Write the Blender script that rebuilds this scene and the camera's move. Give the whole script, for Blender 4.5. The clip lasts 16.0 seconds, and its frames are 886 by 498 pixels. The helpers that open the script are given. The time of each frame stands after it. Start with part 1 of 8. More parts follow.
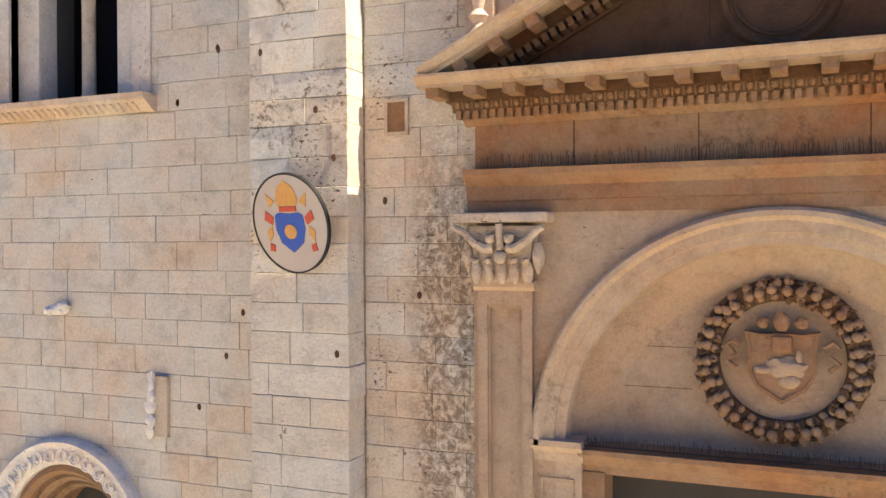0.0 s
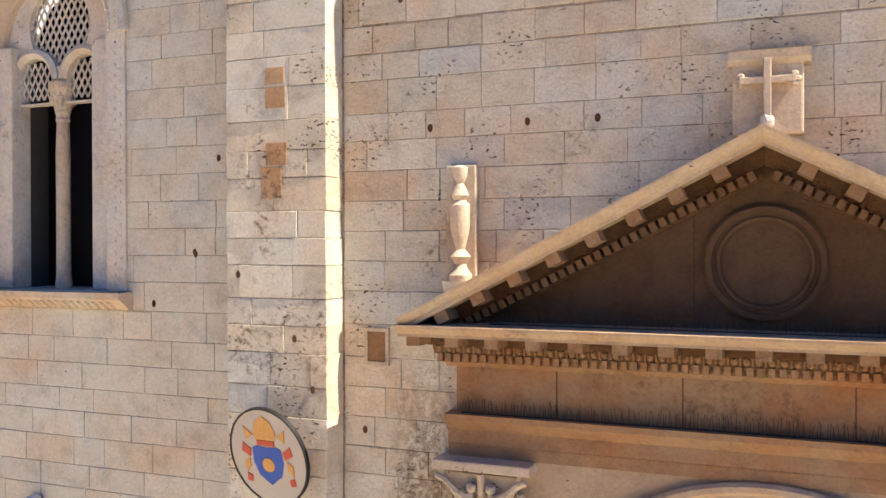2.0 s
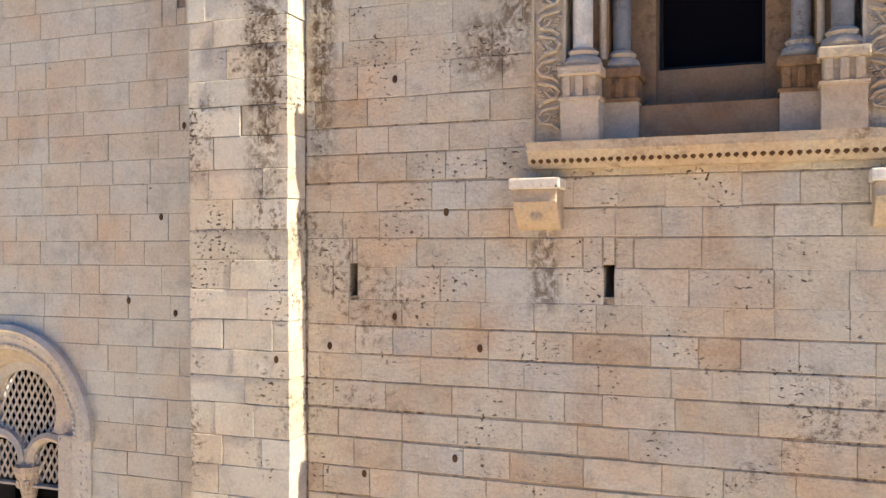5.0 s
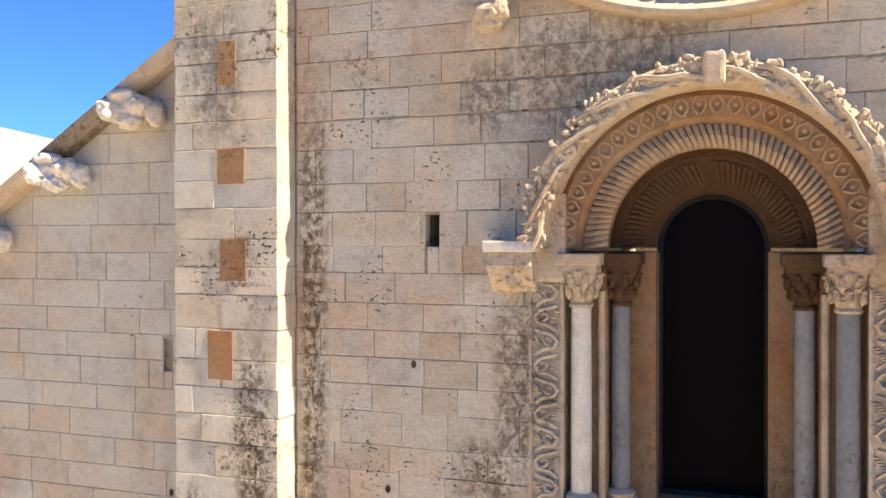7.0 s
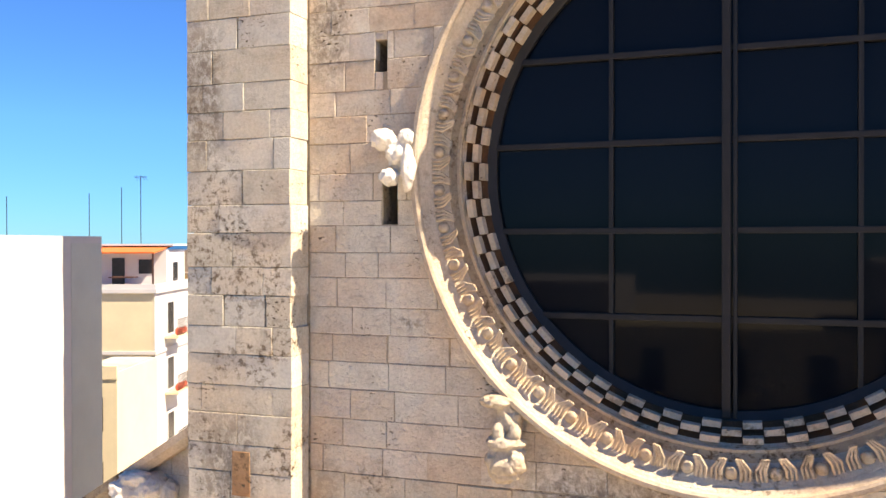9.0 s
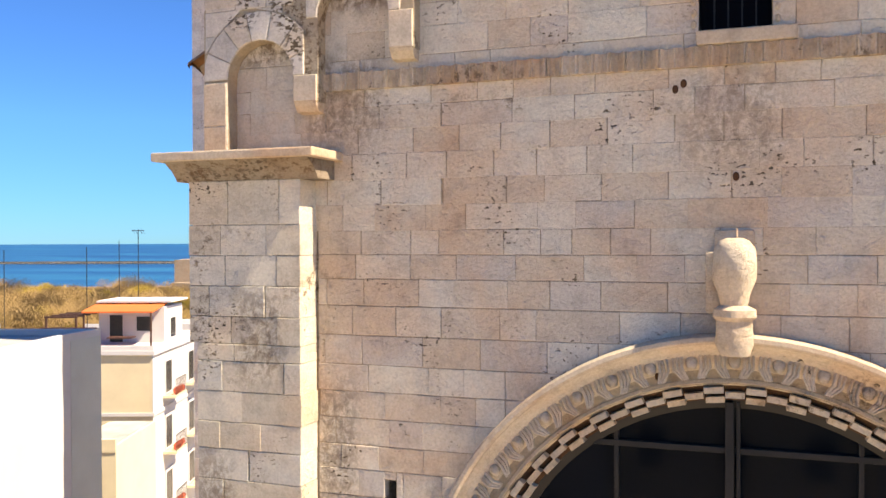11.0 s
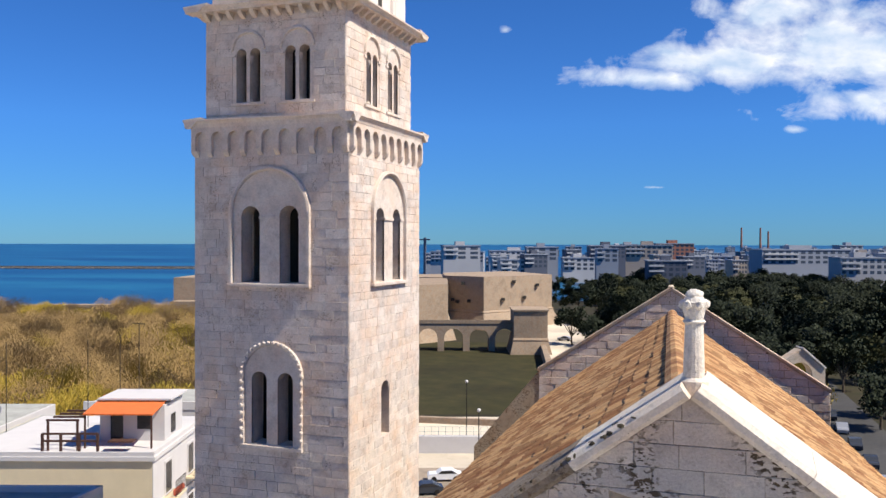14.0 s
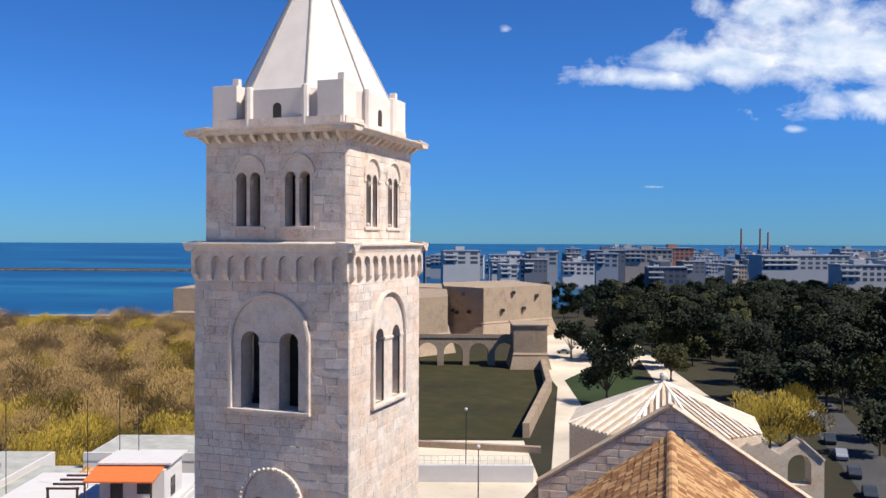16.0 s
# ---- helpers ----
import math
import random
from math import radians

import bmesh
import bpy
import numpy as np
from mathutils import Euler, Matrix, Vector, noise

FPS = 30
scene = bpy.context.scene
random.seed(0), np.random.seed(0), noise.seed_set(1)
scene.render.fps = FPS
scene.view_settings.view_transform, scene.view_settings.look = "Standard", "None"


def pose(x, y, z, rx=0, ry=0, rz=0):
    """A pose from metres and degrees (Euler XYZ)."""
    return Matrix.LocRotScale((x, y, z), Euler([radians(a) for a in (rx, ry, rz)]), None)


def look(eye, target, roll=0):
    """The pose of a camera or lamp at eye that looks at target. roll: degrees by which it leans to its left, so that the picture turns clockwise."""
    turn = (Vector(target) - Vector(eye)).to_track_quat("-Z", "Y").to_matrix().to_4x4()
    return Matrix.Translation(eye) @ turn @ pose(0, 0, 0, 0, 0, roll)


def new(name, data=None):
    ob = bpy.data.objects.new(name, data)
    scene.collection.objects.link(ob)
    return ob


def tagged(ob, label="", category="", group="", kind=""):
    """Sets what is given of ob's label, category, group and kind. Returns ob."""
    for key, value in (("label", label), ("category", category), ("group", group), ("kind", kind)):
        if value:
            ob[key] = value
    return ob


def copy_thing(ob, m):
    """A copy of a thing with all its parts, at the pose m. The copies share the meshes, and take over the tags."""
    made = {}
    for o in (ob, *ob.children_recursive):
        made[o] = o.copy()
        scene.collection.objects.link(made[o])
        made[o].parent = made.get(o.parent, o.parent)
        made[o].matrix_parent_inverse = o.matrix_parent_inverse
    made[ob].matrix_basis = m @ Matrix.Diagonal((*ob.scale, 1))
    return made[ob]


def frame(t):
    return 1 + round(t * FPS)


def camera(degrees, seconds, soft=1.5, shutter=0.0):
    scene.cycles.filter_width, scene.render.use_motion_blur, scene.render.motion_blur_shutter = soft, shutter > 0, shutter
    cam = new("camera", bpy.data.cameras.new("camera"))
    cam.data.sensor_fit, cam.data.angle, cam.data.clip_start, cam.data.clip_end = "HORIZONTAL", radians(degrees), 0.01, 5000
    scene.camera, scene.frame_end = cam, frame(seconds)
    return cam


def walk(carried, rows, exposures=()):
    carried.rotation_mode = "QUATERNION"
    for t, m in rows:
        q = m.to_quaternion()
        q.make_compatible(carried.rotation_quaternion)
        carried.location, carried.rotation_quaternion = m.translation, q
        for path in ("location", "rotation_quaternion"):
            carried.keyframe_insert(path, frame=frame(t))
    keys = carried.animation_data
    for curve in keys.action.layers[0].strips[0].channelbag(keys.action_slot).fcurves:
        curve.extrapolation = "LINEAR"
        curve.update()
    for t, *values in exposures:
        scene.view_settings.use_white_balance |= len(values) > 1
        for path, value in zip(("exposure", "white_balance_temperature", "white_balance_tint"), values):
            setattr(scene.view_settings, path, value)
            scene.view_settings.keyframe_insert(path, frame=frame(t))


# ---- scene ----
cam = camera(53.52, 16.0)
PATH = [
    (0, pose(-0.036, -6.962, 6.900, 89.56, 0, 22.96) @ pose(0, 0, 0, 0, 0, -0.28)),
    (0.5, pose(-0.092, -6.885, 7.399, 89.55, 0, 22.75) @ pose(0, 0, 0, 0, 0, -0.23)),
    (1, pose(-0.122, -6.815, 7.885, 89.53, 0, 22.45) @ pose(0, 0, 0, 0, 0, -0.17)),
    (1.5, pose(-0.109, -6.808, 8.378, 89.53, 0, 22.13) @ pose(0, 0, 0, 0, 0, -0.14)),
    (2, pose(-0.063, -6.830, 8.897, 89.57, 0, 21.88) @ pose(0, 0, 0, 0, 0, -0.14)),
    (2.5, pose(-0.003, -6.900, 9.433, 89.53, 0, 21.80) @ pose(0, 0, 0, 0, 0, -0.08)),
    (3, pose(0.034, -6.926, 10.048, 89.52, 0, 21.69) @ pose(0, 0, 0, 0, 0, -0.12)),
    (5.5, pose(0.127, -6.798, 13.825, 89.54, 0, 20.28) @ pose(0, 0, 0, 0, 0, -0.18)),
    (6, pose(0.144, -6.761, 14.721, 89.57, 0, 20.02) @ pose(0, 0, 0, 0, 0, -0.15)),
    (6.5, pose(0.088, -6.683, 15.559, 89.57, 0, 19.91) @ pose(0, 0, 0, 0, 0, -0.05)),
    (7, pose(0.009, -6.641, 16.376, 89.55, 0, 19.98) @ pose(0, 0, 0, 0, 0, -0.06)),
    (7.5, pose(-0.040, -6.604, 17.302, 89.58, 0, 19.94) @ pose(0, 0, 0, 0, 0, -0.08)),
    (8, pose(-0.041, -6.635, 18.213, 89.61, 0, 19.94) @ pose(0, 0, 0, 0, 0, -0.11)),
    (10.5, pose(-0.292, -6.649, 22.455, 89.51, 0, 19.69) @ pose(0, 0, 0, 0, 0, -0.15)),
    (11, pose(-0.182, -6.774, 23.505, 89.49, 0, 19.62) @ pose(0, 0, 0, 0, 0, -0.22)),
    (11.5, pose(-0.069, -6.942, 24.397, 89.50, 0, 19.56) @ pose(0, 0, 0, 0, 0, -0.13)),
    (12, pose(-0.080, -7.127, 25.406, 89.49, 0, 19.51) @ pose(0, 0, 0, 0, 0, -0.12)),
    (12.5, pose(0.060, -7.205, 26.524, 89.51, 0, 19.52) @ pose(0, 0, 0, 0, 0, -0.07)),
    (13, pose(0.134, -7.256, 27.659, 89.54, 0, 19.55) @ pose(0, 0, 0, 0, 0, 0.03)),
    (13.5, pose(0.116, -7.272, 28.818, 89.56, 0, 19.54) @ pose(0, 0, 0, 0, 0, 0.10)),
    (14, pose(0.091, -7.306, 29.943, 89.53, 0, 19.56) @ pose(0, 0, 0, 0, 0, 0.13)),
    (14.5, pose(0.088, -7.315, 31.057, 89.53, 0, 19.55) @ pose(0, 0, 0, 0, 0, 0.17)),
    (15, pose(0.087, -7.312, 32.133, 89.47, 0, 19.55) @ pose(0, 0, 0, 0, 0, 0.17)),
    (15.5, pose(0.071, -7.300, 33.278, 89.49, 0, 19.56) @ pose(0, 0, 0, 0, 0, 0.19)),
    (16, pose(0.077, -7.291, 34.254, 89.43, 0, 19.55) @ pose(0, 0, 0, 0, 0, 0.22)),
]
walk(cam, PATH, [(0, 1.48, 6900, 8), (2.5, 1.38, 7050, 9), (5.5, 1.48, 7500, 8), (8, 1.52, 7800, 11), (10.5, 1.45, 8000, 12), (11.5, 1.38, 7950, 12), (12.2, 1.22, 7600, 12), (13, 0.7, 6750, 10), (16, 0.52, 6500, 10)])
XC = -0.33          # axis of the nave front
SUN_DIR = Vector((0.61, -0.035, 0.79)).normalized()

# ---- world and sun ----
world = bpy.data.worlds.new("sky")
scene.world = world
world.use_nodes = True
wn = world.node_tree.nodes
sky = wn.new("ShaderNodeTexSky")
sky.sky_type, sky.sun_disc = "NISHITA", False
sky.sun_elevation = math.asin(SUN_DIR.z)
sky.sun_rotation = math.atan2(SUN_DIR.x, SUN_DIR.y)
sky.altitude, sky.air_density, sky.dust_density, sky.ozone_density = 800, 0.9, 0.0, 4.0
wn["Background"].inputs["Strength"].default_value = 0.06
clear = wn.new("ShaderNodeMix")
clear.data_type, clear.blend_type = "RGBA", "MULTIPLY"
clear.inputs[0].default_value = 1.0
clear.inputs[7].default_value = (0.34, 0.80, 1.44, 1)      # very clear spring air
# drier air low down: the band over the horizon is less milky
up_dir = wn.new("ShaderNodeSeparateXYZ")
world.node_tree.links.new(wn.new("ShaderNodeTexCoord").outputs["Generated"], up_dir.inputs[0])
low_air = wn.new("ShaderNodeMapRange")
low_air.inputs[1].default_value, low_air.inputs[2].default_value = -0.02, 0.13
low_air.inputs[3].default_value, low_air.inputs[4].default_value = 0.68, 1.0
world.node_tree.links.new(up_dir.outputs[2], low_air.inputs[0])
thin_air = wn.new("ShaderNodeVectorMath")
thin_air.operation = "SCALE"
world.node_tree.links.new(sky.outputs[0], thin_air.inputs[0])
world.node_tree.links.new(low_air.outputs[0], thin_air.inputs["Scale"])
world.node_tree.links.new(thin_air.outputs[0], clear.inputs[6])
world.node_tree.links.new(clear.outputs[2], wn["Background"].inputs["Color"])
sun = new("sun", bpy.data.lights.new("sun", "SUN"))
sun.data.energy, sun.data.angle, sun.data.color = 5.0, radians(0.5), (1.0, 0.93, 0.82)
sun.matrix_world = look(SUN_DIR * 100, (0, 0, 0))


# ---- materials ----
def mat_base(name, rough=0.85):
    m = bpy.data.materials.new(name)
    m.use_nodes = True
    n, l = m.node_tree.nodes, m.node_tree.links
    b = n["Principled BSDF"]
    b.inputs["Roughness"].default_value = rough
    b.inputs["Specular IOR Level"].default_value = 0.25
    return m, n, l, b


def ramp(n, stops, interp="LINEAR"):
    r = n.new("ShaderNodeValToRGB")
    r.color_ramp.interpolation = interp
    e = r.color_ramp.elements
    while len(e) < len(stops):
        e.new(0.5)
    for k, (p, c) in zip(e, stops):
        k.position = p
        k.color = (*c, 1) if len(c) == 3 else c
    return r


def noise_tex(n, l, vec, scale, detail=4, rough=0.6, distort=0.0):
    t = n.new("ShaderNodeTexNoise")
    t.inputs["Scale"].default_value, t.inputs["Detail"].default_value = scale, detail
    t.inputs["Roughness"].default_value, t.inputs["Distortion"].default_value = rough, distort
    l.new(vec, t.inputs["Vector"])
    return t.outputs["Fac"]


def mixc(n, l, mode, fac, a, b):
    x = n.new("ShaderNodeMix")
    x.data_type, x.blend_type = "RGBA", mode
    for sock, v in ((x.inputs[0], fac), (x.inputs[6], a), (x.inputs[7], b)):
        if isinstance(v, (int, float)):
            sock.default_value = v
        elif isinstance(v, tuple):
            sock.default_value = (*v, 1)
        else:
            l.new(v, sock)
    return x.outputs[2]


def bumped(n, l, b, height, strength, dist):
    u = n.new("ShaderNodeBump")
    u.inputs["Strength"].default_value, u.inputs["Distance"].default_value = strength, dist
    l.new(height, u.inputs["Height"])
    l.new(u.outputs[0], b.inputs["Normal"])


def stretched(n, l, vec, s):
    m = n.new("ShaderNodeMapping")
    m.inputs["Scale"].default_value = s
    l.new(vec, m.inputs["Vector"])
    return m.outputs[0]


def stone(name, tints, stain=(0.30, 0.17, 0.08), stain_amt=0.5, pits=0.62, dark=0.5, island=False, grain=1.0, bump=0.5, dark_cut=0.6, streaks=(), pit_cut=0.56, relief=0.8):
    """Limestone: tint per piece, ochre stains, black weathering, small pits, grain."""
    m, n, l, b = mat_base(name, 0.88)
    pos = n.new("ShaderNodeNewGeometry").outputs["Position"]
    if island:
        rnd = n.new("ShaderNodeNewGeometry").outputs["Random Per Island"]
    else:
        rnd = n.new("ShaderNodeObjectInfo").outputs["Random"]
    tints = tints if len(tints) > 1 else tints * 2
    k = len(tints)
    tint = ramp(n, [(i / k, c) for i, c in enumerate(tints)], "CONSTANT" if k > 1 else "LINEAR")
    l.new(rnd, tint.inputs[0])
    col = tint.outputs[0]
    broad = ramp(n, [(0.42, (0, 0, 0)), (0.68, (1, 1, 1))])
    l.new(noise_tex(n, l, pos, 1.1, 6, 0.62, 0.4), broad.inputs[0])
    f1 = n.new("ShaderNodeMath"); f1.operation = "MULTIPLY"; f1.inputs[1].default_value = stain_amt
    l.new(broad.outputs[0], f1.inputs[0])
    col = mixc(n, l, "MIX", f1.outputs[0], col, mixc(n, l, "MULTIPLY", 1.0, col, tuple(0.35 + 0.65 * (s / max(stain)) for s in stain)))
    cloudy = ramp(n, [(0.25, (0.74, 0.73, 0.72)), (0.5, (1, 1, 1)), (0.8, (1.12, 1.1, 1.06))])
    l.new(noise_tex(n, l, pos, 5.0 * grain, 5, 0.65), cloudy.inputs[0])
    col = mixc(n, l, "MULTIPLY", 1.0, col, cloudy.outputs[0])
    fine = ramp(n, [(0.3, (0.8, 0.79, 0.77)), (0.6, (1.05, 1.05, 1.05))])
    l.new(noise_tex(n, l, pos, 38 * grain, 4, 0.7), fine.inputs[0])
    col = mixc(n, l, "MULTIPLY", 0.8, col, fine.outputs[0])
    # black lichen and weathering
    d1 = ramp(n, [(dark_cut, (0, 0, 0)), (dark_cut + 0.07, (1, 1, 1))])
    l.new(noise_tex(n, l, pos, 0.75, 4, 0.6, 0.6), d1.inputs[0])
    d2 = ramp(n, [(0.5, (0, 0, 0)), (0.6, (1, 1, 1))])
    l.new(noise_tex(n, l, pos, 14, 6, 0.75), d2.inputs[0])
    dm = n.new("ShaderNodeMath"); dm.operation = "MULTIPLY"
    l.new(d1.outputs[0], dm.inputs[0]); l.new(d2.outputs[0], dm.inputs[1])
    dm2 = n.new("ShaderNodeMath"); dm2.operation = "MULTIPLY"; dm2.inputs[1].default_value = dark
    l.new(dm.outputs[0], dm2.inputs[0])
    dark_fac = dm2.outputs[0]
    if streaks:
        # run-off stains below ledges and along re-entrant corners; niche heads also get painted shade
        sep = n.new("ShaderNodeSeparateXYZ")
        l.new(pos, sep.inputs[0])
        edge = ramp(n, [(0.42, (0, 0, 0)), (0.56, (1, 1, 1))])
        l.new(noise_tex(n, l, stretched(n, l, pos, (1, 1, 0.8)), 13, 8, 0.78, 0.5), edge.inputs[0])
        for sx_, wd, z0, z1, amt in streaks:
            terms = []
            for sock, mid, hw in ((sep.outputs[0], sx_, wd), (sep.outputs[2], (z0 + z1) / 2, (z1 - z0) / 2)):
                a = n.new("ShaderNodeMath"); a.operation = "SUBTRACT"; a.inputs[1].default_value = mid
                l.new(sock, a.inputs[0])
                c = n.new("ShaderNodeMath"); c.operation = "ABSOLUTE"
                l.new(a.outputs[0], c.inputs[0])
                d = n.new("ShaderNodeMapRange"); d.inputs[1].default_value, d.inputs[2].default_value = hw * 0.45, hw
                d.inputs[3].default_value, d.inputs[4].default_value = 1.0, 0.0
                l.new(c.outputs[0], d.inputs[0])
                terms.append(d.outputs[0])
            e = n.new("ShaderNodeMath"); e.operation = "MULTIPLY"
            l.new(terms[0], e.inputs[0]); l.new(terms[1], e.inputs[1])
            g = n.new("ShaderNodeMath"); g.operation = "MULTIPLY"
            l.new(e.outputs[0], g.inputs[0]); l.new(edge.outputs[0], g.inputs[1])
            h2 = n.new("ShaderNodeMath"); h2.operation = "MULTIPLY"; h2.inputs[1].default_value = amt
            l.new(g.outputs[0], h2.inputs[0])
            k2 = n.new("ShaderNodeMath"); k2.operation = "MAXIMUM"
            l.new(dark_fac, k2.inputs[0]); l.new(h2.outputs[0], k2.inputs[1])
            dark_fac = k2.outputs[0]
    col = mixc(n, l, "MIX", dark_fac, col, (0.115, 0.07, 0.036))
    # pits gathered in patches
    p1 = ramp(n, [(pits, (0, 0, 0)), (pits + 0.03, (1, 1, 1))])
    l.new(noise_tex(n, l, stretched(n, l, pos, (1, 1, 1.7)), 21, 2, 0.5), p1.inputs[0])
    p2 = ramp(n, [(pit_cut, (0, 0, 0)), (pit_cut + 0.09, (1, 1, 1))])
    l.new(noise_tex(n, l, pos, 2.1, 3, 0.5), p2.inputs[0])
    pm = n.new("ShaderNodeMath"); pm.operation = "MULTIPLY"
    l.new(p1.outputs[0], pm.inputs[0]); l.new(p2.outputs[0], pm.inputs[1])
    col = mixc(n, l, "MIX", pm.outputs[0], col, (0.10, 0.072, 0.045))
    l.new(col, b.inputs["Base Color"])
    h = n.new("ShaderNodeMath"); h.operation = "SUBTRACT"
    coarse = n.new("ShaderNodeMath"); coarse.operation = "MULTIPLY_ADD"; coarse.inputs[1].default_value = relief
    l.new(noise_tex(n, l, pos, 7.5 * grain, 9, 0.62, 0.8), coarse.inputs[0])
    l.new(noise_tex(n, l, pos, 24 * grain, 6, 0.7), coarse.inputs[2])
    l.new(coarse.outputs[0], h.inputs[0]); l.new(pm.outputs[0], h.inputs[1])
    bumped(n, l, b, h.outputs[0], min(1.0, bump * 1.7), 0.02)
    return m


CREAM = [(0.565, 0.505, 0.405), (0.60, 0.545, 0.445), (0.545, 0.49, 0.395), (0.54, 0.505, 0.43), (0.58, 0.52, 0.42), (0.52, 0.465, 0.37),
         (0.555, 0.52, 0.445), (0.57, 0.50, 0.39), (0.61, 0.56, 0.465), (0.55, 0.49, 0.39), (0.525, 0.495, 0.43), (0.575, 0.515, 0.415),
         (0.59, 0.535, 0.44), (0.51, 0.43, 0.325), (0.56, 0.51, 0.42), (0.585, 0.52, 0.41)]
WARM = [(0.60, 0.53, 0.435), (0.61, 0.55, 0.46), (0.55, 0.47, 0.375), (0.59, 0.535, 0.445), (0.55, 0.455, 0.35), (0.62, 0.565, 0.475),
        (0.57, 0.485, 0.385), (0.60, 0.54, 0.45), (0.55, 0.465, 0.365), (0.58, 0.52, 0.43), (0.61, 0.555, 0.46), (0.53, 0.475, 0.41)]
WALL_RUNS_AND_SHADE = [(-3.58, 0.17, 13.0, 18.3, 0.95), (-1.82, 0.2, 14.3, 16.2, 0.8), (-1.1, 1.0, 17.0, 18.3, 0.7), (-2.0, 0.35, 17.1, 17.9, 0.7), (-2.95, 0.42, 3.5, 8.3, 0.75), (-1.6, 0.16, 12.3, 13.2, 0.8), (-2.05, 0.3, 14.2, 14.9, 0.8), (-0.35, 0.5, 23.9, 24.9, 0.45), (-3.6, 0.3, 21.0, 22.5, 0.6), (-3.5, 0.5, 24.2, 25.2, 0.6),
             # niche heads: soot and the arches' soft shadow, put into the stone colour
             (-4.2, 0.4, 25.0, 25.4, 0.8), (-3.33, 0.42, 25.4, 25.9, 0.85), (-2.46, 0.42, 25.95, 26.35, 0.7), (-1.61, 0.42, 26.42, 26.85, 0.75), (-0.76, 0.4, 27.3, 27.75, 0.75), (0.06, 0.4, 27.3, 27.75, 0.75)]
BUTT_RUNS = [(-4.0, 0.22, 13.1, 15.9, 0.95), (-4.15, 0.3, 22.2, 23.2, 0.7), (-4.6, 0.25, 20.3, 21.9, 0.7), (-4.35, 0.4, 17.0, 18.6, 0.6)]
M_BLOCK = stone("weathered_limestone", CREAM, stain_amt=0.7, dark=0.7, dark_cut=0.585, pit_cut=0.53, streaks=WALL_RUNS_AND_SHADE)
M_BLOCKJ = stone("weathered_limestone_joined", CREAM, stain_amt=0.7, dark=0.7, dark_cut=0.585, pit_cut=0.53, island=True, streaks=WALL_RUNS_AND_SHADE)
M_UPPER = stone("upper_limestone", WARM, stain_amt=0.6, dark=0.6, dark_cut=0.6, pit_cut=0.55, streaks=WALL_RUNS_AND_SHADE, relief=1.3)
M_UPPERJ = stone("upper_limestone_joined", WARM, stain_amt=0.6, dark=0.6, dark_cut=0.6, pit_cut=0.55, island=True, streaks=WALL_RUNS_AND_SHADE, relief=1.3)
M_BUTT = stone("pitted_limestone", CREAM[:9], stain_amt=0.45, pits=0.6, dark=0.85, dark_cut=0.55, streaks=BUTT_RUNS)
M_GABLE = stone("grey_pitted_limestone", [(0.56, 0.50, 0.43), (0.60, 0.54, 0.47), (0.53, 0.48, 0.42), (0.50, 0.46, 0.41), (0.58, 0.53, 0.46), (0.55, 0.47, 0.38), (0.57, 0.51, 0.44), (0.62, 0.57, 0.50)], stain_amt=0.35, pits=0.53, dark=0.75, dark_cut=0.56, pit_cut=0.535)
M_MORTAR = stone("lime_mortar", [(0.36, 0.30, 0.22)], stain_amt=0.7, dark=0.95, dark_cut=0.47)
M_POINTING = stone("pale_pointing", [(0.47, 0.42, 0.34), (0.44, 0.39, 0.31)], stain_amt=0.5, dark=0.5, dark_cut=0.52)
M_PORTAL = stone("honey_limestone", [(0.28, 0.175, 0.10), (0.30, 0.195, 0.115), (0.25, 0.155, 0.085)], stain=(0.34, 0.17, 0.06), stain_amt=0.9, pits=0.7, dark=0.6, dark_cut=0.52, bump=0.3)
M_PALE = stone("pale_dressed_limestone", [(0.52, 0.435, 0.335), (0.55, 0.465, 0.365), (0.49, 0.405, 0.305)], stain_amt=0.55, pits=0.7, dark=0.4, bump=0.35)
M_CARVED = stone("carved_limestone", [(0.52, 0.43, 0.32), (0.56, 0.47, 0.36)], stain_amt=0.6, pits=0.66, dark=0.7, dark_cut=0.53, bump=0.6)
# dark stone for stained carving and for shade painted under mouldings and in recesses
M_DARKCARVE = stone("stained_and_shaded_limestone", [(0.085, 0.043, 0.02), (0.11, 0.058, 0.028)], stain_amt=0.8, pits=0.66, dark=0.6, bump=0.6)
M_BEIGE = stone("beige_dressed_limestone", [(0.42, 0.315, 0.215), (0.445, 0.34, 0.235), (0.395, 0.29, 0.195)], stain_amt=0.55, pits=0.7, dark=0.4, bump=0.3)
# soot plus the shade of recessed mouldings, put into one brown
M_BROWN = stone("sooted_shaded_limestone", [(0.13, 0.075, 0.04), (0.155, 0.09, 0.048)], stain_amt=0.7, pits=0.68, dark=0.6, dark_cut=0.52, bump=0.4)
M_DRESSED = stone("dressed_window_limestone", [(0.56, 0.50, 0.415), (0.59, 0.53, 0.445)], stain_amt=0.45, pits=0.68, dark=0.5, dark_cut=0.56)
# pediment field: soot and the shade under the raking cornices in one colour
M_TYMP = stone("sooted_shaded_pediment", [(0.105, 0.06, 0.034)], stain_amt=0.8, pits=0.7, dark=0.7, dark_cut=0.5, bump=0.4)
M_WHITE = stone("bright_limestone", [(0.70, 0.65, 0.57), (0.74, 0.69, 0.61)], stain_amt=0.35, pits=0.7, dark=0.4)
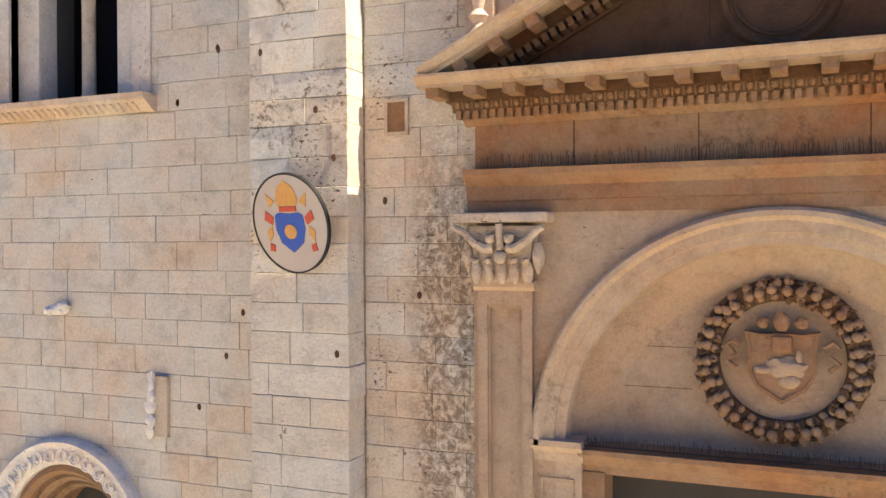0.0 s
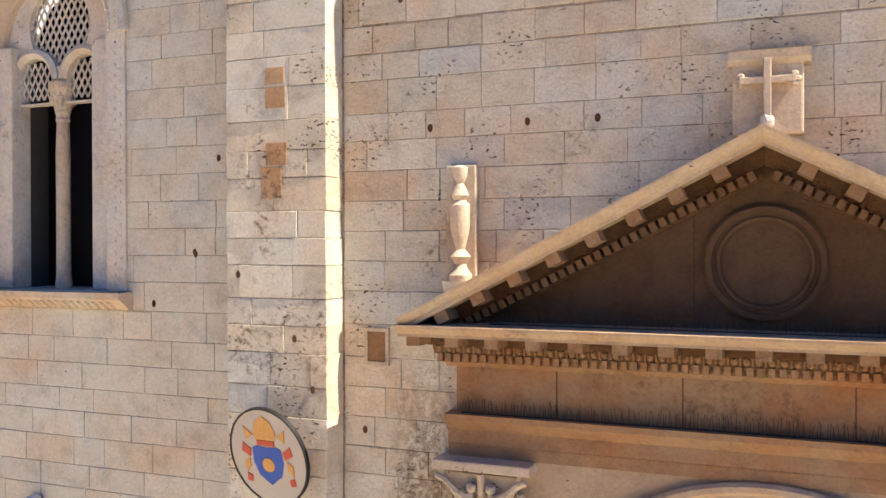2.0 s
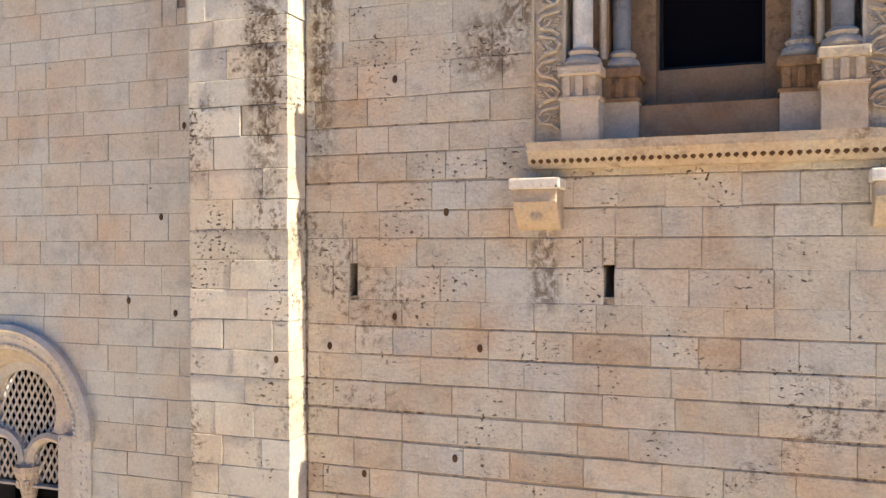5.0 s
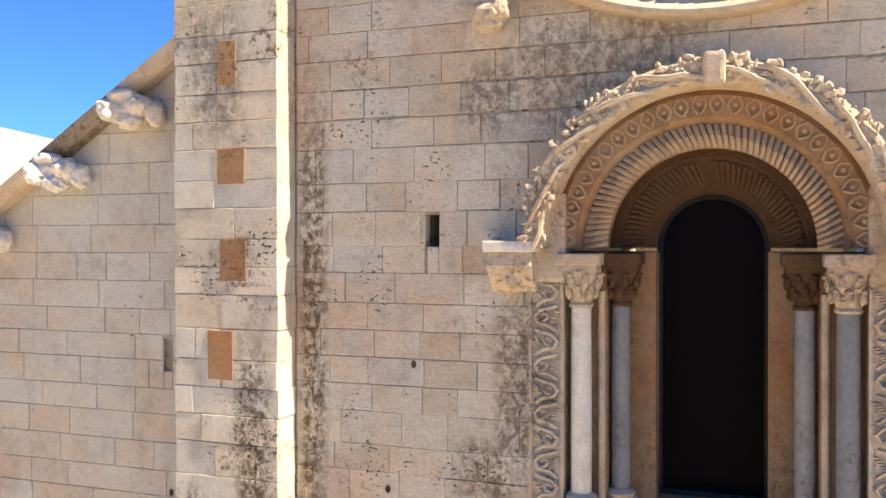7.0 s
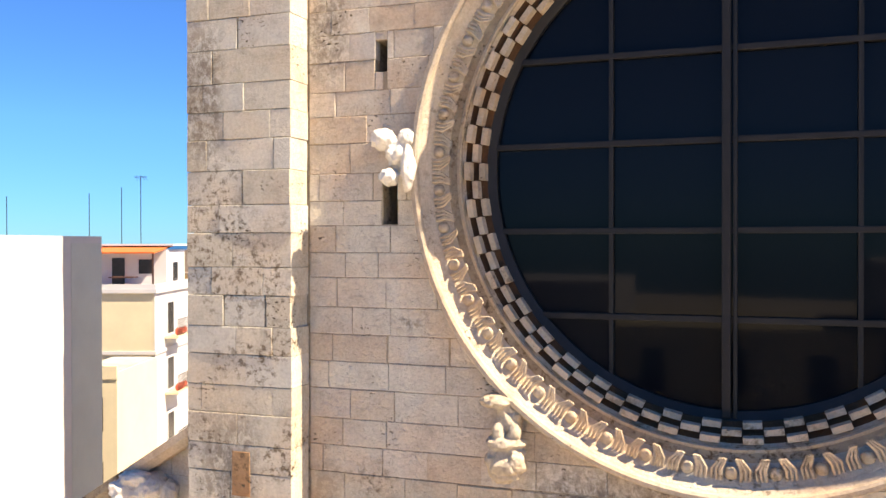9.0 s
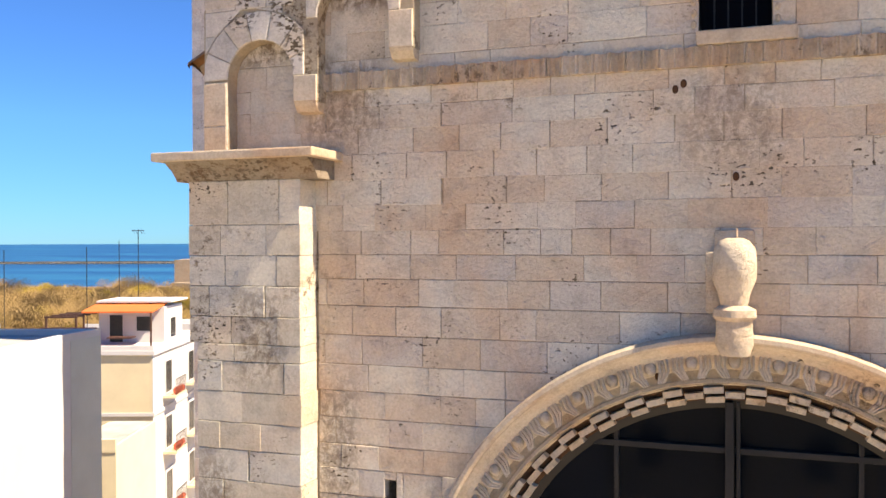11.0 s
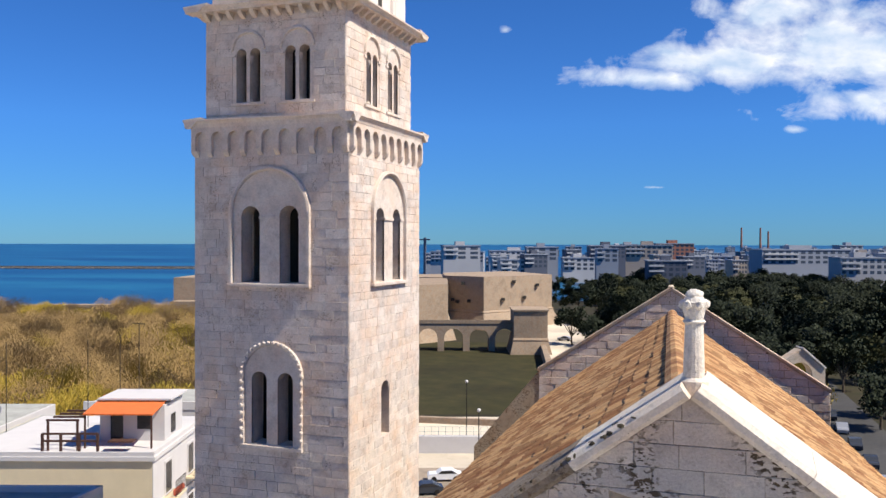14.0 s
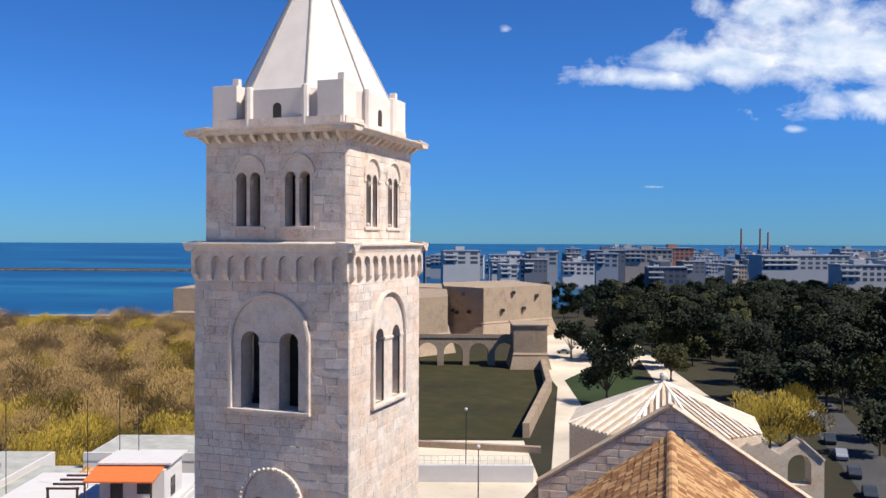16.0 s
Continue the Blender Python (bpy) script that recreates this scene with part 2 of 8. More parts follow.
M_TOWER = stone("grey_tower_limestone", [(0.62, 0.54, 0.475), (0.65, 0.575, 0.51), (0.59, 0.515, 0.455), (0.67, 0.595, 0.53), (0.61, 0.53, 0.455), (0.56, 0.495, 0.445)], stain_amt=0.5, pits=0.62, dark=0.45, island=True, grain=0.5, dark_cut=0.55)
M_TOWERTRIM = stone("pale_tower_trim", [(0.62, 0.545, 0.48)], stain_amt=0.4, pits=0.7, dark=0.3, grain=0.5)
M_COPING = stone("lichened_coping", [(0.24, 0.205, 0.16), (0.28, 0.235, 0.18)], stain_amt=0.5, pits=0.55, dark=0.95, dark_cut=0.42)
M_MARBLE = stone("grey_veined_marble", [(0.25, 0.25, 0.25), (0.20, 0.205, 0.21)], stain=(0.3, 0.24, 0.18), stain_amt=0.4, pits=0.75, dark=0.7, dark_cut=0.5, grain=0.6, bump=0.15)


def plain(name, col, rough=0.6, metal=0.0, vary=0.12, scale=6.0, bump=0.0):
    m, n, l, b = mat_base(name, rough)
    b.inputs["Metallic"].default_value = metal
    pos = n.new("ShaderNodeNewGeometry").outputs["Position"]
    r = ramp(n, [(0.3, tuple(c * (1 - vary) for c in col)), (0.7, tuple(min(1, c * (1 + vary)) for c in col))])
    l.new(noise_tex(n, l, pos, scale, 5, 0.65), r.inputs[0])
    l.new(r.outputs[0], b.inputs["Base Color"])
    if bump:
        bumped(n, l, b, noise_tex(n, l, pos, scale * 6, 4, 0.6), bump, 0.02)
    return m


M_IRON = plain("dark_iron", (0.03, 0.028, 0.027), 0.55, 0.6)
# near-black for insides and openings: the missing light is put into the colour
M_DARK = plain("unlit_interior_dark", (0.05, 0.045, 0.04), 0.9)
# near-black with hardly any reflection: darkness of the rooms behind is in the colour
M_BLACKGLASS, kn, kl, kb = mat_base("unlit_glazing", 0.3)
kb.inputs["Base Color"].default_value = (0.006, 0.004, 0.004, 1)
kb.inputs["Specular IOR Level"].default_value = 0.03
M_GLASS, gn, gl, gb = mat_base("dark_glazing", 0.04)
gb.inputs["Base Color"].default_value = (0.004, 0.005, 0.007, 1)
gb.inputs["Specular IOR Level"].default_value = 0.12


# ---- mesh helpers ----
def link_mesh(name, bm, mat, parent=None, label="", at=None):
    me = bpy.data.meshes.new(name)
    bmesh.ops.recalc_face_normals(bm, faces=bm.faces)
    bm.to_mesh(me)
    bm.free()
    me.materials.append(mat)
    ob = new(name, me)
    if parent is not None:
        ob.parent = parent
    if at is not None:
        ob.location = at
    if label:
        ob["label"] = label
    return ob


def part(name, bm, material, parent, label=""):
    return link_mesh(name, bm, material, parent, label)


def thing(name, at, label, category, group="", kind=""):
    e = new(name)
    e.location = at
    e.empty_display_size = 0.1
    return tagged(e, label, category, group, kind)


def smooth(ob):
    for p in ob.data.polygons:
        p.use_smooth = True
    ob.data.set_sharp_from_angle(angle=radians(38))
    return ob


def add_box(bm, x0, x1, y0, y1, z0, z1, bevel=0.0):
    m = Matrix.Translation(((x0 + x1) / 2, (y0 + y1) / 2, (z0 + z1) / 2)) @ Matrix.Diagonal((x1 - x0, y1 - y0, z1 - z0, 1))
    g = bmesh.ops.create_cube(bm, size=1, matrix=m)
    if bevel:
        es = list({e for v in g["verts"] for e in v.link_edges})
        bmesh.ops.bevel(bm, geom=es, offset=bevel, segments=2, affect="EDGES", profile=0.6)
    return bm


def box(x0, x1, y0, y1, z0, z1, bevel=0.0):
    return add_box(bmesh.new(), x0, x1, y0, y1, z0, z1, bevel)


def circle_pts(cx, cz, r, n=48, a0=0.0, a1=360.0, closed=True):
    k = n if closed else n + 1
    return [(cx + r * math.cos(radians(a0 + (a1 - a0) * i / n)), cz + r * math.sin(radians(a0 + (a1 - a0) * i / n))) for i in range(k)]


def arch_pts(cx, spring, r, bottom, n=20):
    return [(cx + r, bottom)] + circle_pts(cx, spring, r, n, 0, 180, False) + [(cx - r, bottom)]


def add_plate(bm, outer, holes, y0, y1):
    """A plate in the x-z plane with holes through it, from y0 (front) to y1."""
    from mathutils.geometry import tessellate_polygon
    loops = [outer, *holes]
    flat = [p for lp in loops for p in lp]
    tris = tessellate_polygon([[Vector((x, z, 0)) for x, z in lp] for lp in loops])
    f = [bm.verts.new((x, y0, z)) for x, z in flat]
    k = [bm.verts.new((x, y1, z)) for x, z in flat]
    for a, b_, c in tris:
        try:
            bm.faces.new((f[a], f[b_], f[c]))
            bm.faces.new((k[a], k[c], k[b_]))
        except ValueError:
            pass
    s = 0
    for lp in loops:
        q = len(lp)
        for i in range(q):
            a, b_ = s + i, s + (i + 1) % q
            bm.faces.new((f[a], f[b_], k[b_], k[a]))
        s += q
    return bm


def plate(outer, holes, y0, y1):
    return add_plate(bmesh.new(), outer, holes, y0, y1)


def add_sweep(bm, prof, cx, cz, a0=0.0, a1=180.0, n=40):
    """A closed (radius, y) profile turned about the y axis through (cx, cz)."""
    full = abs(a1 - a0) >= 360
    rings = []
    for i in range(n if full else n + 1):
        a = radians(a0 + (a1 - a0) * i / n)
        rings.append([bm.verts.new((cx + r * math.cos(a), y, cz + r * math.sin(a))) for r, y in prof])
    q = len(prof)
    for i in range(n):
        A, B = rings[i], rings[(i + 1) % len(rings)]
        for j in range(q):
            bm.faces.new((A[j], A[(j + 1) % q], B[(j + 1) % q], B[j]))
    if not full:
        bm.faces.new(rings[0])
        bm.faces.new(list(reversed(rings[-1])))
    return bm


def sweep(prof, cx, cz, a0=0.0, a1=180.0, n=40):
    return add_sweep(bmesh.new(), prof, cx, cz, a0, a1, n)


def add_lathe(bm, prof, x, y, n=16):
    """(radius, z) profile turned about the vertical through (x, y)."""
    rings = [[bm.verts.new((x + r * math.cos(2 * math.pi * i / n), y + r * math.sin(2 * math.pi * i / n), z)) for i in range(n)] for r, z in prof]
    for A, B in zip(rings, rings[1:]):
        for i in range(n):
            bm.faces.new((A[i], A[(i + 1) % n], B[(i + 1) % n], B[i]))
    bm.faces.new(list(reversed(rings[0])))
    bm.faces.new(rings[-1])
    return bm


def lathe(prof, x, y, n=16):
    return add_lathe(bmesh.new(), prof, x, y, n)


def add_bar(bm, prof, x0, x1):
    """A (y, z) profile drawn along x."""
    A = [bm.verts.new((x0, y, z)) for y, z in prof]
    B = [bm.verts.new((x1, y, z)) for y, z in prof]
    q = len(prof)
    for j in range(q):
        bm.faces.new((A[j], A[(j + 1) % q], B[(j + 1) % q], B[j]))
    bm.faces.new(A)
    bm.faces.new(list(reversed(B)))
    return bm


def bar(prof, x0, x1):
    return add_bar(bmesh.new(), prof, x0, x1)


ICO = {}


def ico(sub):
    if sub not in ICO:
        b2 = bmesh.new()
        bmesh.ops.create_icosphere(b2, subdivisions=sub, radius=1)
        b2.verts.index_update()
        ICO[sub] = ([v.co.copy() for v in b2.verts], [[v.index for v in f.verts] for f in b2.faces])
        b2.free()
    return ICO[sub]


def add_blob(bm, c, s, seed=0, rough=0.25, sub=2, freq=2.2):
    """A worn lump: an ellipsoid roughened by noise."""
    co, fs = ico(sub)
    off = Vector((seed * 7.1, seed * 3.3, seed))
    vs = []
    for p in co:
        k = 1 + rough * noise.noise(p * freq + off)
        vs.append(bm.verts.new((c[0] + p.x * s[0] * k, c[1] + p.y * s[1] * k, c[2] + p.z * s[2] * k)))
    for f in fs:
        bm.faces.new([vs[i] for i in f])
    return bm


def add_tube(bm, pts, r, n=6, taper=1.0):
    rings = []
    for i, p in enumerate(pts):
        p = Vector(p)
        t = (Vector(pts[min(i + 1, len(pts) - 1)]) - Vector(pts[max(i - 1, 0)])).normalized()
        u = t.orthogonal().normalized()
        if abs(t.y) < 0.9:
            u = t.cross(Vector((0, 1, 0))).normalized()
        w = t.cross(u)
        k = r * (1 + (taper - 1) * i / max(1, len(pts) - 1))
        rings.append([bm.verts.new(p + (u * math.cos(2 * math.pi * j / n) + w * math.sin(2 * math.pi * j / n)) * k) for j in range(n)])
    for A, B in zip(rings, rings[1:]):
        for j in range(n):
            bm.faces.new((A[j], A[(j + 1) % n], B[(j + 1) % n], B[j]))
    bm.faces.new(list(reversed(rings[0])))
    bm.faces.new(rings[-1])
    return bm


# ---- masonry: cut polygons, then one block each ----
def half(poly, nx, nz, d):
    """Keep the part of poly where nx*x + nz*z >= d."""
    out = []
    for i, p in enumerate(poly):
        q = poly[(i + 1) % len(poly)]
        a, b_ = nx * p[0] + nz * p[1] - d, nx * q[0] + nz * q[1] - d
        if a >= 0:
            out.append(p)
        if (a >= 0) != (b_ >= 0):
            t = a / (a - b_)
            out.append((p[0] + (q[0] - p[0]) * t, p[1] + (q[1] - p[1]) * t))
    return out if len(out) > 2 else []


def cut_rect(x0, x1, z0, z1):
    def f(poly):
        xs, zs = [p[0] for p in poly], [p[1] for p in poly]
        if max(xs) <= x0 or min(xs) >= x1 or max(zs) <= z0 or min(zs) >= z1:
            return [poly]
        mid = half(half(poly, 1, 0, x0), -1, 0, -x1)
        return [p for p in (half(poly, -1, 0, -x0), half(poly, 1, 0, x1), half(mid, 0, 1, z1) if mid else [], half(mid, 0, -1, -z0) if mid else []) if p]
    return f


def cut_round(cx, cz, r, zmin=-1e9):
    def f(poly):
        ds = [math.hypot(p[0] - cx, p[1] - cz) for p in poly]
        mx, mz = sum(p[0] for p in poly) / len(poly), sum(p[1] for p in poly) / len(poly)
        near = math.hypot(max(min(p[0] for p in poly) - cx, 0, cx - max(p[0] for p in poly)), max(min(p[1] for p in poly) - cz, 0, cz - max(p[1] for p in poly)))
        if near >= r or mz < zmin:
            return [poly]
        if max(ds) <= r:
            return []
        k = max(range(len(poly)), key=lambda i: ds[i])
        nx, nz = (mx + poly[k][0]) / 2 - cx, (mz + poly[k][1]) / 2 - cz
        q = math.hypot(nx, nz)
        out = half(poly, nx / q, nz / q, (nx * cx + nz * cz) / q + r)
        return [out] if out else []
    return f


def keep_half(nx, nz, d):
    return lambda poly: [p for p in (half(poly, nx, nz, d),) if p]


def area(poly):
    return abs(sum(p[0] * q[1] - q[0] * p[1] for p, q in zip(poly, poly[1:] + poly[:1]))) / 2


def add_block(bm, poly, y, depth, gap=0.0022, cham=0.005):
    """A dressed block with eased, slightly worn front edges: poly in x-z, its face at y."""
    if len(poly) == 4:
        r = random.Random(round(sum((i + 1) * (p[0] * 13.7 + p[1] * 7.3) for i, p in enumerate(poly)) * 100))
        worn = []
        for i, p in enumerate(poly):
            q = poly[(i + 1) % 4]
            t = r.uniform(0.35, 0.65)
            worn += [(p[0] + r.uniform(-0.002, 0.002), p[1] + r.uniform(-0.002, 0.002)),
                     (p[0] + (q[0] - p[0]) * t + r.uniform(-0.0022, 0.0022), p[1] + (q[1] - p[1]) * t + r.uniform(-0.0022, 0.0022))]
        poly = worn
    mx, mz = sum(p[0] for p in poly) / len(poly), sum(p[1] for p in poly) / len(poly)

    def inset(d):
        res, k = [], len(poly)
        for i in range(k):
            p, a, b_ = Vector(poly[i]), Vector(poly[i - 1]), Vector(poly[(i + 1) % k])
            u, v = (p - a), (b_ - p)
            if u.length < 1e-6 or v.length < 1e-6:
                res.append(p)
                continue
            u, v = u.normalized(), v.normalized()
            n1, n2 = Vector((-u.y, u.x)), Vector((-v.y, v.x))
            s = 1 if (Vector((mx, mz)) - p).dot(n1 + n2) > 0 else -1
            res.append(p + (n1 + n2) * s * d / max(0.5, 1 + n1.dot(n2)))
        return res
    a, b_ = inset(gap), inset(gap + cham)
    F = [bm.verts.new((p.x, y, p.y)) for p in b_]
    E = [bm.verts.new((p.x, y + cham * 0.8, p.y)) for p in a]
    K = [bm.verts.new((p.x, y + depth, p.y)) for p in a]
    q = len(poly)
    bm.faces.new(F)
    for A, B in ((F, E), (E, K)):
        for i in range(q):
            bm.faces.new((A[i], B[i], B[(i + 1) % q], A[(i + 1) % q]))


BLOCKS = {}


def lay(parent, x0, x1, z0, z1, h, widths, y, depth, mat, cuts, seed, name="stone_block", limit=300, matj=None, wob=0.004, near_east=False):
    """Courses of blocks on a wall face; each block is an object, those past the limit are joined."""
    rnd = random.Random(seed)
    polys, z = [], z0
    while z < z1 - 0.02:
        hh = min(h * rnd.choice((0.9, 1.0, 1.0, 1.1)), z1 - z)
        if z1 - z - hh < 0.1:
            hh = z1 - z
        x = x0 - rnd.random() * 0.3
        while x < x1:
            w = round(rnd.uniform(*widths) / 0.05) * 0.05
            if x1 - x - w < 0.16:
                w = x1 - x + 0.0001
            todo = [[(max(x, x0), z), (min(x + w, x1), z), (min(x + w, x1), z + hh), (max(x, x0), z + hh)]]
            x += w
            if todo[0][1][0] - todo[0][0][0] < 0.06:
                continue
            for c in cuts:
                todo = [q for p in todo for q in c(p)]
            polys += [p for p in todo if area(p) > 0.006]
        z += hh
    polys.sort(key=lambda p: -p[0][0] if near_east else p[0][0])
    rest = bmesh.new()
    for i, p in enumerate(polys):
        yy = y + rnd.uniform(-wob, wob)
        if i >= limit:
            add_block(rest, p, yy, depth)
            continue
        mx, mz = sum(q[0] for q in p) / len(p), sum(q[1] for q in p) / len(p)
        key = tuple((round(q[0] - mx, 2), round(q[1] - mz, 2)) for q in p) + (depth, mat.name)
        if key not in BLOCKS:
            bm = bmesh.new()
            add_block(bm, [(q[0] - mx, q[1] - mz) for q in p], 0, depth)
            me = bpy.data.meshes.new(name)
            bmesh.ops.recalc_face_normals(bm, faces=bm.faces)
            bm.to_mesh(me)
            bm.free()
            me.materials.append(mat)
            BLOCKS[key] = me
        ob = new(name, BLOCKS[key])
        ob.parent = parent
        ob.location = (mx, yy, mz)
        ob.rotation_euler = (rnd.uniform(-0.006, 0.006), rnd.uniform(-0.003, 0.003), rnd.uniform(-0.008, 0.008))
    if len(polys) > limit:
        tagged(part("masonry", rest, matj or mat, parent), kind="stuff")
    else:
        rest.free()


# ==== the nave front ====
ROSE = (XC, 20.40)
WIN = (-0.36, 16.33)      # springing of the great window
XR = 4.25                 # right end of the nave front
GSL = 0.722               # pitch of the gable
APEX = (-0.38, 28.72)
SLOTS = [(-2.56, -2.44, 16.34, 16.60), (-3.13, -3.02, 21.24, 21.50), (-1.13, -1.04, 12.53, 12.78), (-3.32, -3.25, 12.50, 12.78), (-3.06, -2.93, 19.98, 20.35)]


def rect(x0, x1, z0, z1):
    return [(x0, z0), (x1, z0), (x1, z1), (x0, z1)]


def wall(name, outer, holes, y0, y1, label, mat=None):
    return tagged(link_mesh(name, plate(outer, holes, y0, y1), mat or M_MORTAR), label, "wall", kind="structure")


PORT = (-0.27, 5.25)
w_low = wall("wall_nave_lower", rect(-4.7, XR, 0, 10.3), [arch_pts(PORT[0], PORT[1], 1.88, 0.02)], 0.008, 0.6, "cream limestone block wall round the portal")
w_mid = wall("wall_nave_middle", rect(-4.7, XR, 10.3, 17.9), [arch_pts(WIN[0], WIN[1], 1.10, 13.6)] + [rect(*s) for s in SLOTS if 10.4 < s[2] < 17], 0.008, 0.6, "stained limestone block wall round the columned window")
w_top = wall("wall_nave_upper", rect(-4.7, XR, 17.9, 23.6), [circle_pts(ROSE[0], ROSE[1], 2.05, 64)] + [rect(*s) for s in SLOTS if s[2] > 18], 0.008, 0.6, "limestone block wall round the rose window")
gw = (-0.58, -0.07, 25.05, 26.02)
zl = APEX[1] - GSL * (APEX[0] + 4.7)
zr = APEX[1] - GSL * (XR - APEX[0])
w_gab = wall("wall_nave_gable", [(-4.7, 23.6), (XR, 23.6), (XR, zr), APEX, (-4.7, zl)], [rect(*gw)], 0.008, 0.6, "gabled limestone wall with stepped blind arcade")
cuts_slots = [cut_rect(*s) for s in SLOTS]
lay(w_low, -3.74, 2.4, 3.2, 10.3, 0.26, (0.3, 0.66), 0, 0.1, M_BLOCK, [cut_rect(-2.66, 2.15, 0, 8.0), keep_half(-1, 0, -2.4)], 1, matj=M_BLOCKJ)
lay(w_mid, -3.74, 2.2, 10.3, 17.9, 0.25, (0.3, 0.62), 0, 0.1, M_BLOCK, [cut_rect(-1.66, 0.98, 13.58, 16.33), cut_round(WIN[0], WIN[1], 1.22, 16.2)] + cuts_slots + [cut_round(ROSE[0], ROSE[1], 2.32)], 2, matj=M_BLOCKJ)
lay(w_top, -3.74, 2.2, 17.9, 23.6, 0.228, (0.26, 0.56), 0, 0.1, M_UPPER, [cut_round(ROSE[0], ROSE[1], 2.32), cut_round(WIN[0], WIN[1], 1.22, 16.2)] + cuts_slots, 3, matj=M_UPPERJ)
lay(w_gab, -4.66, 2.2, 23.6, 27.7, 0.212, (0.28, 0.6), 0, 0.1, M_UPPER, [cut_rect(*gw), cut_rect(-3.7, 2.2, 24.79, 24.93), keep_half(-GSL, -1, -(APEX[1] + GSL * APEX[0]) + 0.1), keep_half(GSL, -1, -(APEX[1] - GSL * APEX[0]) + 0.1)], 4, matj=M_UPPERJ)

# the blind arcade: a layer 9 cm proud, its lower edge stepping up in arches
ARC = [(-4.215, 24.92, 0.325), (-3.335, 25.39, 0.325), (-2.46, 25.88, 0.33), (-1.61, 26.37, 0.33), (-0.765, 27.28, 0.315), (0.06, 27.27, 0.32)]
ARC += [(-0.71 - c, s, r) for c, s, r in reversed(ARC[:4])]
PEND = [24.69, 25.08, 25.62, 26.0, 26.62, 26.0, 25.62, 25.08, 24.69]
def rake(x):
    return APEX[1] - GSL * abs(x - APEX[0])


STRIPS = [(-4.78, ARC[0][0] - ARC[0][2], 24.27, 24.27)]
for i, (c, s, r) in enumerate(ARC):
    arc = circle_pts(c, s, r, 14, 180, 0, False)
    STRIPS += [(p[0], q[0], p[1], q[1]) for p, q in zip(arc, arc[1:])]
    end = (ARC[i + 1][0] - ARC[i + 1][2], PEND[i]) if i < len(PEND) else (XR - 0.1, 24.27)
    STRIPS.append((c + r, end[0], end[1], end[1]))
bm = bmesh.new()
for xa, xb, za, zb in STRIPS:
    cols = [(xa, xb, za, zb)] if not xa < APEX[0] < xb else [(xa, APEX[0], za, zb), (APEX[0], xb, za, zb)]
    for x0, x1, z0, z1 in cols:
        add_plate(bm, [(x0, z0), (x1, z1), (x1, rake(x1)), (x0, rake(x0))], [], -0.084, 0.064)
arcade = tagged(link_mesh("blind_arcade", bm, M_MORTAR), "stepped blind arcade of pale limestone on the gable", "arcade", kind="structure")
arcade.location.y = -0.058      # the whole layer stands proud of the gable wall
acuts = [keep_half(-GSL, -1, -(APEX[1] + GSL * APEX[0])), keep_half(GSL, -1, -(APEX[1] - GSL * APEX[0]))]
for i, (c, s, r) in enumerate(ARC):
    acuts += [cut_rect(c - r, c + r, 20, s), cut_round(c, s, r + 0.25, s - 0.02)]
    # space between arches below the springing belongs to the legs
for i in range(len(ARC)):
    xl = ARC[i - 1][0] + ARC[i - 1][2] if i else -4.78
    acuts.append(cut_rect(xl - 0.001, ARC[i][0] - ARC[i][2] + 0.001, 20, ARC[i][1] if i else 24.27))
acuts.append(cut_rect(ARC[-1][0] + ARC[-1][2], 9, 20, ARC[-1][1]))
lay(arcade, -4.76, 2.4, 24.27, 28.8, 0.212, (0.3, 0.62), -0.1, 0.09, M_GABLE, acuts, 5, limit=290)
rv = random.Random(6)
for i, (c, s, r) in enumerate(ARC[:8]):
    k = 7
    for j in range(k):
        a0, a1 = 180 * j / k, 180 * (j + 1) / k
        ro = r + 0.25
        poly = [(c + q * math.cos(radians(a)), s + q * math.sin(radians(a))) for q, a in ((r, a0), (ro, a0), (ro, (a0 + a1) / 2), (ro, a1), (r, a1), (r, (a0 + a1) / 2))]
        # neighbours share the space over the legs
        lim = c + r + 0.105 if i < len(ARC) - 1 else 9
        poly = half(half(poly, -1, 0, -lim), 1, 0, c - r - 0.105 if i else -4.77)
        if i < 4:
            nx = ARC[i + 1][0] - ARC[i + 1][2]
            poly = half(poly, -1, 0, -nx) if poly else poly
        if poly and area(poly) > 0.004:
            bm = bmesh.new()
            add_block(bm, poly, -0.104 + rv.uniform(-0.004, 0.004), 0.1, 0.003, 0.006)
            part("voussoir", bm, M_GABLE, arcade)
for i in range(len(PEND) - 2):
    xa, xb = ARC[i][0] + ARC[i][2], ARC[i + 1][0] - ARC[i + 1][2]
    ztop = min(ARC[i][1], ARC[i + 1][1])
    if i == 4:
        continue
    zz = ztop
    while zz > PEND[i] + 0.05:
        z2 = max(PEND[i] + 0.0, zz - 0.24)
        if z2 - PEND[i] < 0.1:
            z2 = PEND[i]
        bm = bmesh.new()
        add_block(bm, rect(xa + 0.002, xb - 0.002, z2, zz), -0.108, 0.1, 0.003, 0.006)
        part("leg_stone", bm, M_PALE, arcade)
        zz = z2
    bm = bar([(-0.1, PEND[i]), (0.062, PEND[i]), (0.062, PEND[i] - 0.09), (-0.04, PEND[i] - 0.08), (-0.085, PEND[i] - 0.03)], xa + 0.012, xb - 0.012)
    part("corbel", bm, M_CARVED, arcade)
# left leg of the lowest arch
for za, zb in ((24.28, 24.52), (24.52, 24.9)):
    bm = bmesh.new()
    add_block(bm, rect(-4.78, -4.545, za, zb), -0.108, 0.11, 0.003, 0.007)
    part("leg_stone", bm, M_PALE, arcade)
# little column on a corbel between the two top arches
col = thing("corbel_column", (-0.355, -0.06, 26.5), "small worn stone column on a corbel between two blind arches", "column")
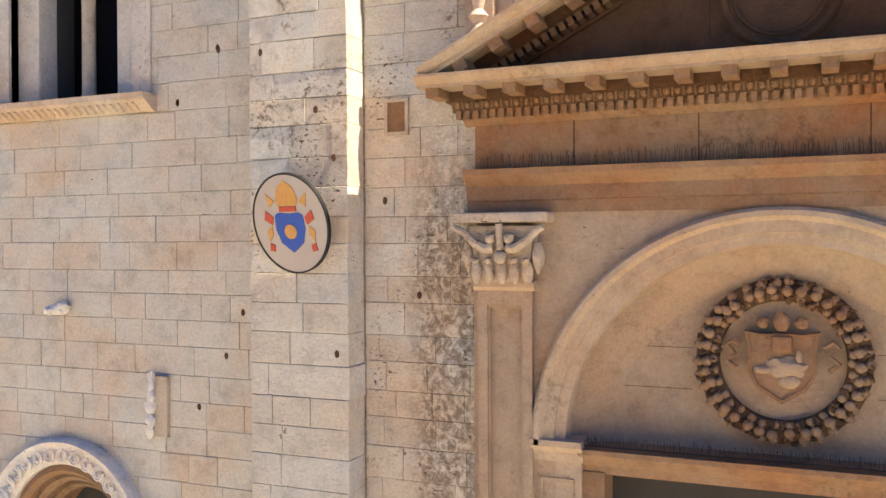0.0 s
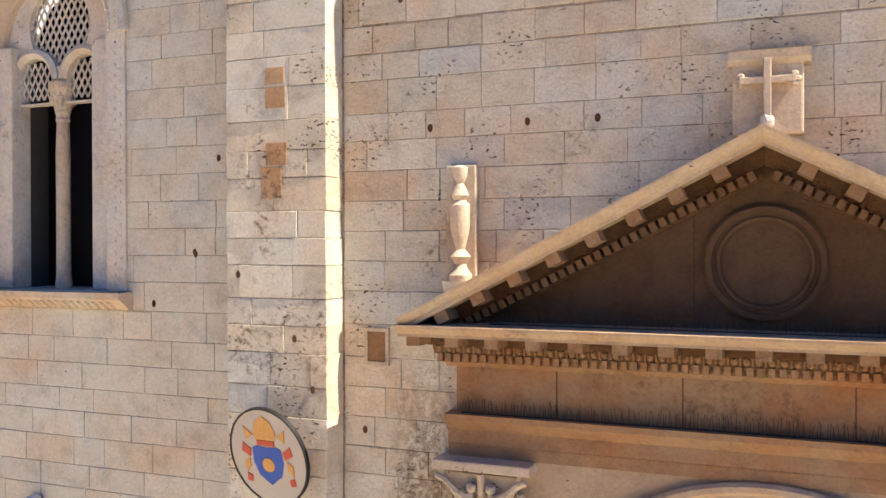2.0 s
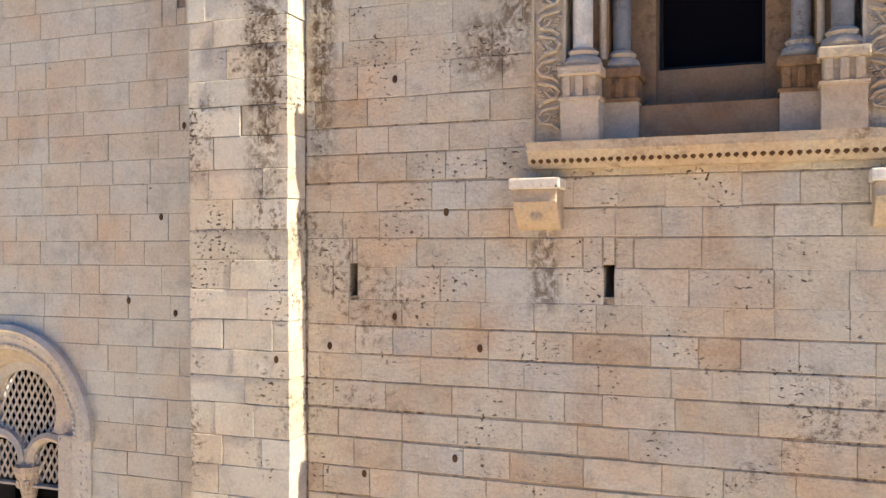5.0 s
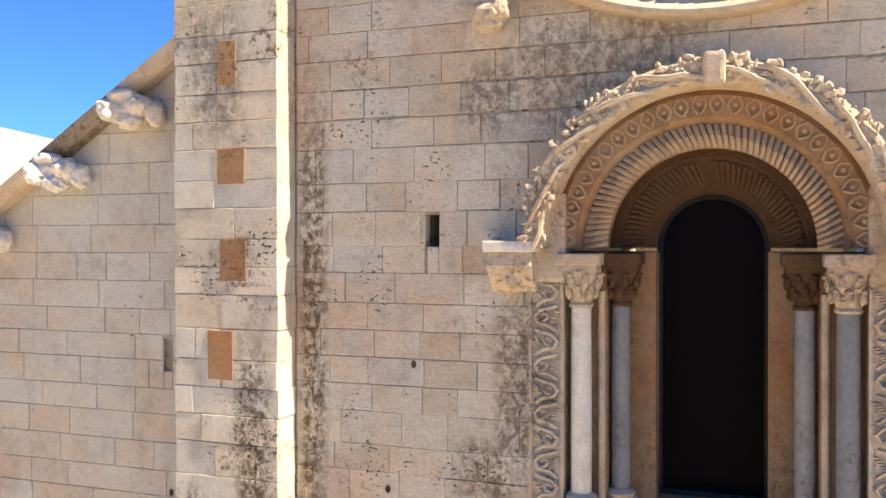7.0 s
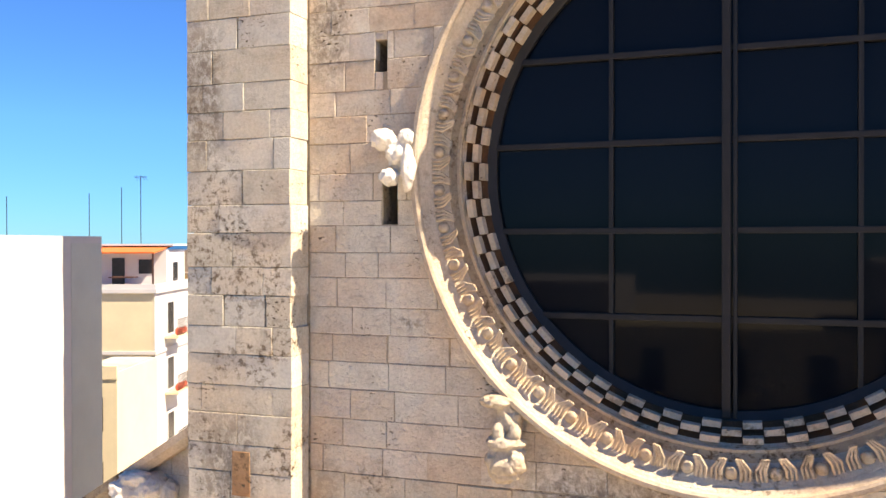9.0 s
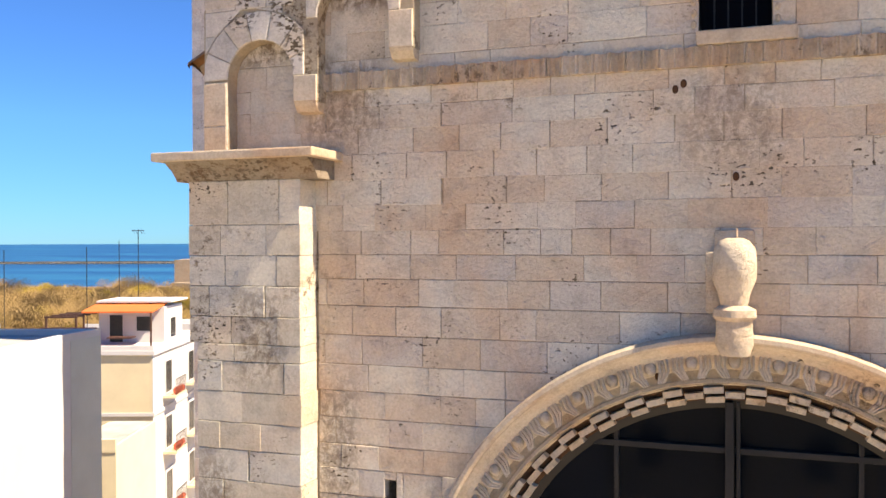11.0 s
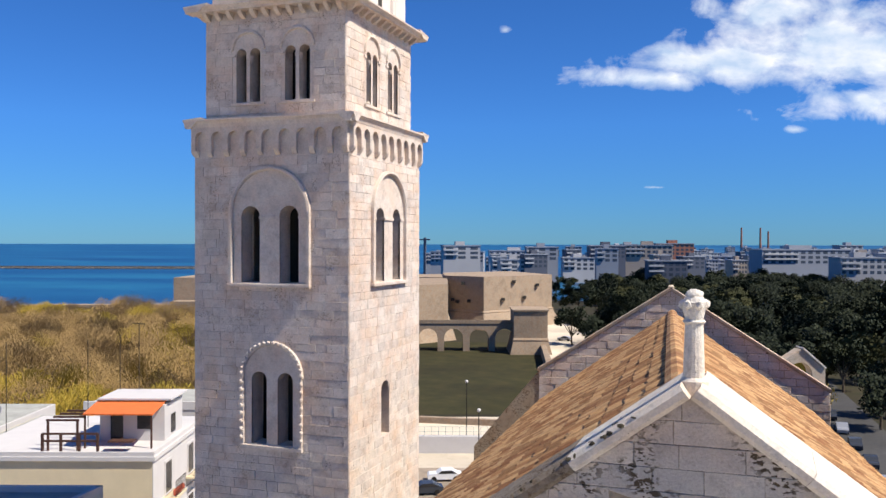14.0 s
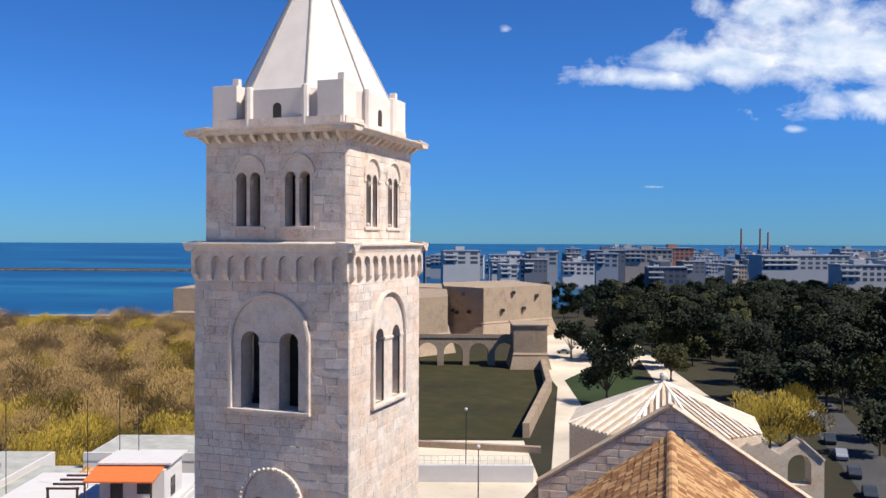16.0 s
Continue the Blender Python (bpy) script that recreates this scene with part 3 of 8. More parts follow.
for nm, bm in (("capital", box(-0.10, 0.10, -0.05, 0.05, 0.72, 0.84, 0.015)), ("shaft", lathe([(0.05, 0.32), (0.047, 0.5), (0.05, 0.72)], 0, 0, 12)), ("base", box(-0.08, 0.08, -0.05, 0.05, 0.24, 0.32, 0.01)), ("corbel", bar([(-0.06, 0.24), (0.05, 0.24), (0.05, 0.0), (-0.02, 0.04)], -0.09, 0.09))):
    part(nm, bm, M_CARVED, col)

M_FLUTE = stone("stained_fluted_limestone", [(0.46, 0.365, 0.265), (0.49, 0.39, 0.29), (0.52, 0.43, 0.33), (0.43, 0.335, 0.24), (0.47, 0.375, 0.275)], stain_amt=0.8, dark=0.8, dark_cut=0.5)
# string course of upright fluted stones
sc = tagged(link_mesh("string_course", box(-3.68, 3.2, 0.0, 0.02, 24.785, 24.935), M_MORTAR), "fluted stone string course below the blind arcade", "string course", kind="structure")
bm = bmesh.new()
pts = [(0.0, 0.02), (0.0, -0.048), (0.012, -0.055), (0.034, -0.022), (0.06, -0.008), (0.086, -0.022), (0.108, -0.055), (0.12, -0.048), (0.12, 0.02)]
lo = [bm.verts.new((0.118 - x, y, 0)) for x, y in pts]
hi = [bm.verts.new((0.118 - x, y, 0.145)) for x, y in pts]
for j in range(len(pts)):
    bm.faces.new((lo[j], lo[(j + 1) % len(pts)], hi[(j + 1) % len(pts)], hi[j]))
bm.faces.new(lo); bm.faces.new(list(reversed(hi)))
flute = part("fluted_stone", bm, M_FLUTE, sc)
flute.location = (-3.68, 0, 24.787)
for k in range(1, 50):
    o = flute.copy()
    scene.collection.objects.link(o)
    o.location = (-3.68 + 0.1225 * k, rv.uniform(-0.006, 0.006), 24.787)

# gable window
gwin = tagged(link_mesh("window_gable", plate(rect(-0.62, -0.03, 25.0, 26.07), [rect(*gw)], 0.03, 0.3), M_PALE), "dark rectangular gable window under a small stone arch", "window", kind="structure")
part("pane", box(gw[0], gw[1], 0.24, 0.25, gw[2], gw[3]), M_BLACKGLASS, gwin)
for k in range(4):
    part("glazing_bar", box(gw[0] + 0.1 * (k + 1) - 0.006, gw[0] + 0.1 * (k + 1) + 0.006, 0.2, 0.215, gw[2], gw[3]), M_IRON, gwin)
part("hood", sweep([(0.285, 0.0), (0.29, -0.045), (0.325, -0.06), (0.345, -0.03), (0.345, 0.0)], -0.325, 26.05, 0, 180, 28), M_CARVED, gwin, "thin carved arch moulding")
part("lunette", plate(arch_pts(-0.325, 26.05, 0.285, 26.025), [], -0.008, 0.1), M_PALE, gwin)
bead = bmesh.new(); add_blob(bead, (0, 0, 0), (0.024, 0.022, 0.034), 1, 0.1, 1)
bd = part("bead", bead, M_CARVED, gwin)
bd.location = (-0.035, -0.008, 25.1)
for sx in (-0.615, -0.035):
    for k in range(11):
        if sx < -0.1 or k:
            o = bd.copy(); scene.collection.objects.link(o); o.location = (sx, -0.008, 25.1 + k * 0.085)
part("sill", box(-0.6, 0.1, -0.05, 0.2, 24.94, 25.045, 0.012), M_PALE, gwin)

# raking coping of the gable, in long stones
cop = thing("gable_coping", (APEX[0], 0, APEX[1]), "lichen-blackened raking coping stones along the gable", "coping", kind="structure")
L = math.hypot(1, GSL)
for side in (-1, 1):
    s, k = 0.0, 0
    while s < (4.55 if side < 0 else 5.3):
        ln = rv.uniform(0.9, 1.25)
        if side < 0:
            ln = min(ln, 4.76 - s)
        m = M_WHITE if (side > 0 or s < 0.5) else M_COPING
        bm = bar([(-0.2, 0.0), (-0.23, 0.035), (-0.24, 0.09), (-0.2, 0.13), (0.62, 0.14), (0.62, 0.0)], s + 0.004, s + ln)
        bm2 = bmesh.ops.transform(bm, matrix=Matrix.Rotation(math.atan(GSL), 4, "Y") if side > 0 else Matrix.Scale(-1, 4, (1, 0, 0)) @ Matrix.Rotation(math.atan(GSL), 4, "Y"), verts=bm.verts)
        part("coping_stone", bm, m, cop)
        s += ln
bm = bmesh.new(); bm.verts.ensure_lookup_table()
for k in range(230):
    s = rv.uniform(0.5, 4.9); a = -s / L
    add_blob(bm, (a, rv.uniform(-0.25, 0.2), -s / L * GSL + 0.14), (rv.uniform(0.01, 0.035), rv.uniform(0.01, 0.03), rv.uniform(0.008, 0.028)), k, 0.6, 1)
M_MOSS = plain("dry_moss", (0.05, 0.042, 0.028), 0.95, 0, 0.5, 30)
tagged(part("moss", bm, M_MOSS, cop, "dark dry moss tufts"), kind="stuff")
fin = thing("gable_finial", (-0.37, 0.05, 28.8), "pale stone column finial with a leafy capital on the gable top", "finial")
part("shaft", lathe([(0.115, -0.1), (0.115, 0.03), (0.085, 0.06), (0.08, 0.25), (0.072, 0.5)], 0, 0, 18), M_WHITE, fin)
part("necking", lathe([(0.08, 0.49), (0.092, 0.505), (0.08, 0.52)], 0, 0, 18), M_WHITE, fin)
bm = lathe([(0.07, 0.52), (0.085, 0.58), (0.1, 0.66), (0.06, 0.72)], 0, 0, 14)
for k in range(6):
    add_blob(bm, (0.09 * math.cos(k * 1.05), 0.09 * math.sin(k * 1.05), 0.645), (0.04, 0.04, 0.045), k, 0.3, 1)
add_blob(bm, (0, 0, 0.72), (0.075, 0.075, 0.05), 3, 0.2, 2)
part("capital", bm, M_WHITE, fin)

# left buttress
but = wall("buttress", [(-4.72, 0), (-3.79, 0), (-3.79, 24.02), (-4.72, 24.02)], [], -0.262, 0.4, "pale flat limestone buttress stained with black lichen", M_POINTING)
for xa, xb, za, zb, sd in ((-4.765, -3.755, 3.2, 13.6, 8), (-4.77, -3.755, 13.6, 22.63, 9), (-4.85, -3.755, 22.63, 24.03, 10)):
    lay(but, xa, xb, za, zb, 0.262, (0.36, 0.72), -0.29, 0.29, M_BUTT, [], sd, limit=170, wob=0.004)
cap = thing("buttress_cap", (-4.3, 0, 24.03), "moulded stone cap slab with a black crust on the buttress", "cornice")
part("moulding", bar([(0.0, 0.0), (-0.30, 0.0), (-0.33, 0.04), (-0.38, 0.09), (-0.47, 0.15), (-0.5, 0.16), (0.0, 0.16)], -0.66, 0.72), M_COPING, cap)
part("slab", box(-0.74, 0.8, -0.56, 0.02, 0.16, 0.235, 0.014), M_PALE, cap)
sh = thing("gable_shoulder", (-4.5, 0, 25.55), "weathered shoulder block with a cornice at the gable's foot", "cornice")
part("block", box(-0.27, 0.28, -0.16, 0.3, 0.0, 0.33, 0.01), M_GABLE, sh)
part("cornice", bar([(0.3, 0.33), (-0.17, 0.33), (-0.2, 0.38), (-0.29, 0.44), (-0.3, 0.48), (0.3, 0.5)], -0.42, 0.36), M_COPING, sh)

# right buttress, closing the front
butr = wall("buttress_right", rect(3.3, XR + 0.2, 0, 24.02), [], -0.29, 0.4, "pale flat limestone buttress", M_BUTT)


# ==== rose window ====
rx, rz = ROSE
rose = thing("rose_window", (rx, 0, rz), "large round window with carved stone rings and dark glazing", "window")


def rsweep(nm, prof, mat, label="", n=96):
    return part(nm, sweep(prof, 0, 0, 0, 360, n), mat, rose, label)


smooth(rsweep("outer_moulding", [(2.425, 0.02), (2.425, -0.15), (2.41, -0.18), (2.38, -0.185), (2.36, -0.17), (2.35, -0.12), (2.35, 0.02)], M_PALE, "plain rounded outer stone ring"))
rsweep("carved_ring", [(2.355, 0.06), (2.355, -0.14), (2.31, -0.09), (2.2, -0.02), (2.12, 0.03), (2.08, 0.045), (2.08, 0.06)], M_CARVED, "ring carved with leaves and eggs")
rsweep("cavetto", [(2.085, 0.06), (2.085, 0.0), (2.06, -0.01), (2.045, 0.03), (2.03, 0.06), (2.02, 0.3), (2.085, 0.3)], M_CARVED)
rsweep("reveal", [(2.03, 0.06), (1.9, 0.20), (1.88, 0.4), (2.03, 0.4)], M_DARKCARVE, "brown-stained inner reveal with its shade painted in")
# leaf and egg modules on the carved ring
bm = bmesh.new()
add_blob(bm, (0, 0, 0), (0.034, 0.03, 0.05), 2, 0.12, 2)
for sx in (-1, 1):
    for k, (w, r) in enumerate(((0.052, 0.011), (0.075, 0.009), (0.097, 0.008))):
        add_tube(bm, [(sx * w * 0.55, 0.012, -0.1), (sx * w, -0.012, -0.045), (sx * w, -0.022, 0.02), (sx * w * 0.72, -0.03, 0.075), (sx * w * 0.3, -0.02, 0.098)], r, 5)
me_leaf = part("leaf_and_egg", bm, M_CARVED, rose)
smooth(me_leaf)
NL = 46
for k in range(NL):
    a = 2 * math.pi * (k + 0.5) / NL
    o = me_leaf if k == 0 else me_leaf.copy()
    if k:
        scene.collection.objects.link(o)
    r = 2.225
    o.location = (r * math.cos(a), -0.05, r * math.sin(a))
    o.scale = (1.35, 1.3, 1.3)
    o.rotation_euler = (Matrix.Rotation(math.pi / 2 - a, 3, "Y") @ Matrix.Rotation(-0.55, 3, "X")).to_euler()
# checker of small cubes in three rows
bm = box(-0.069, 0.069, -0.05, 0.05, -0.024, 0.024, 0.004)
cube = part("checker_stone", bm, M_CARVED, rose)
NC, first = 84, True
for row, (r, y) in enumerate(((2.0, 0.05), (1.955, 0.105), (1.912, 0.16))):
    for k in range(NC):
        if (k + row) % 2:
            continue
        a = 2 * math.pi * k / NC
        o = cube if first else cube.copy()
        if not first:
            scene.collection.objects.link(o)
        first = False
        o.location = (r * math.cos(a), y, r * math.sin(a))
        o.scale = (r / 1.955, 1, 1)
        o.rotation_euler = (0, math.pi / 2 - a, 0)
part("pane", plate(circle_pts(0, 0, 1.9, 64), [], 0.30, 0.312), M_GLASS, rose, "dark reflecting glazing")
part("mullion", box(-0.075, -0.01, 0.2, 0.34, -1.88, 1.88, 0.01), M_IRON, rose)
part("mullion", box(0.005, 0.035, 0.22, 0.34, -1.88, 1.88, 0.006), M_IRON, rose)
for x in (-0.9, 0.87):
    h = math.sqrt(1.88 ** 2 - x * x)
    part("mullion", box(x - 0.018, x + 0.018, 0.25, 0.34, -h, h, 0.006), M_IRON, rose)
for z in (-1.15, -0.48, 0.2, 0.88, 1.5):
    h = math.sqrt(1.88 ** 2 - z * z)
    part("transom", box(-h, h, 0.245, 0.34, z - 0.024, z + 0.024, 0.006), M_IRON, rose)
part("rim", sweep([(1.9, 0.22), (1.9, 0.33), (1.83, 0.33), (1.83, 0.25)], 0, 0, 0, 360, 80), M_IRON, rose)

# statue stump over the rose
st = bmesh.new()
add_lathe(st, [(0.1, -0.28), (0.13, -0.2), (0.12, -0.03), (0.15, 0.0), (0.15, 0.05), (0.1, 0.08), (0.11, 0.16), (0.145, 0.27), (0.155, 0.38), (0.14, 0.48), (0.1, 0.54), (0.05, 0.56)], 0, -0.17, 32)
for v in st.verts:
    v.co += Vector((noise.noise(v.co * 6), noise.noise(v.co * 6 + Vector((9, 0, 0))), 0)) * 0.02
add_box(st, -0.2, -0.1, -0.1, 0.02, 0.02, 0.46, 0.02)
add_box(st, -0.14, 0.14, -0.05, 0.02, 0.3, 0.62, 0.02)
add_tube(st, [(0.02, -0.17, 0.5), (0.02, -0.17, 0.63)], 0.008, 5)
tagged(smooth(link_mesh("statue_fragment", st, M_CARVED, None, at=(-0.33, 0, 22.96))), "broken pale stone figure on a bracket above the rose", "statue")


def lump(name, at, lumps, label, category, mat=None, seed=0):
    """A worn carved animal or head: one plain mesh of joined lumps."""
    b_ = bmesh.new()
    for i, (c, s) in enumerate(lumps):
        add_blob(b_, c, s, seed + i, 0.35, 3, 3.0)
    ob = link_mesh(name, b_, mat or M_WHITE, None, at=at)
    fuse = ob.modifiers.new("fuse", "REMESH")
    fuse.mode, fuse.voxel_size, fuse.use_smooth_shade = "VOXEL", 0.011, True
    return tagged(ob, label, category)


# worn beasts by the rose
lump("beast_figure", (-2.86, -0.12, 20.55), [((0, 0, 0), (0.11, 0.16, 0.13)), ((-0.1, -0.1, 0.1), (0.1, 0.11, 0.09)), ((0.1, -0.05, -0.12), (0.06, 0.1, 0.2)), ((-0.05, -0.1, -0.2), (0.08, 0.1, 0.07)), ((0.08, -0.02, 0.12), (0.08, 0.1, 0.07))], "eroded white stone beast clinging beside the rose", "statue", seed=4)
lump("beast_figure", (-1.97, -0.12, 18.28), [((-0.07, 0, 0.33), (0.14, 0.14, 0.06)), ((0.02, 0.02, 0.2), (0.1, 0.1, 0.12)), ((0, -0.02, 0.02), (0.16, 0.14, 0.06)), ((-0.05, -0.06, 0.1), (0.05, 0.06, 0.07)), ((0.08, -0.06, 0.1), (0.05, 0.06, 0.07)), ((0.0, -0.02, -0.14), (0.16, 0.13, 0.16)), ((0.1, -0.08, -0.12), (0.06, 0.07, 0.08))], "worn stone lion bracket below the rose", "statue", M_CARVED, seed=9)


def corbel(at, w, label):
    """A bracket with a worn face under a small slab."""
    t = thing("corbel", at, label, "corbel", group="corbels of the great window")
    part("slab", box(-w / 2, w / 2, -0.26, 0.03, 0.0, 0.085, 0.012), M_WHITE, t)
    b_ = bar([(0.02, 0.0), (-0.22, 0.0), (-0.24, -0.1), (-0.17, -0.2), (-0.07, -0.3), (0.02, -0.32)], -w * 0.44, w * 0.44)
    for i, (x, z, s) in enumerate(((-0.07, -0.1, 0.035), (0.07, -0.1, 0.035), (0.0, -0.15, 0.03), (0.0, -0.21, 0.045), (-0.12, -0.12, 0.04), (0.12, -0.12, 0.04))):
        add_blob(b_, (x, -0.22 + abs(z) * 0.25, z), (s, s, s * 1.2), i, 0.3, 2)
    fz = part("bracket", b_, M_CARVED, t).modifiers.new("fuse", "REMESH")
    fz.mode, fz.voxel_size, fz.use_smooth_shade = "VOXEL", 0.01, True
    return t


c1 = corbel((-1.62, 0, 13.37), 0.4, "worn stone head corbel under the window sill")
copy_thing(c1, pose(0.93, 0, 13.37))
c2 = corbel((-1.79, -0.02, 16.3), 0.4, "worn stone head corbel beside the window arch")
copy_thing(c2, pose(1.08, -0.02, 16.3))

# ==== great window ====
wx, wz = WIN
win = thing("great_window", (wx, 0, 13.5), "round-arched window with carved archivolts and grey marble columns", "window")
Z = lambda z: z - 13.5
part("sill", bar([(0.5, Z(13.53)), (-0.12, Z(13.53)), (-0.19, Z(13.6)), (-0.23, Z(13.66)), (-0.24, Z(13.73)), (0.5, Z(13.735))], -1.32, 1.34), M_CARVED, win, "carved window sill with a dark crust")
bm = bmesh.new()
for k in range(44):
    x = -1.28 + k * 0.06
    add_blob(bm, (x, -0.175, Z(13.595)), (0.024, 0.02, 0.032), k, 0.3, 1)
part("sill_ornament", bm, M_DARKCARVE, win)
# stepped apron between the pedestals
part("apron", bar([(0.1, Z(13.73)), (0.14, Z(14.02)), (0.5, Z(14.05)), (0.5, Z(13.73))], -0.66, 0.66), M_PORTAL, win, "rain-streaked stone apron")
part("apron", bar([(0.42, Z(14.0)), (0.44, Z(14.34)), (0.75, Z(14.36)), (0.75, Z(14.0))], -0.5, 0.5), M_PORTAL, win)
for sx in (-1, 1):
    X = lambda a, b_: (min(sx * a, sx * b_), max(sx * a, sx * b_))
    # outer carved strips
    x0, x1 = X(1.05, 1.32)
    part("jamb_strip", box(x0, x1, -0.05, 0.2, Z(13.735), Z(16.07), 0.012), M_CARVED, win, "flat jamb strip carved with vine scrolls")
    bm = bmesh.new()
    for k in range(12):
        z0 = Z(13.84) + k * 0.186
        xm = (x0 + x1) / 2
        d = 1 if k % 2 else -1
        add_tube(bm, [(xm - d * 0.08, -0.05, z0), (xm - d * 0.03, -0.066, z0 + 0.04), (xm + d * 0.06, -0.07, z0 + 0.06), (xm + d * 0.088, -0.066, z0 + 0.11), (xm + d * 0.05, -0.07, z0 + 0.155), (xm - d * 0.03, -0.066, z0 + 0.175), (xm - d * 0.08, -0.05, z0 + 0.19)], 0.017, 6, 0.9)
        add_tube(bm, [(xm + d * 0.06, -0.06, z0 + 0.06), (xm + d * 0.0, -0.075, z0 + 0.08), (xm - d * 0.02, -0.075, z0 + 0.115), (xm + d * 0.02, -0.07, z0 + 0.135), (xm + d * 0.04, -0.06, z0 + 0.11)], 0.013, 5, 0.7)
        for q in range(5):
            add_blob(bm, (xm - d * (0.03 + 0.014 * q), -0.058, z0 + 0.06 + 0.02 * q), (0.026, 0.016, 0.011), k + q, 0.4, 1)
    smooth(part("vine_scroll", bm, M_CARVED, win))
    for xx in (x0 + 0.012, x1 - 0.012):
        part("fillet", box(xx - 0.012, xx + 0.012, -0.068, -0.04, Z(13.74), Z(16.05), 0.004), M_CARVED, win)
    part("jamb_head", box(x0 - 0.01, x1 + 0.02, -0.1, 0.2, Z(16.07), Z(16.75), 0.03), M_CARVED, win, "worn block above the jamb strip")
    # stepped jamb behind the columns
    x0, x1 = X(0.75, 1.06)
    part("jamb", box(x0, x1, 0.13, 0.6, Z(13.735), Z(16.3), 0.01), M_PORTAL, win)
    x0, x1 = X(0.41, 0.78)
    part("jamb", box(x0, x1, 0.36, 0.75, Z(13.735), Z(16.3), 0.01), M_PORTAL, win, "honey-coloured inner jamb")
    part("angle_shaft", lathe([(0.028, Z(14.4)), (0.028, Z(16.0))], sx * 0.79, 0.115, 10), M_PALE, win)
    for cx, cy, r, mat in ((0.93, 0.02, 0.078, M_MARBLE), (0.66, 0.23, 0.07, M_MARBLE)):
        X0 = sx * cx
        part("pedestal", box(X0 - 0.15, X0 + 0.15, cy - 0.15, cy + 0.15, Z(13.735), Z(14.06), 0.008), M_PALE, win)
        bm = box(X0 - 0.165, X0 + 0.165, cy - 0.165, cy + 0.16, Z(14.05), Z(14.08), 0.006)
        for q in (-0.1, 0.0, 0.1):
            add_box(bm, X0 + q - 0.03, X0 + q + 0.03, cy - 0.155, cy, Z(14.08), Z(14.24), 0.01)
        add_box(bm, X0 - 0.14, X0 + 0.14, cy - 0.13, cy + 0.13, Z(14.08), Z(14.25))
        add_box(bm, X0 - 0.17, X0 + 0.17, cy - 0.17, cy + 0.16, Z(14.24), Z(14.32), 0.015)
        part("fluted_block", bm, M_CARVED if cx > 0.8 else M_PORTAL, win)
        base = part("column_base", lathe([(r + 0.06, Z(14.32)), (r + 0.075, Z(14.35)), (r + 0.06, Z(14.39)), (r + 0.03, Z(14.41)), (r + 0.045, Z(14.44)), (r + 0.01, Z(14.47))], X0, cy, 20), M_PALE, win)
        smooth(base)
        smooth(part("column_shaft", lathe([(r, Z(14.46)), (r * 1.02, Z(14.9)), (r * 0.97, Z(15.9))], X0, cy, 22), M_WHITE if (sx < 0 and cx > 0.8) else mat, win, "polished marble column shaft"))
        bm = lathe([(r + 0.012, Z(15.88)), (r + 0.018, Z(15.9)), (r + 0.005, Z(15.92)), (r + 0.02, Z(16.0)), (r + 0.07, Z(16.13)), (r + 0.075, Z(16.16))], X0, cy, 16)
        for ring_, (zz, rr, nn) in enumerate(((15.99, r + 0.03, 8), (16.08, r + 0.06, 8))):
            for q in range(nn):
                a = 2 * math.pi * (q + 0.5 * ring_) / nn
                add_blob(bm, (X0 + rr * math.cos(a), cy + rr * math.sin(a), Z(zz)), (0.032, 0.032, 0.055), q, 0.3, 1)
                add_blob(bm, (X0 + (rr + 0.02) * math.cos(a), cy + (rr + 0.02) * math.sin(a), Z(zz) + 0.045), (0.024, 0.024, 0.02), q, 0.3, 1)
        # inner capitals and abaci darker: staining and the recess's shade share the colour
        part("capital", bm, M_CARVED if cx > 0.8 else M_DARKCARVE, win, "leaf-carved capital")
        bm = box(X0 - 0.165, X0 + 0.165, cy - 0.165, cy + 0.14, Z(16.2), Z(16.29), 0.012)
        add_box(bm, X0 - 0.14, X0 + 0.14, cy - 0.14, cy + 0.12, Z(16.155), Z(16.21), 0.01)
        part("abacus", bm, M_CARVED if cx > 0.8 else M_DARKCARVE, win)
# archivolts
smooth(part("hood_mould", sweep([(1.14, 0.05), (1.14, -0.2), (1.18, -0.26), (1.26, -0.27), (1.33, -0.2), (1.34, 0.02)], 0, Z(wz), 0, 180, 48), M_CARVED, win, "deep hood moulding carved with twisted branches"))
bm = bmesh.new()
for st_, ph in ((0, 0.0), (1, 2.1), (2, 4.2)):
    pts = []
    for k in range(91):
        a = math.pi * k / 90
        r = 1.235 + 0.06 * math.sin(a * 6 + ph + 0.8 * noise.noise(Vector((a * 3, ph, 0)))) + 0.03 * noise.noise(Vector((a * 7, ph, 3)))
        pts.append((r * math.cos(a), -0.255 - 0.025 * math.cos(a * 6 + ph), Z(wz) + r * math.sin(a)))
    add_tube(bm, pts, 0.022, 6)
rl = random.Random(12)
for k in range(330):
    a = rl.uniform(0.02, math.pi - 0.02)
    r = rl.uniform(1.16, 1.35)
    add_blob(bm, (r * math.cos(a), -0.26, Z(wz) + r * math.sin(a)), (rl.uniform(0.012, 0.045), 0.028, rl.uniform(0.012, 0.045)), k, 0.8, 1)
smooth(part("branch_carving", bm, M_CARVED, win, "undercut branch and leaf carving"))
part("keystone", box(-0.02, 0.13, -0.34, -0.1, Z(wz) + 1.13, Z(wz) + 1.36, 0.03), M_CARVED, win)
part("outer_archivolt", sweep([(0.74, 0.4), (0.74, 0.06), (0.80, 0.0), (0.90, 0.02), (0.95, -0.04), (1.1, -0.06), (1.16, -0.02), (1.16, 0.4)], 0, Z(wz), 0, 180, 48), M_PORTAL, win)
bm = bmesh.new()
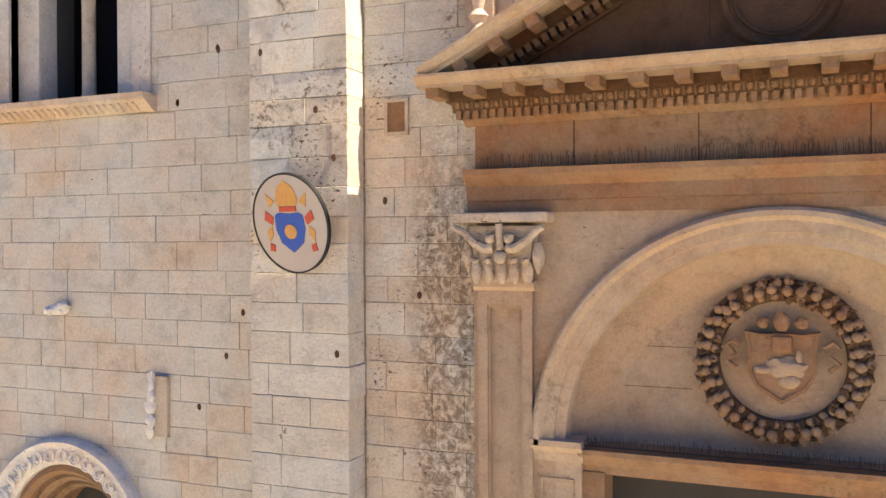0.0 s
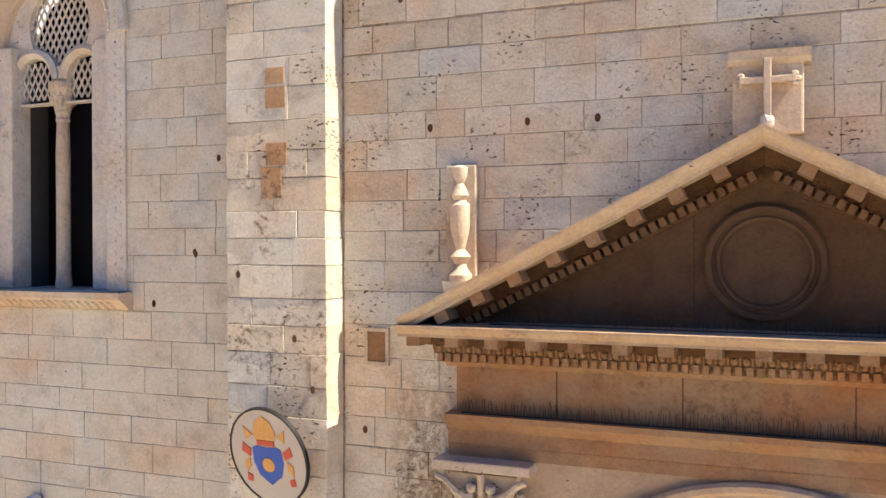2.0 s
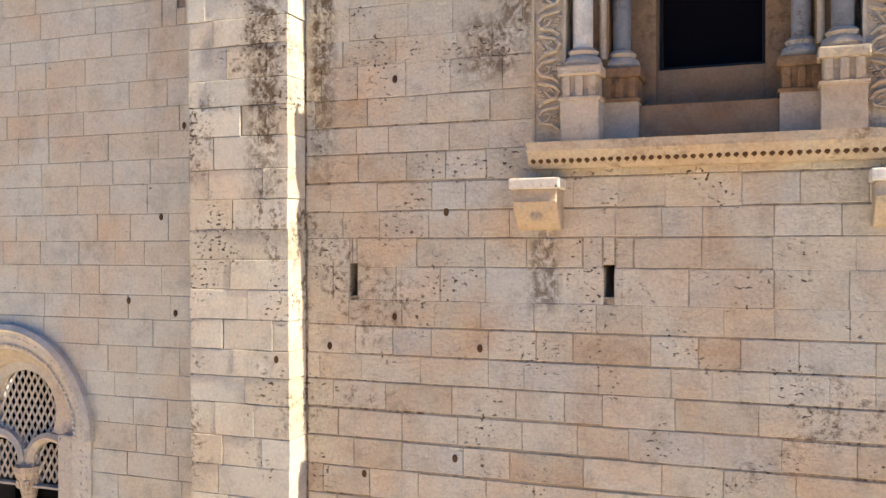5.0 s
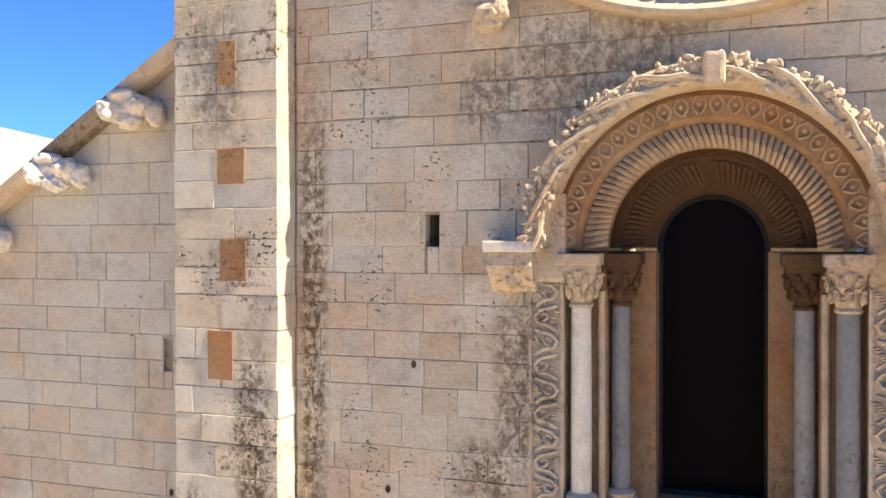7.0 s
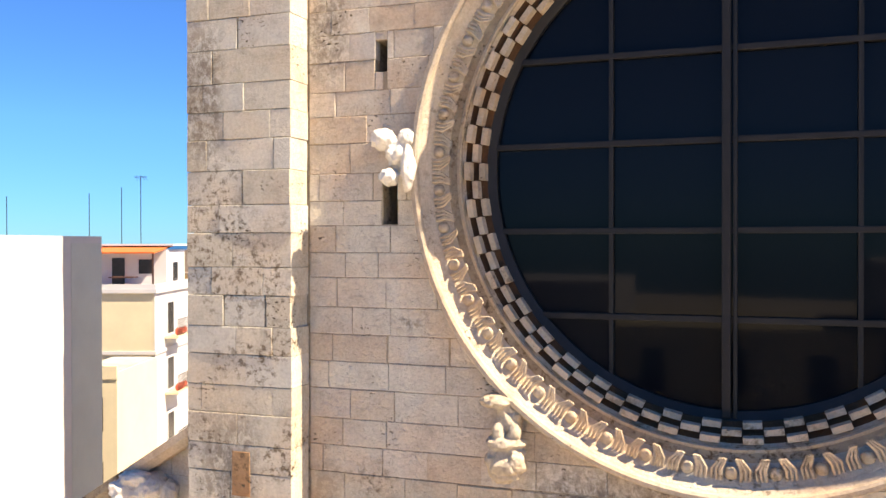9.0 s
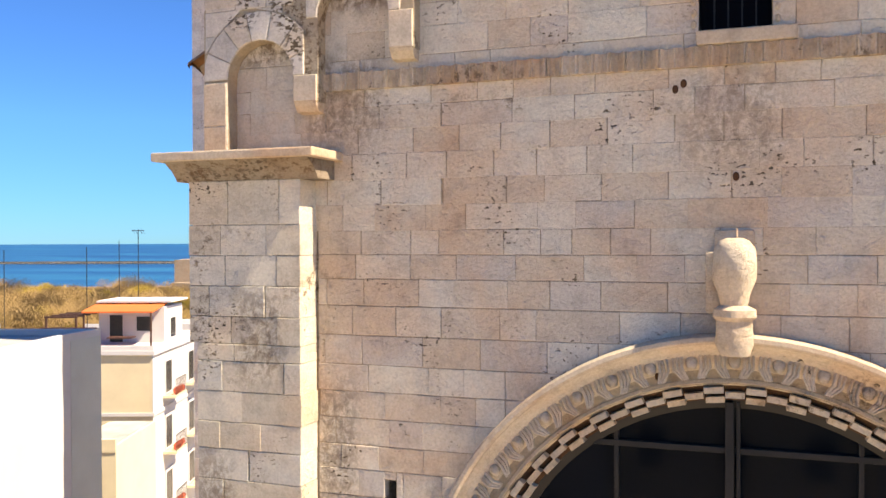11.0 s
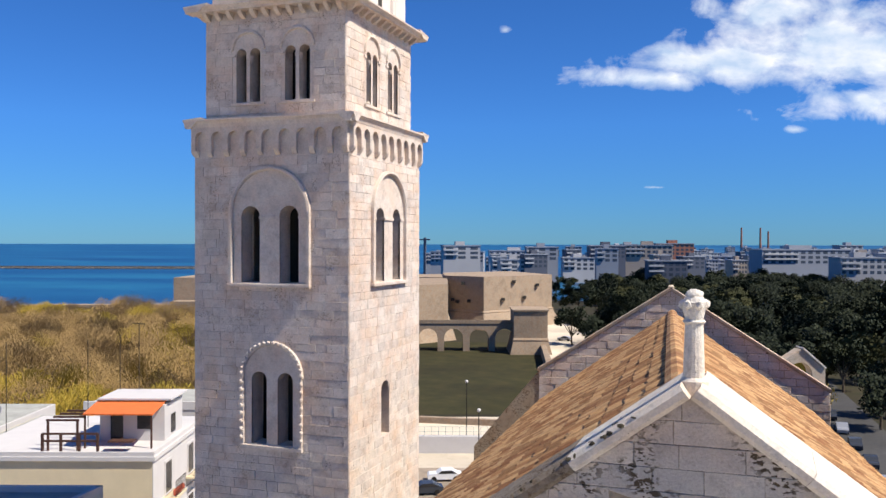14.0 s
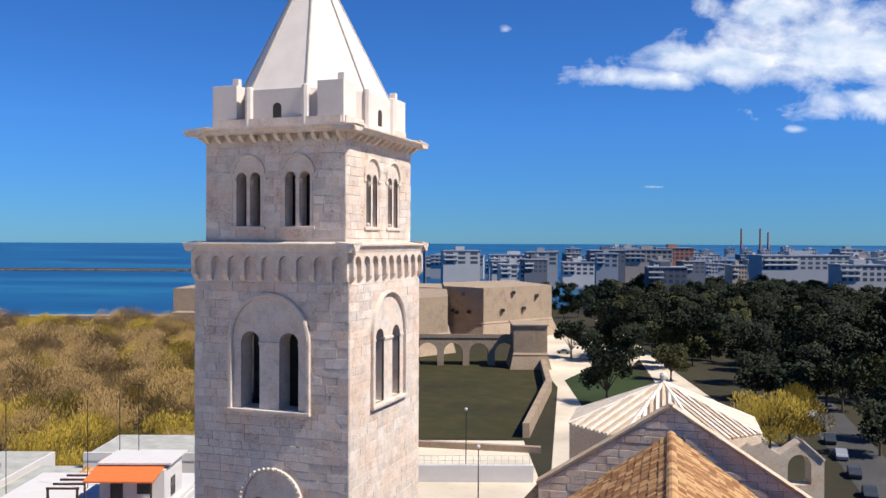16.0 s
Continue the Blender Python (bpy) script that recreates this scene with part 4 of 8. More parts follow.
for k in range(56):
    a = math.pi * (k + 0.5) / 56
    r0, r1 = 0.74, 0.9
    add_tube(bm, [(r0 * math.cos(a - 0.03), 0.04, Z(wz) + r0 * math.sin(a - 0.03)), (0.82 * math.cos(a), -0.015, Z(wz) + 0.82 * math.sin(a)), (r1 * math.cos(a + 0.03), 0.015, Z(wz) + r1 * math.sin(a + 0.03))], 0.019, 5)
smooth(part("cable_moulding", bm, M_BEIGE, win))
bm = bmesh.new()
for k in range(26):
    a = math.pi * (k + 0.5) / 26
    for d in (-1, 1):
        pts = []
        for q in range(6):
            b2 = a + d * (0.005 + 0.042 * math.sin(q * 0.62))
            r = 0.97 + 0.026 * q
            pts.append((r * math.cos(b2), -0.055, Z(wz) + r * math.sin(b2)))
        add_tube(bm, pts, 0.012, 5, 0.7)
    add_blob(bm, (1.04 * math.cos(a), -0.055, Z(wz) + 1.04 * math.sin(a)), (0.02, 0.016, 0.02), k, 0.4, 1)
smooth(part("scroll_band", bm, M_BEIGE, win))
# inner archivolt and leaf band: brown staining with the recess's shade painted in
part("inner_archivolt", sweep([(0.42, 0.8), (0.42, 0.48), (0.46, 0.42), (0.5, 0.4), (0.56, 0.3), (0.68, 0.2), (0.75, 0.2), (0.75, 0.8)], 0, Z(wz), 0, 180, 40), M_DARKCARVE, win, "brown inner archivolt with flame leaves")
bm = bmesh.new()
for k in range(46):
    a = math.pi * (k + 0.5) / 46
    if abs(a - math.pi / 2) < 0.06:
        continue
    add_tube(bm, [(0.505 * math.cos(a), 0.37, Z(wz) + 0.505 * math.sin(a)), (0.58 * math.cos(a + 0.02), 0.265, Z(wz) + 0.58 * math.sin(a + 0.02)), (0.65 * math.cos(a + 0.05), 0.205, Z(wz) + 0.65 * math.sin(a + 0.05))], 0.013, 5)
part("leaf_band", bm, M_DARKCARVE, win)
part("glass_frame", plate(arch_pts(0, Z(wz), 0.43, Z(14.33), 24), [arch_pts(0, Z(wz), 0.385, Z(14.39), 24)], 0.6, 0.68), M_IRON, win)
part("pane", plate(arch_pts(0, Z(wz), 0.40, Z(14.36), 24), [], 0.655, 0.665), M_BLACKGLASS, win, "dark reflecting window pane")

# ==== renaissance portal ====
px, pz = PORT
por = thing("portal", (px, 0, 0), "honey-coloured renaissance stone portal with pediment and pilasters", "portal")
part("facing", plate(rect(-2.42, 2.42, 0, 7.2), [arch_pts(0, pz, 1.72, 0.02, 40)], -0.035, 0.3), M_BEIGE, por, "smooth grey-cream wall facing")
for sx in (-1, 1):
    a, b_ = sorted((sx * 2.36, sx * 1.89))
    part("pilaster", plate(rect(a, b_, 0, 6.55), [rect(a + 0.085, b_ - 0.085, 0.3, 6.38)], -0.1, -0.03), M_BEIGE, por)
    part("pilaster_panel", plate(rect(a + 0.07, b_ - 0.07, 0.28, 6.4), [rect(a + 0.1, b_ - 0.1, 0.33, 6.35)], -0.075, -0.03), M_BEIGE, por)
    part("neck", bar([(0, 6.5), (-0.11, 6.5), (-0.14, 6.53), (-0.14, 6.57), (-0.1, 6.585), (0, 6.585)], a - 0.03, b_ + 0.03), M_BEIGE, por)
    xm = (a + b_) / 2
    bm = bmesh.new()
    g = bmesh.ops.create_cone(bm, cap_ends=True, segments=4, radius1=0.30, radius2=0.40, depth=0.46, matrix=Matrix.Translation((xm, -0.05, 6.8)) @ Matrix.Diagonal((1, 0.45, 1, 1)) @ Matrix.Rotation(math.pi / 4, 4, "Z"))
    for k in range(5):
        x = xm - 0.22 + 0.11 * k
        add_blob(bm, (x, -0.16, 6.66), (0.05, 0.045, 0.11), k, 0.3, 2)
        add_blob(bm, (x, -0.2, 6.75), (0.04, 0.035, 0.03), k, 0.3, 1)
    for d in (-1, 1):
        add_tube(bm, [(xm + d * 0.07, -0.2, 6.86), (xm + d * 0.13, -0.22, 6.85), (xm + d * 0.22, -0.23, 6.9), (xm + d * 0.3, -0.24, 6.98), (xm + d * 0.38, -0.25, 7.02)], 0.05, 8, 0.5)
        add_blob(bm, (xm + d * 0.08, -0.22, 6.93), (0.045, 0.05, 0.045), 5, 0.2, 2)
        add_blob(bm, (xm + d * 0.3, -0.14, 6.78), (0.05, 0.06, 0.13), 7, 0.35, 2)
    add_blob(bm, (xm, -0.2, 6.78), (0.06, 0.05, 0.06), 3, 0.3, 2)
    add_tube(bm, [(xm, -0.21, 6.84), (xm, -0.23, 6.95), (xm, -0.24, 7.05)], 0.03, 6)
    smooth(part("capital", bm, M_CARVED, por, "carved composite capital with volutes"))
    part("abacus", box(xm - 0.41, xm + 0.41, -0.26, 0.0, 7.06, 7.14, 0.015), M_CARVED, por)
    # impost and inner pier
    a, b_ = sorted((sx * 1.9, sx * 1.5))
    part("impost", bar([(0.3, 5.12), (-0.06, 5.12), (-0.08, 5.2), (-0.13, 5.25), (-0.13, 5.3), (0.3, 5.305)], a - 0.005, b_ + 0.02), M_BEIGE, por)
    part("inner_pier", box(a, b_, -0.03, 0.35, 0, 5.12, 0.008), M_BEIGE, por)
    part("pier_panel", plate(rect(a + 0.06, b_ - 0.06, 0.3, 4.98), [rect(a + 0.085, b_ - 0.085, 0.33, 4.95)], -0.045, -0.02), M_BEIGE, por)
part("architrave", bar([(0.02, 7.14), (-0.07, 7.14), (-0.07, 7.235), (-0.085, 7.245), (-0.085, 7.36), (-0.12, 7.39), (-0.17, 7.45), (-0.175, 7.5), (0.02, 7.505)], -2.46, 2.46), M_PORTAL, por)
bm = bmesh.new()
for k in range(164):
    add_blob(bm, (-2.44 + k * 0.03, -0.083, 7.24), (0.011, 0.009, 0.009), k, 0, 1)
part("bead_moulding", bm, M_PORTAL, por)
part("frieze", box(-2.4, 2.4, -0.04, 0.3, 7.5, 7.885), M_PORTAL, por, "ochre-stained plain frieze")
for x in (-1.55, -0.58, 0.6, 1.5):
    part("frieze_joint", box(x - 0.005, x + 0.005, -0.0412, 0.0, 7.5, 7.88), M_DARKCARVE, por)
part("bed_mould", bar([(0.05, 7.875), (-0.06, 7.875), (-0.09, 7.905), (-0.12, 7.92), (-0.12, 8.0), (0.05, 8.0)], -2.48, 2.48), M_PORTAL, por)


def dentils(x0, x1, step, y0, y1, z0, z1, nm, mat, tf=None, fill=0.3):
    bm = box(-step * fill, step * fill, y0, y1, z0, z1)
    first = None
    k = 0
    x = x0
    while x < x1:
        o = part(nm, bm, mat, por) if first is None else first.copy()
        if first is None:
            first = o
        else:
            scene.collection.objects.link(o)
        o.matrix_basis = (tf(x) if tf else Matrix.Translation((x, 0, 0)))
        x += step
    return first


dentils(-2.5, 2.5, 0.075, -0.165, -0.1, 7.922, 7.99, "dentil", M_PORTAL)
bm = bmesh.new()
k = 0
while -2.5 + k * 0.085 < 2.5:
    add_blob(bm, (-2.5 + k * 0.085, -0.178, 8.035), (0.027, 0.03, 0.034), k, 0.15, 1)
    add_tube(bm, [(-2.5 + (k + 0.5) * 0.085, -0.185, 8.065), (-2.5 + (k + 0.5) * 0.085, -0.17, 8.0)], 0.008, 4)
    k += 1
part("egg_and_dart", bm, M_PORTAL, por)
dentils(-2.62, 2.63, 0.328, -0.44, -0.18, 8.075, 8.155, "modillion", M_PORTAL, None, 0.17)
# egg backing and soffit in darker stone: shade under the cornice is in their colour
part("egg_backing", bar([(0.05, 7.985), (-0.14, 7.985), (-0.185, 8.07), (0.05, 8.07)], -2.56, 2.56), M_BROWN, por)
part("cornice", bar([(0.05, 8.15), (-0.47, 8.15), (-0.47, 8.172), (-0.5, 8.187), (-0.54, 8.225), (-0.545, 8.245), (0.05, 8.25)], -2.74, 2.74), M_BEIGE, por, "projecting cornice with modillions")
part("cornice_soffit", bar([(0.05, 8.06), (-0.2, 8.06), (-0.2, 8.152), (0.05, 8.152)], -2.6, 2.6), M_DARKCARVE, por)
# pediment
PA = 9.42
part("tympanum", plate([(-2.45, 8.24), (2.45, 8.24), (0, PA)], [], -0.02, 0.3), M_TYMP, por, "weathered brown pediment field with shade painted in")
for x, zz in ((-1.0, 8.9), (-0.5, 9.15), (0.5, 9.15), (1.0, 8.9)):
    part("field_joint", box(x - 0.004, x + 0.004, -0.0214, 0.0, 8.25, zz - 0.05), M_DARKCARVE, por)
sl = math.atan2(PA + 0.04 - 8.12, 2.62)
ln = 2.62 / math.cos(sl)
for sx in (-1, 1):
    M = Matrix.Translation((sx * 2.62, 0, 8.12)) @ (Matrix.Rotation(-sl, 4, "Y") if sx < 0 else Matrix.Scale(-1, 4, (1, 0, 0)) @ Matrix.Rotation(-sl, 4, "Y"))

    def rk(nm, prof, mat, x0=0.0, x1=None, label=""):
        b2 = bar(prof, x0, x1 or ln)
        b2.transform(M)
        bmesh.ops.bisect_plane(b2, geom=b2.verts[:] + b2.edges[:] + b2.faces[:], plane_co=(sx * 0.001, 0, 0), plane_no=(-sx, 0, 0), clear_outer=True)
        bmesh.ops.holes_fill(b2, edges=b2.edges[:])
        return part(nm, b2, mat, por, label)
    rk("raking_cornice", [(0.05, 0.1), (-0.47, 0.1), (-0.47, 0.125), (-0.5, 0.14), (-0.54, 0.185), (-0.545, 0.205), (0.05, 0.21)], M_BEIGE, -0.02, ln + 0.2, "sunlit raking cornice")
    # raking soffit, dentils and bed mould darkened: the overhang's shade is painted in
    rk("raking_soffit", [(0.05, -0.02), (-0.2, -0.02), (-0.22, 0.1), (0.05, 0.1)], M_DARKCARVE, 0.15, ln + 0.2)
    b2 = box(-0.055, 0.055, -0.43, -0.19, 0.015, 0.1)
    f = None
    for k in range(8):
        o = part("modillion", b2, M_PORTAL, por) if f is None else f.copy()
        if f is not None:
            scene.collection.objects.link(o)
        f = f or o
        o.matrix_basis = M @ Matrix.Translation((0.3 + k * 0.336, 0, 0))
    b2 = box(-0.025, 0.025, -0.25, -0.1, -0.085, -0.02)
    f = None
    for k in range(34):
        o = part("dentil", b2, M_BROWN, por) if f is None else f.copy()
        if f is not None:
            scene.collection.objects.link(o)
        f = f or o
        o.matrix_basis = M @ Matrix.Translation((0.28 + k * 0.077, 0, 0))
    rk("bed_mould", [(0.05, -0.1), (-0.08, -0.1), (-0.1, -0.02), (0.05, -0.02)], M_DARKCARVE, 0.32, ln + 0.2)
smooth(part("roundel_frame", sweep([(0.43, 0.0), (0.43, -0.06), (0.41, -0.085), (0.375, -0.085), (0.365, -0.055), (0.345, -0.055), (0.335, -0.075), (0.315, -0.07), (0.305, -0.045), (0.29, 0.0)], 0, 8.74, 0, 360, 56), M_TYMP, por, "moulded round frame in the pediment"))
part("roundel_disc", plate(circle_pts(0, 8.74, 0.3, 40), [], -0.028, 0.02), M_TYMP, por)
# arch and lunette
smooth(part("archivolt", sweep([(1.90, 0.0), (1.90, -0.1), (1.875, -0.13), (1.835, -0.13), (1.815, -0.105), (1.80, -0.085), (1.72, -0.085), (1.712, -0.058), (1.63, -0.052), (1.62, 0.0), (1.60, 0.28), (1.9, 0.28)], 0, pz, 0, 180, 96), M_BEIGE, por, "moulded stone arch"))
part("lunette", plate(arch_pts(0, pz, 1.62, 5.0, 40), [], 0.25, 0.5), M_BEIGE, por, "pale lunette slab behind the wreath")
part("lunette_ring", sweep([(1.62, 0.26), (1.62, 0.1), (1.30, 0.245), (1.30, 0.26)], 0, pz, 0, 180, 48), M_BEIGE, por)
for z, w in ((5.72, 1.22), (6.05, 1.02)):
    for sx in (-1, 1):
        a, b_ = sorted((sx * 0.66, sx * w))
        part("slab_joint", box(a, b_, 0.249, 0.26, z - 0.003, z + 0.003), M_BROWN, por)
part("lintel", bar([(0.5, 5.03), (0.02, 5.03), (0.0, 5.1), (-0.06, 5.16), (-0.09, 5.2), (-0.09, 5.24), (0.5, 5.26)], -1.52, 1.52), M_PORTAL, por, "ochre-stained door lintel")
# door panel painted near-black for the dark of the doorway
part("door_leaf", box(-1.34, 1.34, 0.3, 0.36, 0, 5.05), M_DARK, por, "near-black door panel with the doorway's shadow painted in")
for sx in (-1, 1):
    a, b_ = sorted((sx * 1.52, sx * 1.32))
    part("door_jamb", box(a, b_, 0.0, 0.5, 0, 5.05, 0.01), M_PORTAL, por)
# wreath with a shield
wre = thing("wreath_relief", (px, 0.22, 5.98), "carved stone fruit wreath round a boar-headed shield", "relief")
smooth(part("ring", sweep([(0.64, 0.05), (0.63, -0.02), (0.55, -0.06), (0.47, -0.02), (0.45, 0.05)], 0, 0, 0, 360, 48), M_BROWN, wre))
bm = bmesh.new()
bml = bmesh.new()
rf = random.Random(5)
for k in range(34):
    a = 2 * math.pi * (k + 0.5) / 34 + math.pi / 2
    for r, q in ((0.495, 0.034), (0.55, 0.04), (0.605, 0.038)):
        b2 = a + rf.uniform(-0.04, 0.04)
        d = Vector((math.cos(b2), 0, math.sin(b2)))
        c = d * (r + rf.uniform(-0.012, 0.012)) + Vector((0, -0.07 - rf.uniform(0, 0.025) + 0.6 * abs(r - 0.55), 0))
        add_blob(bm, c, (q, q * 0.9, q), k, 0.12, 2)
        add_blob(bm, c + d * q * 0.8, (q * 0.55, q * 0.5, q * 0.55), k + 3, 0.15, 1)
    for q in range(4):
        b2 = a + rf.uniform(-0.1, 0.1)
        r = rf.uniform(0.45, 0.6)
        tip = b2 + rf.choice((-1, 1)) * 0.08
        add_tube(bml, [(r * math.cos(b2), -0.03, r * math.sin(b2)), ((r + 0.035) * math.cos((b2 + tip) / 2), -0.085, (r + 0.035) * math.sin((b2 + tip) / 2)), ((r + 0.05) * math.cos(tip), -0.03, (r + 0.05) * math.sin(tip))], 0.019, 5, 0.5)
smooth(part("fruit", bm, M_PORTAL, wre))
smooth(part("leaves", bml, M_BROWN, wre))
shp = [(-0.27, 0.23), (-0.14, 0.21), (0.0, 0.22), (0.14, 0.21), (0.27, 0.23), (0.24, 0.1), (0.25, -0.08), (0.18, -0.2), (0.0, -0.32), (-0.18, -0.2), (-0.25, -0.08), (-0.24, 0.1)]
part("shield", plate(shp, [], -0.07, 0.04), M_PORTAL, wre)
part("shield_rim", plate(shp, [[(x * 0.9, z * 0.9) for x, z in shp]], -0.085, -0.06), M_PORTAL, wre)
bm = bmesh.new()
add_blob(bm, (0.03, -0.07, -0.04), (0.15, 0.05, 0.085), 1, 0.3, 3)
add_blob(bm, (-0.13, -0.07, -0.06), (0.08, 0.035, 0.035), 2, 0.3, 2)
add_blob(bm, (0.12, -0.09, 0.05), (0.025, 0.02, 0.05), 3, 0.3, 2)
add_blob(bm, (0.05, -0.07, -0.14), (0.08, 0.04, 0.06), 4, 0.3, 2)
smooth(part("emblem", bm, M_BEIGE, wre))
bm = bmesh.new()
for d in (-1, 1):
    add_tube(bm, [(d * 0.3, -0.04, 0.12), (d * 0.36, -0.06, 0.16), (d * 0.4, -0.04, 0.12), (d * 0.34, -0.05, 0.05), (d * 0.4, -0.05, 0.0), (d * 0.33, -0.04, -0.06)], 0.022, 5)
    add_blob(bm, (d * 0.14, -0.05, 0.3), (0.05, 0.04, 0.05), 3, 0.3, 2)
add_blob(bm, (0, -0.06, 0.31), (0.06, 0.05, 0.08), 4, 0.3, 2)
add_box(bm, -0.075, 0.075, -0.11, -0.04, 0.08, 0.2, 0.02)
part("ribbon", bm, M_PORTAL, wre)


def spikes(x0, x1, y, z, h, step, seed, label):
    r = random.Random(seed)
    b2 = bmesh.new()
    x = x0
    while x < x1:
        p = Vector((x, y + r.uniform(-0.02, 0.02), z))
        q = p + Vector((r.uniform(-0.02, 0.02), r.uniform(-0.03, 0.03), h * r.uniform(0.7, 1.1)))
        add_tube(b2, [p, q], 0.0022, 3)
        x += step * r.uniform(0.5, 1.5)
    add_box(b2, x0, x1, y - 0.015, y + 0.015, z - 0.002, z + 0.004)
    tagged(link_mesh("bird_spikes", b2, M_IRON), label, "bird spikes", group="bird spikes", kind="stuff")


spikes(-2.6, 2.1, -0.1, 7.505, 0.12, 0.022, 1, "row of thin metal bird spikes on the architrave ledge")
spikes(-1.75, 1.2, -0.03, 5.262, 0.085, 0.018, 2, "row of thin metal bird spikes on the lintel")
spikes(-2.3, 1.8, -0.25, 8.25, 0.075, 0.022, 3, "row of thin metal bird spikes on the cornice")

# block with a cross above the pediment, urn relief beside it
crs = thing("cross_stone", (-0.25, -0.02, 9.66), "carved stone block with a worn cross above the pediment", "relief")
part("block", box(-0.24, 0.24, -0.12, 0.1, 0.0, 0.52, 0.02), M_PALE, crs)
part("head_moulding", bar([(0.1, 0.5), (-0.13, 0.5), (-0.16, 0.54), (-0.17, 0.6), (0.1, 0.61)], -0.27, 0.29), M_PALE, crs)
part("cross_bar", box(-0.19, 0.19, -0.19, -0.12, 0.36, 0.41, 0.008), M_PALE, crs)
for d in (-1, 1):
    bm = bmesh.new()
    for q in ((0.2, 0.385), (0.18, 0.42), (0.18, 0.35)):
        add_blob(bm, (d * q[0], -0.16, q[1]), (0.028, 0.03, 0.024), 3, 0.2, 1)
    part("cross_tip", bm, M_PALE, crs)
part("cross_stem", box(-0.026, 0.026, -0.194, -0.12, 0.06, 0.54, 0.008), M_PALE, crs)
bm = bmesh.new(); add_blob(bm, (0, -0.16, 0.09), (0.05, 0.05, 0.06), 1, 0.3, 2)
part("cross_foot", bm, M_WHITE, crs)
urn = thing("urn_relief", (-2.62, -0.05, 8.58), "pale candelabrum-shaped urn carved on an upright slab", "relief")
part("slab", box(-0.13, 0.13, -0.02, 0.1, 0.0, 0.95, 0.012), M_PALE, urn)
smooth(part("urn", lathe([(0.09, 0.0), (0.1, 0.05), (0.06, 0.1), (0.05, 0.14), (0.09, 0.2), (0.04, 0.26), (0.05, 0.3), (0.08, 0.42), (0.085, 0.62), (0.05, 0.66), (0.075, 0.7), (0.05, 0.76), (0.03, 0.8), (0.06, 0.86), (0.065, 0.93), (0.02, 0.95)], 0, -0.03, 16), M_PALE, urn))
part("foot", bar([(0.05, -0.12), (-0.04, -0.1), (-0.1, 0.0), (0.05, 0.0)], -0.14, 0.14), M_WHITE, urn)
# framed square stone and orange stones set in the wall
pt = thing("inset_stone", (-3.415, 0.0, 8.0), "small square ochre stone set in a frame", "inset stone")
part("frame", plate(rect(-0.115, 0.115, -0.16, 0.16), [rect(-0.085, 0.085, -0.13, 0.13)], -0.03, 0.02), M_PALE, pt)
part("face", box(-0.087, 0.087, -0.018, 0.02, -0.132, 0.132, 0.01), M_PORTAL, pt)
M_ORANGE = stone("ochre_stone", [(0.34, 0.20, 0.105), (0.40, 0.26, 0.15), (0.30, 0.18, 0.10)], stain_amt=0.8, dark=0.8, dark_cut=0.5, pits=0.64)
for x, z, w, h in ((-4.26, 10.35, 0.2, 0.15), (-4.255, 10.16, 0.21, 0.19), (-4.246, 9.67, 0.215, 0.2), (-4.298, 9.42, 0.215, 0.28), (-4.236, 17.89, 0.18, 0.38), (-4.2, 17.02, 0.27, 0.31), (-4.182, 16.23, 0.26, 0.36), (-4.31, 15.42, 0.25, 0.42)):
    bm = bmesh.new(); add_block(bm, rect(-w / 2, w / 2, -h / 2, h / 2), 0, 0.1)
    o = link_mesh("ochre_stone", bm, M_ORANGE, None, at=(x, -0.297, z))
    tagged(o, "rust-brown replacement stone set into the pale buttress", "stone", group="ochre stones of the buttress")

# enamelled coat of arms
M_ENAMEL = plain("white_enamel", (0.40, 0.34, 0.29), 0.35, 0, 0.05, 3)
M_BLUE = plain("blue_enamel", (0.02, 0.07, 0.32), 0.3, 0, 0.08)
M_YELL = plain("ochre_yellow_enamel", (0.50, 0.25, 0.07), 0.35, 0, 0.15, 30)
M_RED = plain("red_enamel", (0.42, 0.06, 0.03), 0.35, 0, 0.1, 30)
arms = thing("coat_of_arms", (-4.24, -0.43, 7.07), "oval white plate with a blue and gold coat of arms", "sign")
part("plate", plate([(0.4 * math.cos(2 * math.pi * k / 48), 0.44 * math.sin(2 * math.pi * k / 48)) for k in range(48)], [], -0.012, 0.012), M_ENAMEL, arms)
part("rim", plate([(0.41 * math.cos(2 * math.pi * k / 48), 0.45 * math.sin(2 * math.pi * k / 48)) for k in range(48)], [[(0.394 * math.cos(2 * math.pi * k / 48), 0.434 * math.sin(2 * math.pi * k / 48)) for k in range(48)]], -0.018, 0.02), M_IRON, arms)
part("shield", plate([(-0.15, 0.08), (-0.11, 0.1), (0, 0.09), (0.11, 0.1), (0.15, 0.08), (0.16, -0.05), (0.12, -0.17), (0, -0.26), (-0.12, -0.17), (-0.16, -0.05)], [], -0.018, -0.008), M_BLUE, arms)
part("sun_emblem", plate(circle_pts(0, -0.07, 0.065, 20), [], -0.024, -0.014), M_YELL, arms)
part("tiara", plate([(-0.1, 0.16), (0.1, 0.16), (0.12, 0.22), (0.08, 0.33), (0, 0.38), (-0.08, 0.33), (-0.12, 0.22)], [], -0.02, -0.01), M_YELL, arms)
part("tiara_band", plate(rect(-0.09, 0.09, 0.11, 0.155), [], -0.021, -0.012), M_RED, arms)
